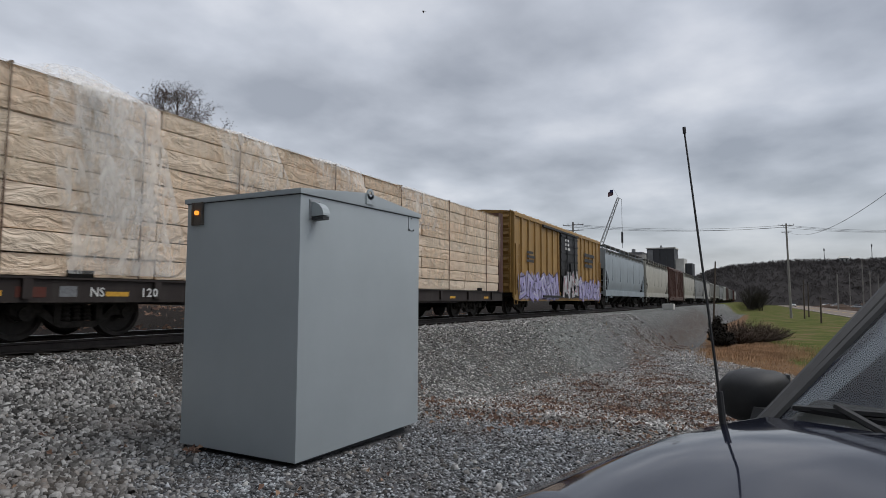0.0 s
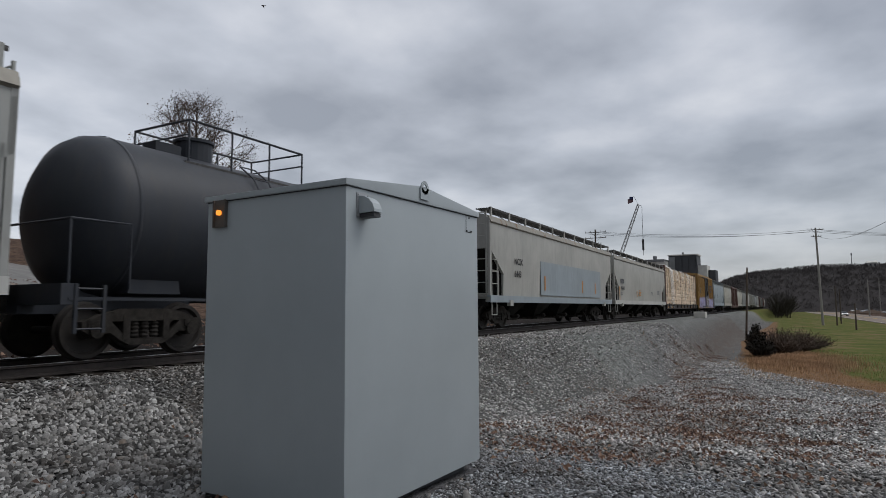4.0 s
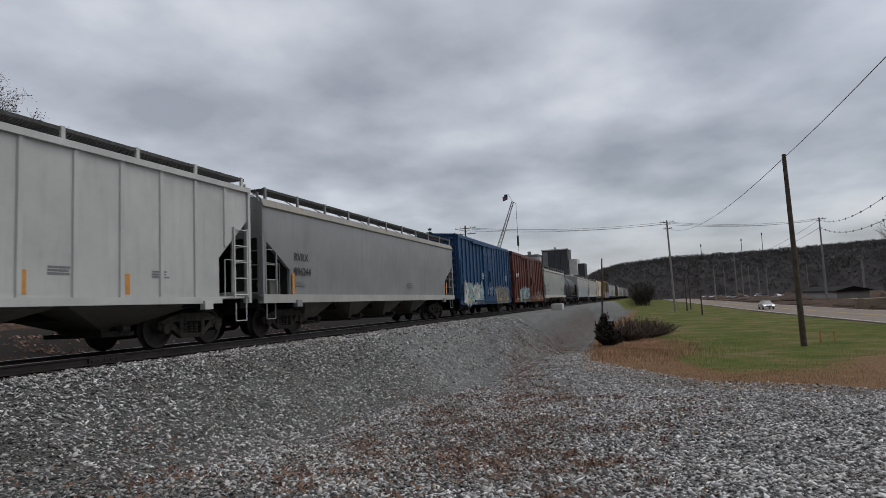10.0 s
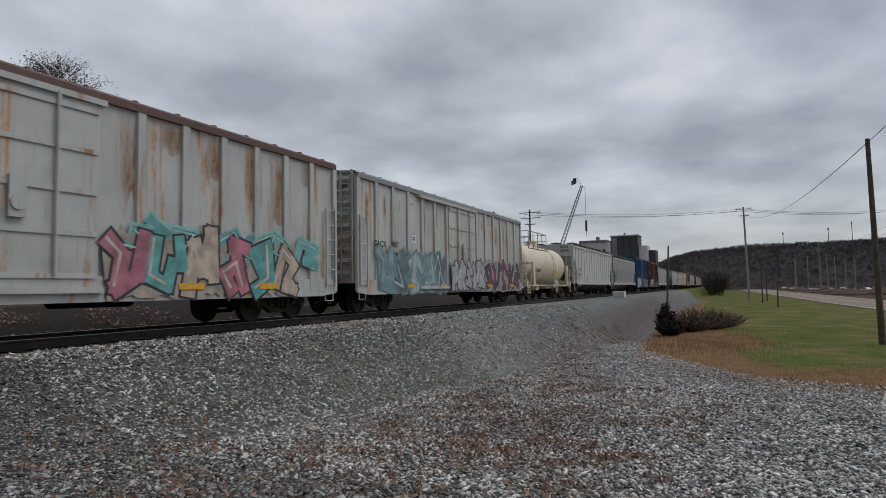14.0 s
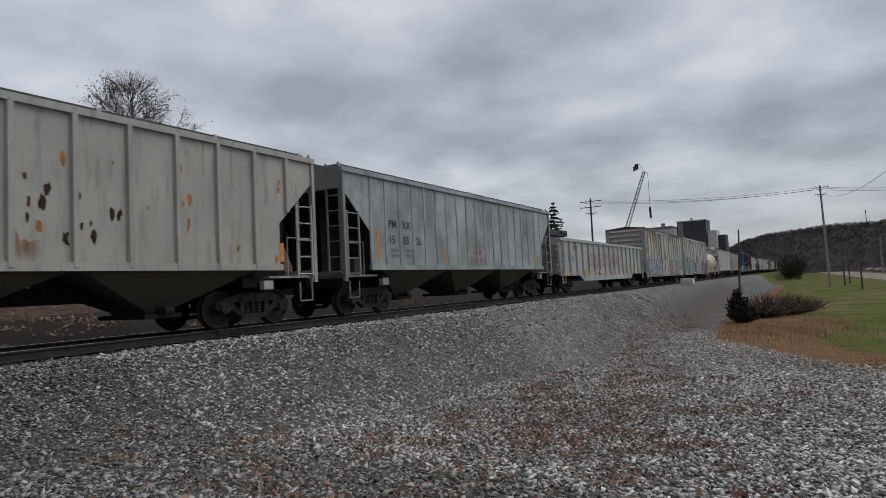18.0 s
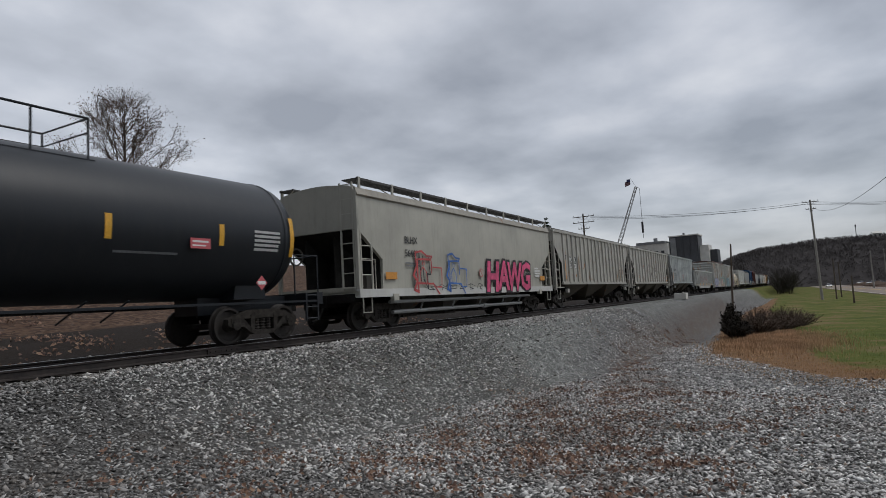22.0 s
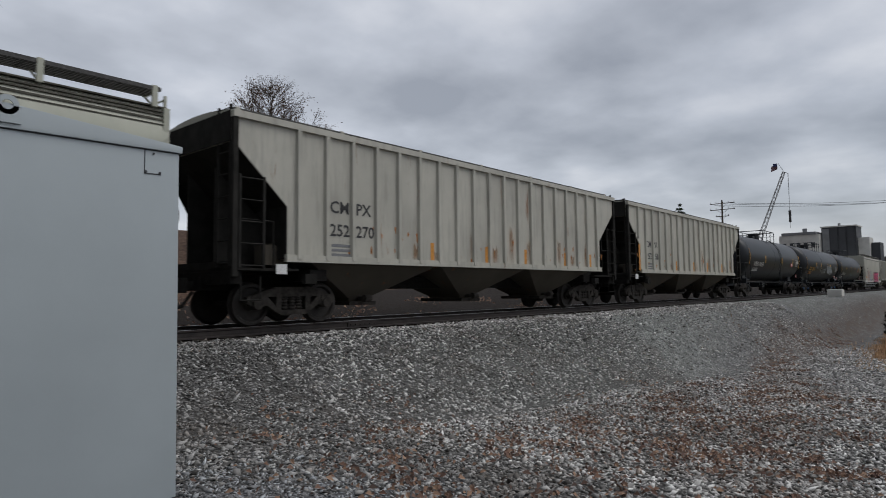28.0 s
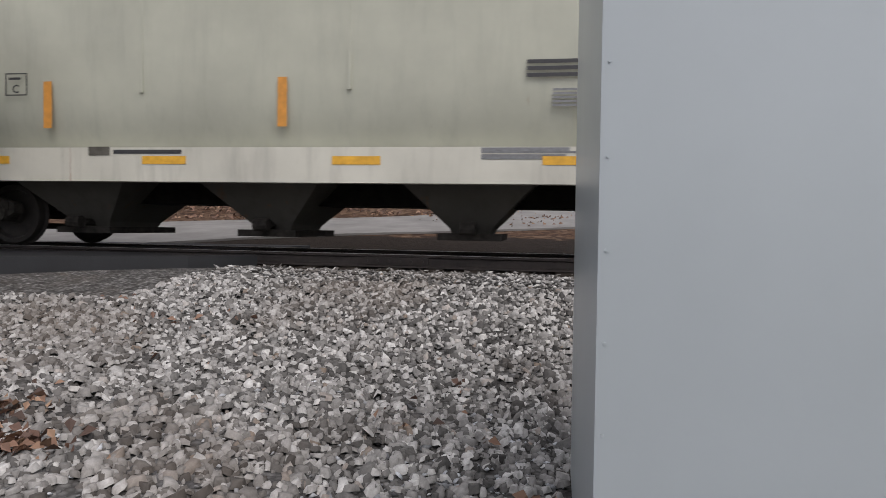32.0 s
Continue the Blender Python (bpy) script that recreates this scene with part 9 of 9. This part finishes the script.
M["navy"] = navy()
M["trim"] = plain("black_plastic_trim", (0.022, 0.022, 0.023), 0.6, 0.0, 0.2, 20.0, 0.15)
gl, nt, nl, p = nodes_of("windscreen_glass")
p.inputs["Base Color"].default_value = (0.75, 0.85, 0.83, 1)
p.inputs["Roughness"].default_value, p.inputs["Transmission Weight"].default_value, p.inputs["IOR"].default_value = 0.02, 1.0, 1.45
M["windscreen"] = gl
M["cloth"] = plain("dark_seat_cloth", (0.035, 0.036, 0.04), 0.9, 0.0, 0.3, 8.0, 0.2)
veh = thing("pickup_truck", "dark navy pickup truck parked on the gravel", "truck", m=VEH)


def veh_grid(xs, f):
    """A pressed panel: half sections across the car at each x."""
    ys = [-0.92, -0.90, -0.86, -0.78, -0.66, -0.5, -0.3, -0.1, 0.1, 0.3, 0.5, 0.66, 0.78, 0.86, 0.90, 0.92]
    b = MB()
    b.v = [(x, y, f(x, y)) for x in xs for y in ys]
    n = len(ys)
    b.f = [(i * n + j, i * n + j + 1, (i + 1) * n + j + 1, (i + 1) * n + j) for i in range(len(xs) - 1) for j in range(n - 1)]
    return b


def hood_z(x, y):
    front = smooth(2.05, 1.0, x)
    edge = abs(y)
    z = 0.985 + 0.125 * front - 0.10 * smooth(0.6, 0.93, edge) - 0.25 * smooth(0.86, 0.93, edge)
    z += 0.030 * smooth(0.50, 0.42, edge) * smooth(0.62, 1.0, x) - 0.016 * smooth(0.02, 0.0, abs(edge - 0.70))
    return z - 0.22 * smooth(1.85, 2.1, x)


part("hood", veh_grid([0.72, 0.8, 0.9, 1.05, 1.2, 1.4, 1.6, 1.75, 1.85, 1.95, 2.05, 2.1], hood_z), M["navy"], veh, smooth=True)
b = MB()
side = [(2.1, 0.45), (2.12, 0.70), (1.9, 0.86), (1.2, 0.90), (0.7, 0.92), (-2.9, 0.98), (-2.95, 0.5), (-2.0, 0.42), (1.0, 0.38)]
b.prism(side, "y", -0.90, 0.90)
part("lower_body", b, M["navy"], veh, bevel=0.04)
part("bumper", MB().box(2.0, 2.22, -0.9, 0.9, 0.42, 0.66), M["trim"], veh, bevel=0.04)
part("grille", MB().box(2.08, 2.14, -0.6, 0.6, 0.68, 0.86), M["chrome"], veh)
for y in (-0.74, 0.74):
    part("headlight", MB().box(2.0, 2.13, y - 0.14, y + 0.14, 0.70, 0.87), M["chrome"], veh, bevel=0.02)
cab_t = [(-0.30, -0.64, 1.64), (-0.30, 0.64, 1.64), (-1.75, 0.64, 1.66), (-1.75, -0.64, 1.66)]
part("roof_panel", MB().loft([[(x * 1.01, y, z) for x, y, z in cab_t], [(x * 0.97 - 0.02, y * 0.9, z + 0.06) for x, y, z in cab_t]]), M["navy"], veh, bevel=0.01)
ws = MB()
ws.add([(0.68, -0.72, 1.03), (0.74, 0.0, 1.03), (0.68, 0.72, 1.03), (-0.28, 0.58, 1.645), (-0.24, 0.0, 1.655), (-0.28, -0.58, 1.645)], [(0, 1, 4, 5), (1, 2, 3, 4)])
w_ob = part("windscreen", ws, M["windscreen"], veh)
w_ob.visible_shadow = False
for s in (-1, 1):
    part("pillar", MB().tube((0.70, s * 0.76, 0.985), (-0.30, s * 0.61, 1.665), 0.034, 8), M["trim"], veh)
    part("pillar_seal", MB().tube((0.695, s * 0.72, 1.02), (-0.29, s * 0.575, 1.66), 0.018, 6), M["trim"], veh)
    sw = part("side_window", MB().add([(0.54, s * 0.80, 1.03), (-1.95, s * 0.82, 1.05), (-1.70, s * 0.66, 1.63), (-0.32, s * 0.66, 1.63)], [(0, 1, 2, 3)]), M["glass_dark"], veh)
    part("door_panel", MB().box(-1.0, 0.45, s * 0.90 - 0.012, s * 0.90 + 0.012, 0.5, 1.01), M["navy"], veh, bevel=0.008)
    mh = MB()
    n = 14
    rings = []
    for k, (x, sc) in enumerate(((0.43, 0.50), (0.40, 0.80), (0.33, 0.98), (0.25, 1.0), (0.22, 0.97))):
        rings.append([(x - 0.07, s * 1.03 + 0.140 * sc * math.copysign(abs(math.cos(a)) ** 0.6, math.cos(a)), 1.085 + 0.122 * sc * math.copysign(abs(math.sin(a)) ** 0.6, math.sin(a))) for a in [2 * math.pi * i / n for i in range(n)]])
    mr = part("wing_mirror", mh.loft(rings), M["trim"], veh, "black plastic mirror shell", smooth="auto")
    part("mirror_glass", MB().box(0.142, 0.148, s * 1.03 - 0.12, s * 1.03 + 0.12, 0.98, 1.19), M["chrome"], mr)
    part("mirror_arm", MB().prism([(0.17, 0.95), (0.42, 0.95), (0.36, 1.06), (0.20, 1.06)], "y", *sorted((s * 0.80, s * 0.95))), M["trim"], mr)
cowl = MB()
for i in range(34):
    y = -0.74 + 1.48 * i / 33
    cowl.box(0.66 + 0.05 * (1 - (y / 0.74) ** 2), 0.80 + 0.05 * (1 - (y / 0.74) ** 2), y - 0.008, y + 0.008, 1.045, 1.075)
part("cowl_grille", cowl, M["trim"], veh)
part("cowl_panel", MB().box(0.58, 0.84, -0.78, 0.78, 1.01, 1.048), M["trim"], veh)
for y0, y1 in ((-0.62, 0.05), (0.02, 0.66)):
    wp = part("wiper", MB().tube((0.72, y0 + 0.45, 1.07), (0.56, y0 + 0.12, 1.15), 0.014, 6).tube((0.585, y0 - 0.02, 1.125), (0.54, y1 - 0.12, 1.165), 0.012, 5), M["trim"], veh)
    part("wiper_blade", MB().box(0.55, 0.59, y0, y1 - 0.1, 1.115, 1.130), M["rubber"], wp)
part("antenna_base", MB().tube((0.92, -0.70, 1.00), (0.92, -0.70, 1.085), 0.030, 10, 0.015).tube((0.92, -0.70, 1.085), (0.914, -0.716, 1.20), 0.012, 8), M["trim"], veh)
part("antenna", MB().tube((0.914, -0.716, 1.19), (0.86, -0.88, 2.20), 0.0056, 6, 0.0035).tube((0.861, -0.878, 2.19), (0.859, -0.881, 2.215), 0.007, 6), M["trim"], veh)
for x in (1.35, -1.9):
    for s in (-1, 1):
        wo = part("wheel", MB().tube((x, s * 0.70, 0.37), (x, s * 0.92, 0.37), 0.37, 24), M["rubber"], veh)
        part("rim", MB().tube((x, s * 0.90, 0.37), (x, s * 0.93, 0.37), 0.22, 16), M["chrome"], wo)
for y in (-0.35, 0.35):
    part("seat", MB().prism([(-0.95, 0.65), (-1.0, 1.3), (-0.85, 1.3), (-0.7, 0.85), (0.0, 0.85), (0.0, 0.65)], "y", y - 0.26, y + 0.26), M["cloth"], veh, bevel=0.04)
part("dashboard", MB().box(0.2, 0.62, -0.72, 0.72, 0.75, 1.00), M["trim"], veh, bevel=0.04)
part("steering_wheel", MB().loft([[(0.05 + 0.1 * math.sin(a) * 0.4, 0.36 + r * math.cos(a), 1.05 + r * math.sin(a)) for a in [2 * math.pi * i / 18 for i in range(18)]] for r in (0.19, 0.17)], False), M["trim"], veh)

# ---- bird ----
bird = thing("bird", "small dark bird flying high", "bird", m=pose(34.25, 19.24, 23.0))
part("bird_body", MB().loft([[(x, r * math.cos(a), r * math.sin(a)) for a in [2 * math.pi * i / 8 for i in range(8)]] for x, r in ((-0.22, 0.01), (-0.1, 0.05), (0.05, 0.065), (0.16, 0.04), (0.22, 0.01))]), M["black"], bird)
WINGS = []
for s in (-1, 1):
    w = part("wing", MB().prism([(0.10, 0.0), (0.06, s * 0.22), (-0.04, s * 0.42), (-0.08, s * 0.2), (-0.08, 0.0)], "z", -0.006, 0.006), M["black"], bird)
    WINGS.append((w, s))
part("tail", MB().prism([(-0.2, -0.03), (-0.36, -0.07), (-0.36, 0.07), (-0.2, 0.03)], "z", -0.005, 0.005), M["black"], bird)

for o in bird.children:
    o.data.transform(Matrix.Scale(0.6, 4))


# ---- loose stones and leaves on the ground ----
def stone_field(name, n, box_, size, seed, label, keep, fine=False):
    """Crushed stones with uneven faces, joined."""
    g = np.random.default_rng(seed)
    x = g.uniform(box_[0], box_[1], n)
    y = g.uniform(box_[2], box_[3], n)
    ok = np.array([keep(a, b, c) for a, b, c in zip(x, y, g.random(n))])
    x, y = x[ok], y[ok]
    m = len(x)
    z = np.array([ground_z(a, b) for a, b in zip(x, y)])
    s = size * g.lognormal(0.0, 0.28 if fine else 0.33, m).clip(0.5, 1.9 if fine else 2.2)
    if fine:
        ang = np.arange(5) * np.pi * 0.4
        base = np.concatenate([np.stack([np.cos(ang), 0.82 * np.sin(ang), -0.25 + 0 * ang], -1), np.stack([0.74 * np.cos(ang + 0.2), 0.6 * np.sin(ang + 0.2), 0.66 + 0 * ang], -1)])
        v = base[None] * (1 + g.uniform(-0.20, 0.20, (m, 10, 3))) + g.uniform(-0.10, 0.10, (m, 10, 3))
        tri = np.array([t for i in range(5) for t in ((i, (i + 1) % 5, 5 + (i + 1) % 5), (i, 5 + (i + 1) % 5, 5 + i))] + [(5, 6, 7), (5, 7, 8), (5, 8, 9)])
    else:
        base = np.array([(1, 0, 0), (0, 0.85, 0), (-1, 0, 0), (0, -0.85, 0), (0.2, 0.1, 0.52), (0, 0, -0.5)])
        v = base[None] * (1 + g.uniform(-0.3, 0.3, (m, 6, 3))) + g.uniform(-0.16, 0.16, (m, 6, 3))
        tri = np.array([(0, 1, 4), (1, 2, 4), (2, 3, 4), (3, 0, 4), (1, 0, 5), (2, 1, 5), (3, 2, 5), (0, 3, 5)])
    nv = len(base)
    v[:, :, 0] *= g.uniform(0.85, 1.45 if fine else 1.75, m)[:, None]
    a, t = g.uniform(0, 2 * np.pi, m), g.normal(0, 0.34, (m, 2))
    ca, sa = np.cos(a)[:, None], np.sin(a)[:, None]
    vx, vy = v[:, :, 0] * ca - v[:, :, 1] * sa, v[:, :, 0] * sa + v[:, :, 1] * ca
    vz = v[:, :, 2] + vx * t[:, :1] + vy * t[:, 1:]
    co = np.stack([vx, vy, vz], -1) * s[:, None, None] + np.stack([x, y, z + s * g.uniform(-0.05, 0.5, m)], -1)[:, None]
    f = (tri[None] + nv * np.arange(m)[:, None, None]).reshape(-1, 3)
    me = bpy.data.meshes.new(name)
    me.vertices.add(m * nv)
    me.vertices.foreach_set("co", co.reshape(-1))
    me.loops.add(f.size)
    me.loops.foreach_set("vertex_index", f.reshape(-1))
    me.polygons.add(len(f))
    me.polygons.foreach_set("loop_start", np.arange(len(f)) * 3)
    me.polygons.foreach_set("loop_total", np.full(len(f), 3))
    me.update()
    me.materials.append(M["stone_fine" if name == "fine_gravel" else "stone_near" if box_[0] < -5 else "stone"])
    if fine:
        me.polygons.foreach_set("use_smooth", np.ones(len(f), bool))
    return tagged(new(name, me), label, "gravel", kind="stuff")


def stone_material(name, k, tint=(1, 1, 1)):
    m, nt, nl, p = nodes_of(name)
    ge = nt.new("ShaderNodeNewGeometry")
    c = ramp(nt, nl, ge.outputs["Random Per Island"], [(p_, tuple(k * a * b for a, b in zip(c_, tint))) for p_, c_ in ((0.0, (0.05, 0.048, 0.045)), (0.22, (0.15, 0.145, 0.137)), (0.55, (0.315, 0.306, 0.29)), (0.80, (0.455, 0.445, 0.425)), (0.96, (0.64, 0.63, 0.605)), (1.0, (0.24, 0.19, 0.15)))])
    v = coords(nt, nl, shift=False)
    d = ramp(nt, nl, noise_tex(nt, nl, v, 30.0, 5.0, 0.7), [(0.3, grey(0.65)), (0.7, grey(1.15))])
    dirt = ramp(nt, nl, noise_tex(nt, nl, v, 0.55, 5.0, 0.6), [(0.48, grey(0)), (0.68, grey(0.45))])
    c = mixc(nt, nl, 1.0, c, d, "MULTIPLY")
    nl.new(mixc(nt, nl, dirt, c, (0.12, 0.095, 0.075)), p.inputs["Base Color"])
    p.inputs["Roughness"].default_value, p.inputs["Specular IOR Level"].default_value = 0.88, 0.25
    return m


# one stone colour ramp, scaled up for far fields and down for near ones
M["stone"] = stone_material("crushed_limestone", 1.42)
M["stone_near"] = stone_material("darker_crushed_stone", 0.84)
M["stone_fine"] = stone_material("fine_blue_grey_chippings", 0.97, (0.94, 1.0, 1.08))


def under_cabinet(x, y):
    return -0.02 < x < CW + 0.02 and -0.02 < y < CD + 0.02


def fines_zone(x, y):
    return smooth(1.15, 0.75, math.hypot((x - 0.9) / 3.0, (y + 0.9) / 2.6))


def keep_near(x, y, u):
    yl = y - 0.03 * x
    if under_cabinet(x, y) or yl > 6.25 or (x < -4.2 and yl > 4.0 and x > -16.2):
        return False
    return u > 0.97 * fines_zone(x, y)


HERO = (-6.2, 1.6, -2.0, 5.0)
stone_field("ballast_near", 38000, HERO, 0.0245, 1, "loose grey crushed stone around the cabinet", keep_near, True)
stone_field("ballast_around", 85000, (-9.0, 6.0, -6.5, 6.6), 0.0235, 7, "loose grey crushed stone around the cabinet", lambda x, y, u: keep_near(x, y, u) and not (HERO[0] < x < HERO[1] and HERO[2] < y < HERO[3]))
stone_field("ballast_middle", 105000, (6.0, 18.0, -12.0, 6.9), 0.0245, 2, "loose grey crushed stone along the track", lambda x, y, u: y - 0.03 * x < 6.25 and x < edge_x(y) + 1 and (y < litter_y(x) + 1.5 or u < 0.85))
stone_field("ballast_far", 52000, (18.0, 36.0, -9.5, 8.0), 0.026, 3, "loose grey crushed stone along the track", lambda x, y, u: y - 0.03 * x < 6.25 and x < edge_x(y) + 0.5 and (y < litter_y(x) + 1.0 or u < 0.6))
stone_field("fine_gravel", 60000, (-2.6, 4.6, -4.6, 2.6), 0.015, 4, "fine grey chippings round the cabinet", lambda x, y, u: not under_cabinet(x, y) and u < fines_zone(x, y) + 0.1)
stone_field("ballast_behind", 12000, (2.0, 30.0, 8.4, 16.0), 0.045, 5, "loose stone beyond the track", lambda x, y, u: 8.4 < y - 0.03 * x < 9.5 + u)


def leaf_litter(name, piles, seed, label, size=0.030):
    rd = random.Random(seed)
    b = MB()
    for px, py, rad, n in piles:
        for _ in range(n):
            r = rad * abs(rd.gauss(0, 0.5))
            a = rd.uniform(0, 2 * math.pi)
            x, y = px + r * math.cos(a), py + r * math.sin(a) * 0.8
            s = size * rd.uniform(0.5, 1.5)
            c = Vector((x, y, ground_z(x, y) + 0.036 + rd.uniform(0, 0.034)))
            u = Vector((rd.uniform(-1, 1), rd.uniform(-1, 1), rd.uniform(-0.5, 0.5))).normalized()
            w = u.orthogonal().normalized()
            k = Vector((0, 0, s * 0.35))
            b.add([c - u * s, c - w * s * 0.6 + k, c + u * s, c + w * s * 0.6 + k, c - u * s * 0.2], [(0, 1, 4), (1, 2, 4), (2, 3, 4), (3, 0, 4)])
    return tagged(part(name, b, M["oak_leaf"]), label, "leaves", kind="stuff")


def leaf_material():
    m, nt, nl, p = nodes_of("dead_oak_leaf")
    ge = nt.new("ShaderNodeNewGeometry")
    nl.new(ramp(nt, nl, ge.outputs["Random Per Island"], [(0.0, (0.050, 0.028, 0.019)), (0.4, (0.115, 0.060, 0.040)), (0.75, (0.19, 0.105, 0.066)), (1.0, (0.30, 0.19, 0.12))]), p.inputs["Base Color"])
    p.inputs["Roughness"].default_value = 0.7
    return m


M["oak_leaf"] = leaf_material()
rd = random.Random(77)
piles = [(9.7, -2.5, 0.55, 60), (13.6, 0.9, 0.9, 110), (15.5, 0.0, 0.9, 90), (7.4, 0.9, 0.5, 24), (8.2, -1.4, 1.3, 130), (11.5, -0.4, 1.5, 110), (17.0, 0.2, 0.8, 60), (6.6, -2.8, 0.9, 70), (5.6, -1.8, 0.7, 40), (-0.15, 1.2, 0.16, 34),
         (-2.9, 1.2, 0.45, 130), (-3.5, 0.15, 0.4, 120), (-2.4, 0.95, 0.3, 80), (-3.9, 0.9, 0.5, 90), (-4.2, -0.4, 0.5, 16), (-2.4, -1.4, 0.4, 8), (-0.9, -0.6, 0.5, 6), (-5.4, 1.6, 0.8, 16), (-3.2, 3.2, 0.8, 10), (12.5, 2.6, 1.2, 40)]
piles += [(rd.uniform(-7, 18), rd.uniform(-5, 4), 0.6, 5) for _ in range(70)]
piles += [(rd.uniform(3.5, 17), rd.gauss(-0.8, 1.8), rd.uniform(0.6, 1.6), rd.randint(30, 80)) for _ in range(95)]
piles += [(x, litter_y(x) + rd.gauss(0, 0.5), rd.uniform(0.4, 0.9), rd.randint(20, 50)) for x in [rd.uniform(9, 42) for _ in range(80)]]
leaf_litter("fallen_leaves", piles, 5, "scattered brown oak leaves on gravel")
leaf_litter("bank_litter", [(rd.uniform(-16, 12), rd.uniform(16, 26), 1.2, 24) for _ in range(140)] + [(rd.uniform(2, 26), 9.8 + 0.03 * 10 + 4.5 * rd.random(), 1.0, 30) for _ in range(40)], 6, "carpet of brown leaves on the bank", 0.06)


# ---- grass ----
def blades(name, n, spot, h, mat, label, seed, lean=0.5):
    g = random.Random(seed)
    vs, fs = [], []
    for _ in range(n):
        x, y = spot(g)
        if any(math.hypot((x - px) / 1.15, y - py + 0.45 * (x - px)) < r1 for px, py, r1, _, _ in PUDDLES):
            continue
        z = ground_z(x, y)
        a = g.uniform(0, 2 * math.pi)
        hh = h * g.uniform(0.5, 1.25)
        w = 0.012 + hh * 0.02
        dx, dy = math.cos(a), math.sin(a)
        k = len(vs)
        vs += [(x - dy * w, y + dx * w, z - 0.02), (x + dy * w, y - dx * w, z - 0.02), (x + dx * hh * lean * g.random(), y + dy * hh * lean * g.random(), z + hh)]
        fs.append((k, k + 1, k + 2))
    me = bpy.data.meshes.new(name)
    me.from_pydata(vs, [], fs)
    me.materials.append(mat)
    return tagged(new(name, me), label, "grass", kind="stuff")


M["straw"] = plain("dry_orange_straw", (0.46, 0.30, 0.165), 0.9, 0.0, 0.4, 1.2, 0.0, False)
M["tall_straw"] = plain("brown_dead_stalks", (0.30, 0.185, 0.105), 0.9, 0.0, 0.5, 1.6, 0.0, False)
M["dead_grass"] = plain("tan_dead_grass", (0.46, 0.30, 0.18), 0.9, 0.0, 0.5, 0.8, 0.0, False)
M["lawn"] = plain("winter_lawn_green", (0.11, 0.128, 0.022), 0.85, 0.0, 0.4, 0.5, 0.0, False)


def dry_spot(g):
    y = g.uniform(-13, 1.5)
    e = edge_x(y)
    return e + g.uniform(-0.4, 1.0) * max(2.0, min(9.0, green_x(y) - e)) + 0.5 * math.sin(y * 2.3), y


def tall_spot(g):
    return g.gauss(37.5, 2.6), g.gauss(-2.2, 1.1)


def lawn_spot(g):
    y = g.uniform(-20, 0.5)
    return green_x(y) + 26 * g.random() ** 1.3, y


blades("dry_grass", 16000, dry_spot, 0.055, M["straw"], "rough dry orange grass at the gravel edge", 1)
blades("tall_straw", 2500, tall_spot, 0.20, M["tall_straw"], "taller dry straw around the bushes", 2, 0.3)
blades("dead_grass", 15000, lambda g: (g.gauss(38.5, 4.0), g.gauss(-2.6, 1.3)), 0.20, M["dead_grass"], "tan and reddish dead grass round the bushes", 4, 0.7)
blades("lawn_grass", 9000, lawn_spot, 0.045, M["lawn"], "short green winter grass", 3)


def motions():
    for car, s0 in CARS:
        walk(car, [(t, on_track(s0 + 13.044 * t - 0.0028 * t * t)) for t in (0.0, 8.0, 16.0, 24.0, 32.0)])
    walk(DRIVERS_CAR, [(t, road_pose(135 - 17.0 * (t - 9.0))) for t in range(0, 33, 2)])
    walk(SECOND_CAR, [(t, road_pose(200 - 17.0 * (t - 26.5))) for t in range(0, 33, 2)])
    walk(bird, [(t, pose(x, y, z, 0, 0, rz)) for t, x, y, z, rz in ((0.0, 34.25, 19.24, 23.0, 128), (1.5, 31.1, 23.2, 23.75, 130), (2.5, 29.25, 26.1, 23.7, 120), (5.0, 25.3, 32.4, 22.85, 122), (6.0, 24.0, 34.2, 22.1, 126), (12.0, 14.0, 48.0, 24.0, 128), (32.0, -20.0, 100.0, 30.0, 128))])
    # 28.67 radians a second at the tread: 82 degrees between rows
    for w in WHEELS:
        x, _, z = w.location
        walk(w, [(k * 0.05, pose(x, 0, z, 0, 82.13 * k, 0)) for k in range(641)])
    for w, s in WINGS:
        walk(w, [(k * 0.25, pose(0, 0, 0, s * (28 if k % 2 else -22), 0, 0)) for k in range(129)])


motions()
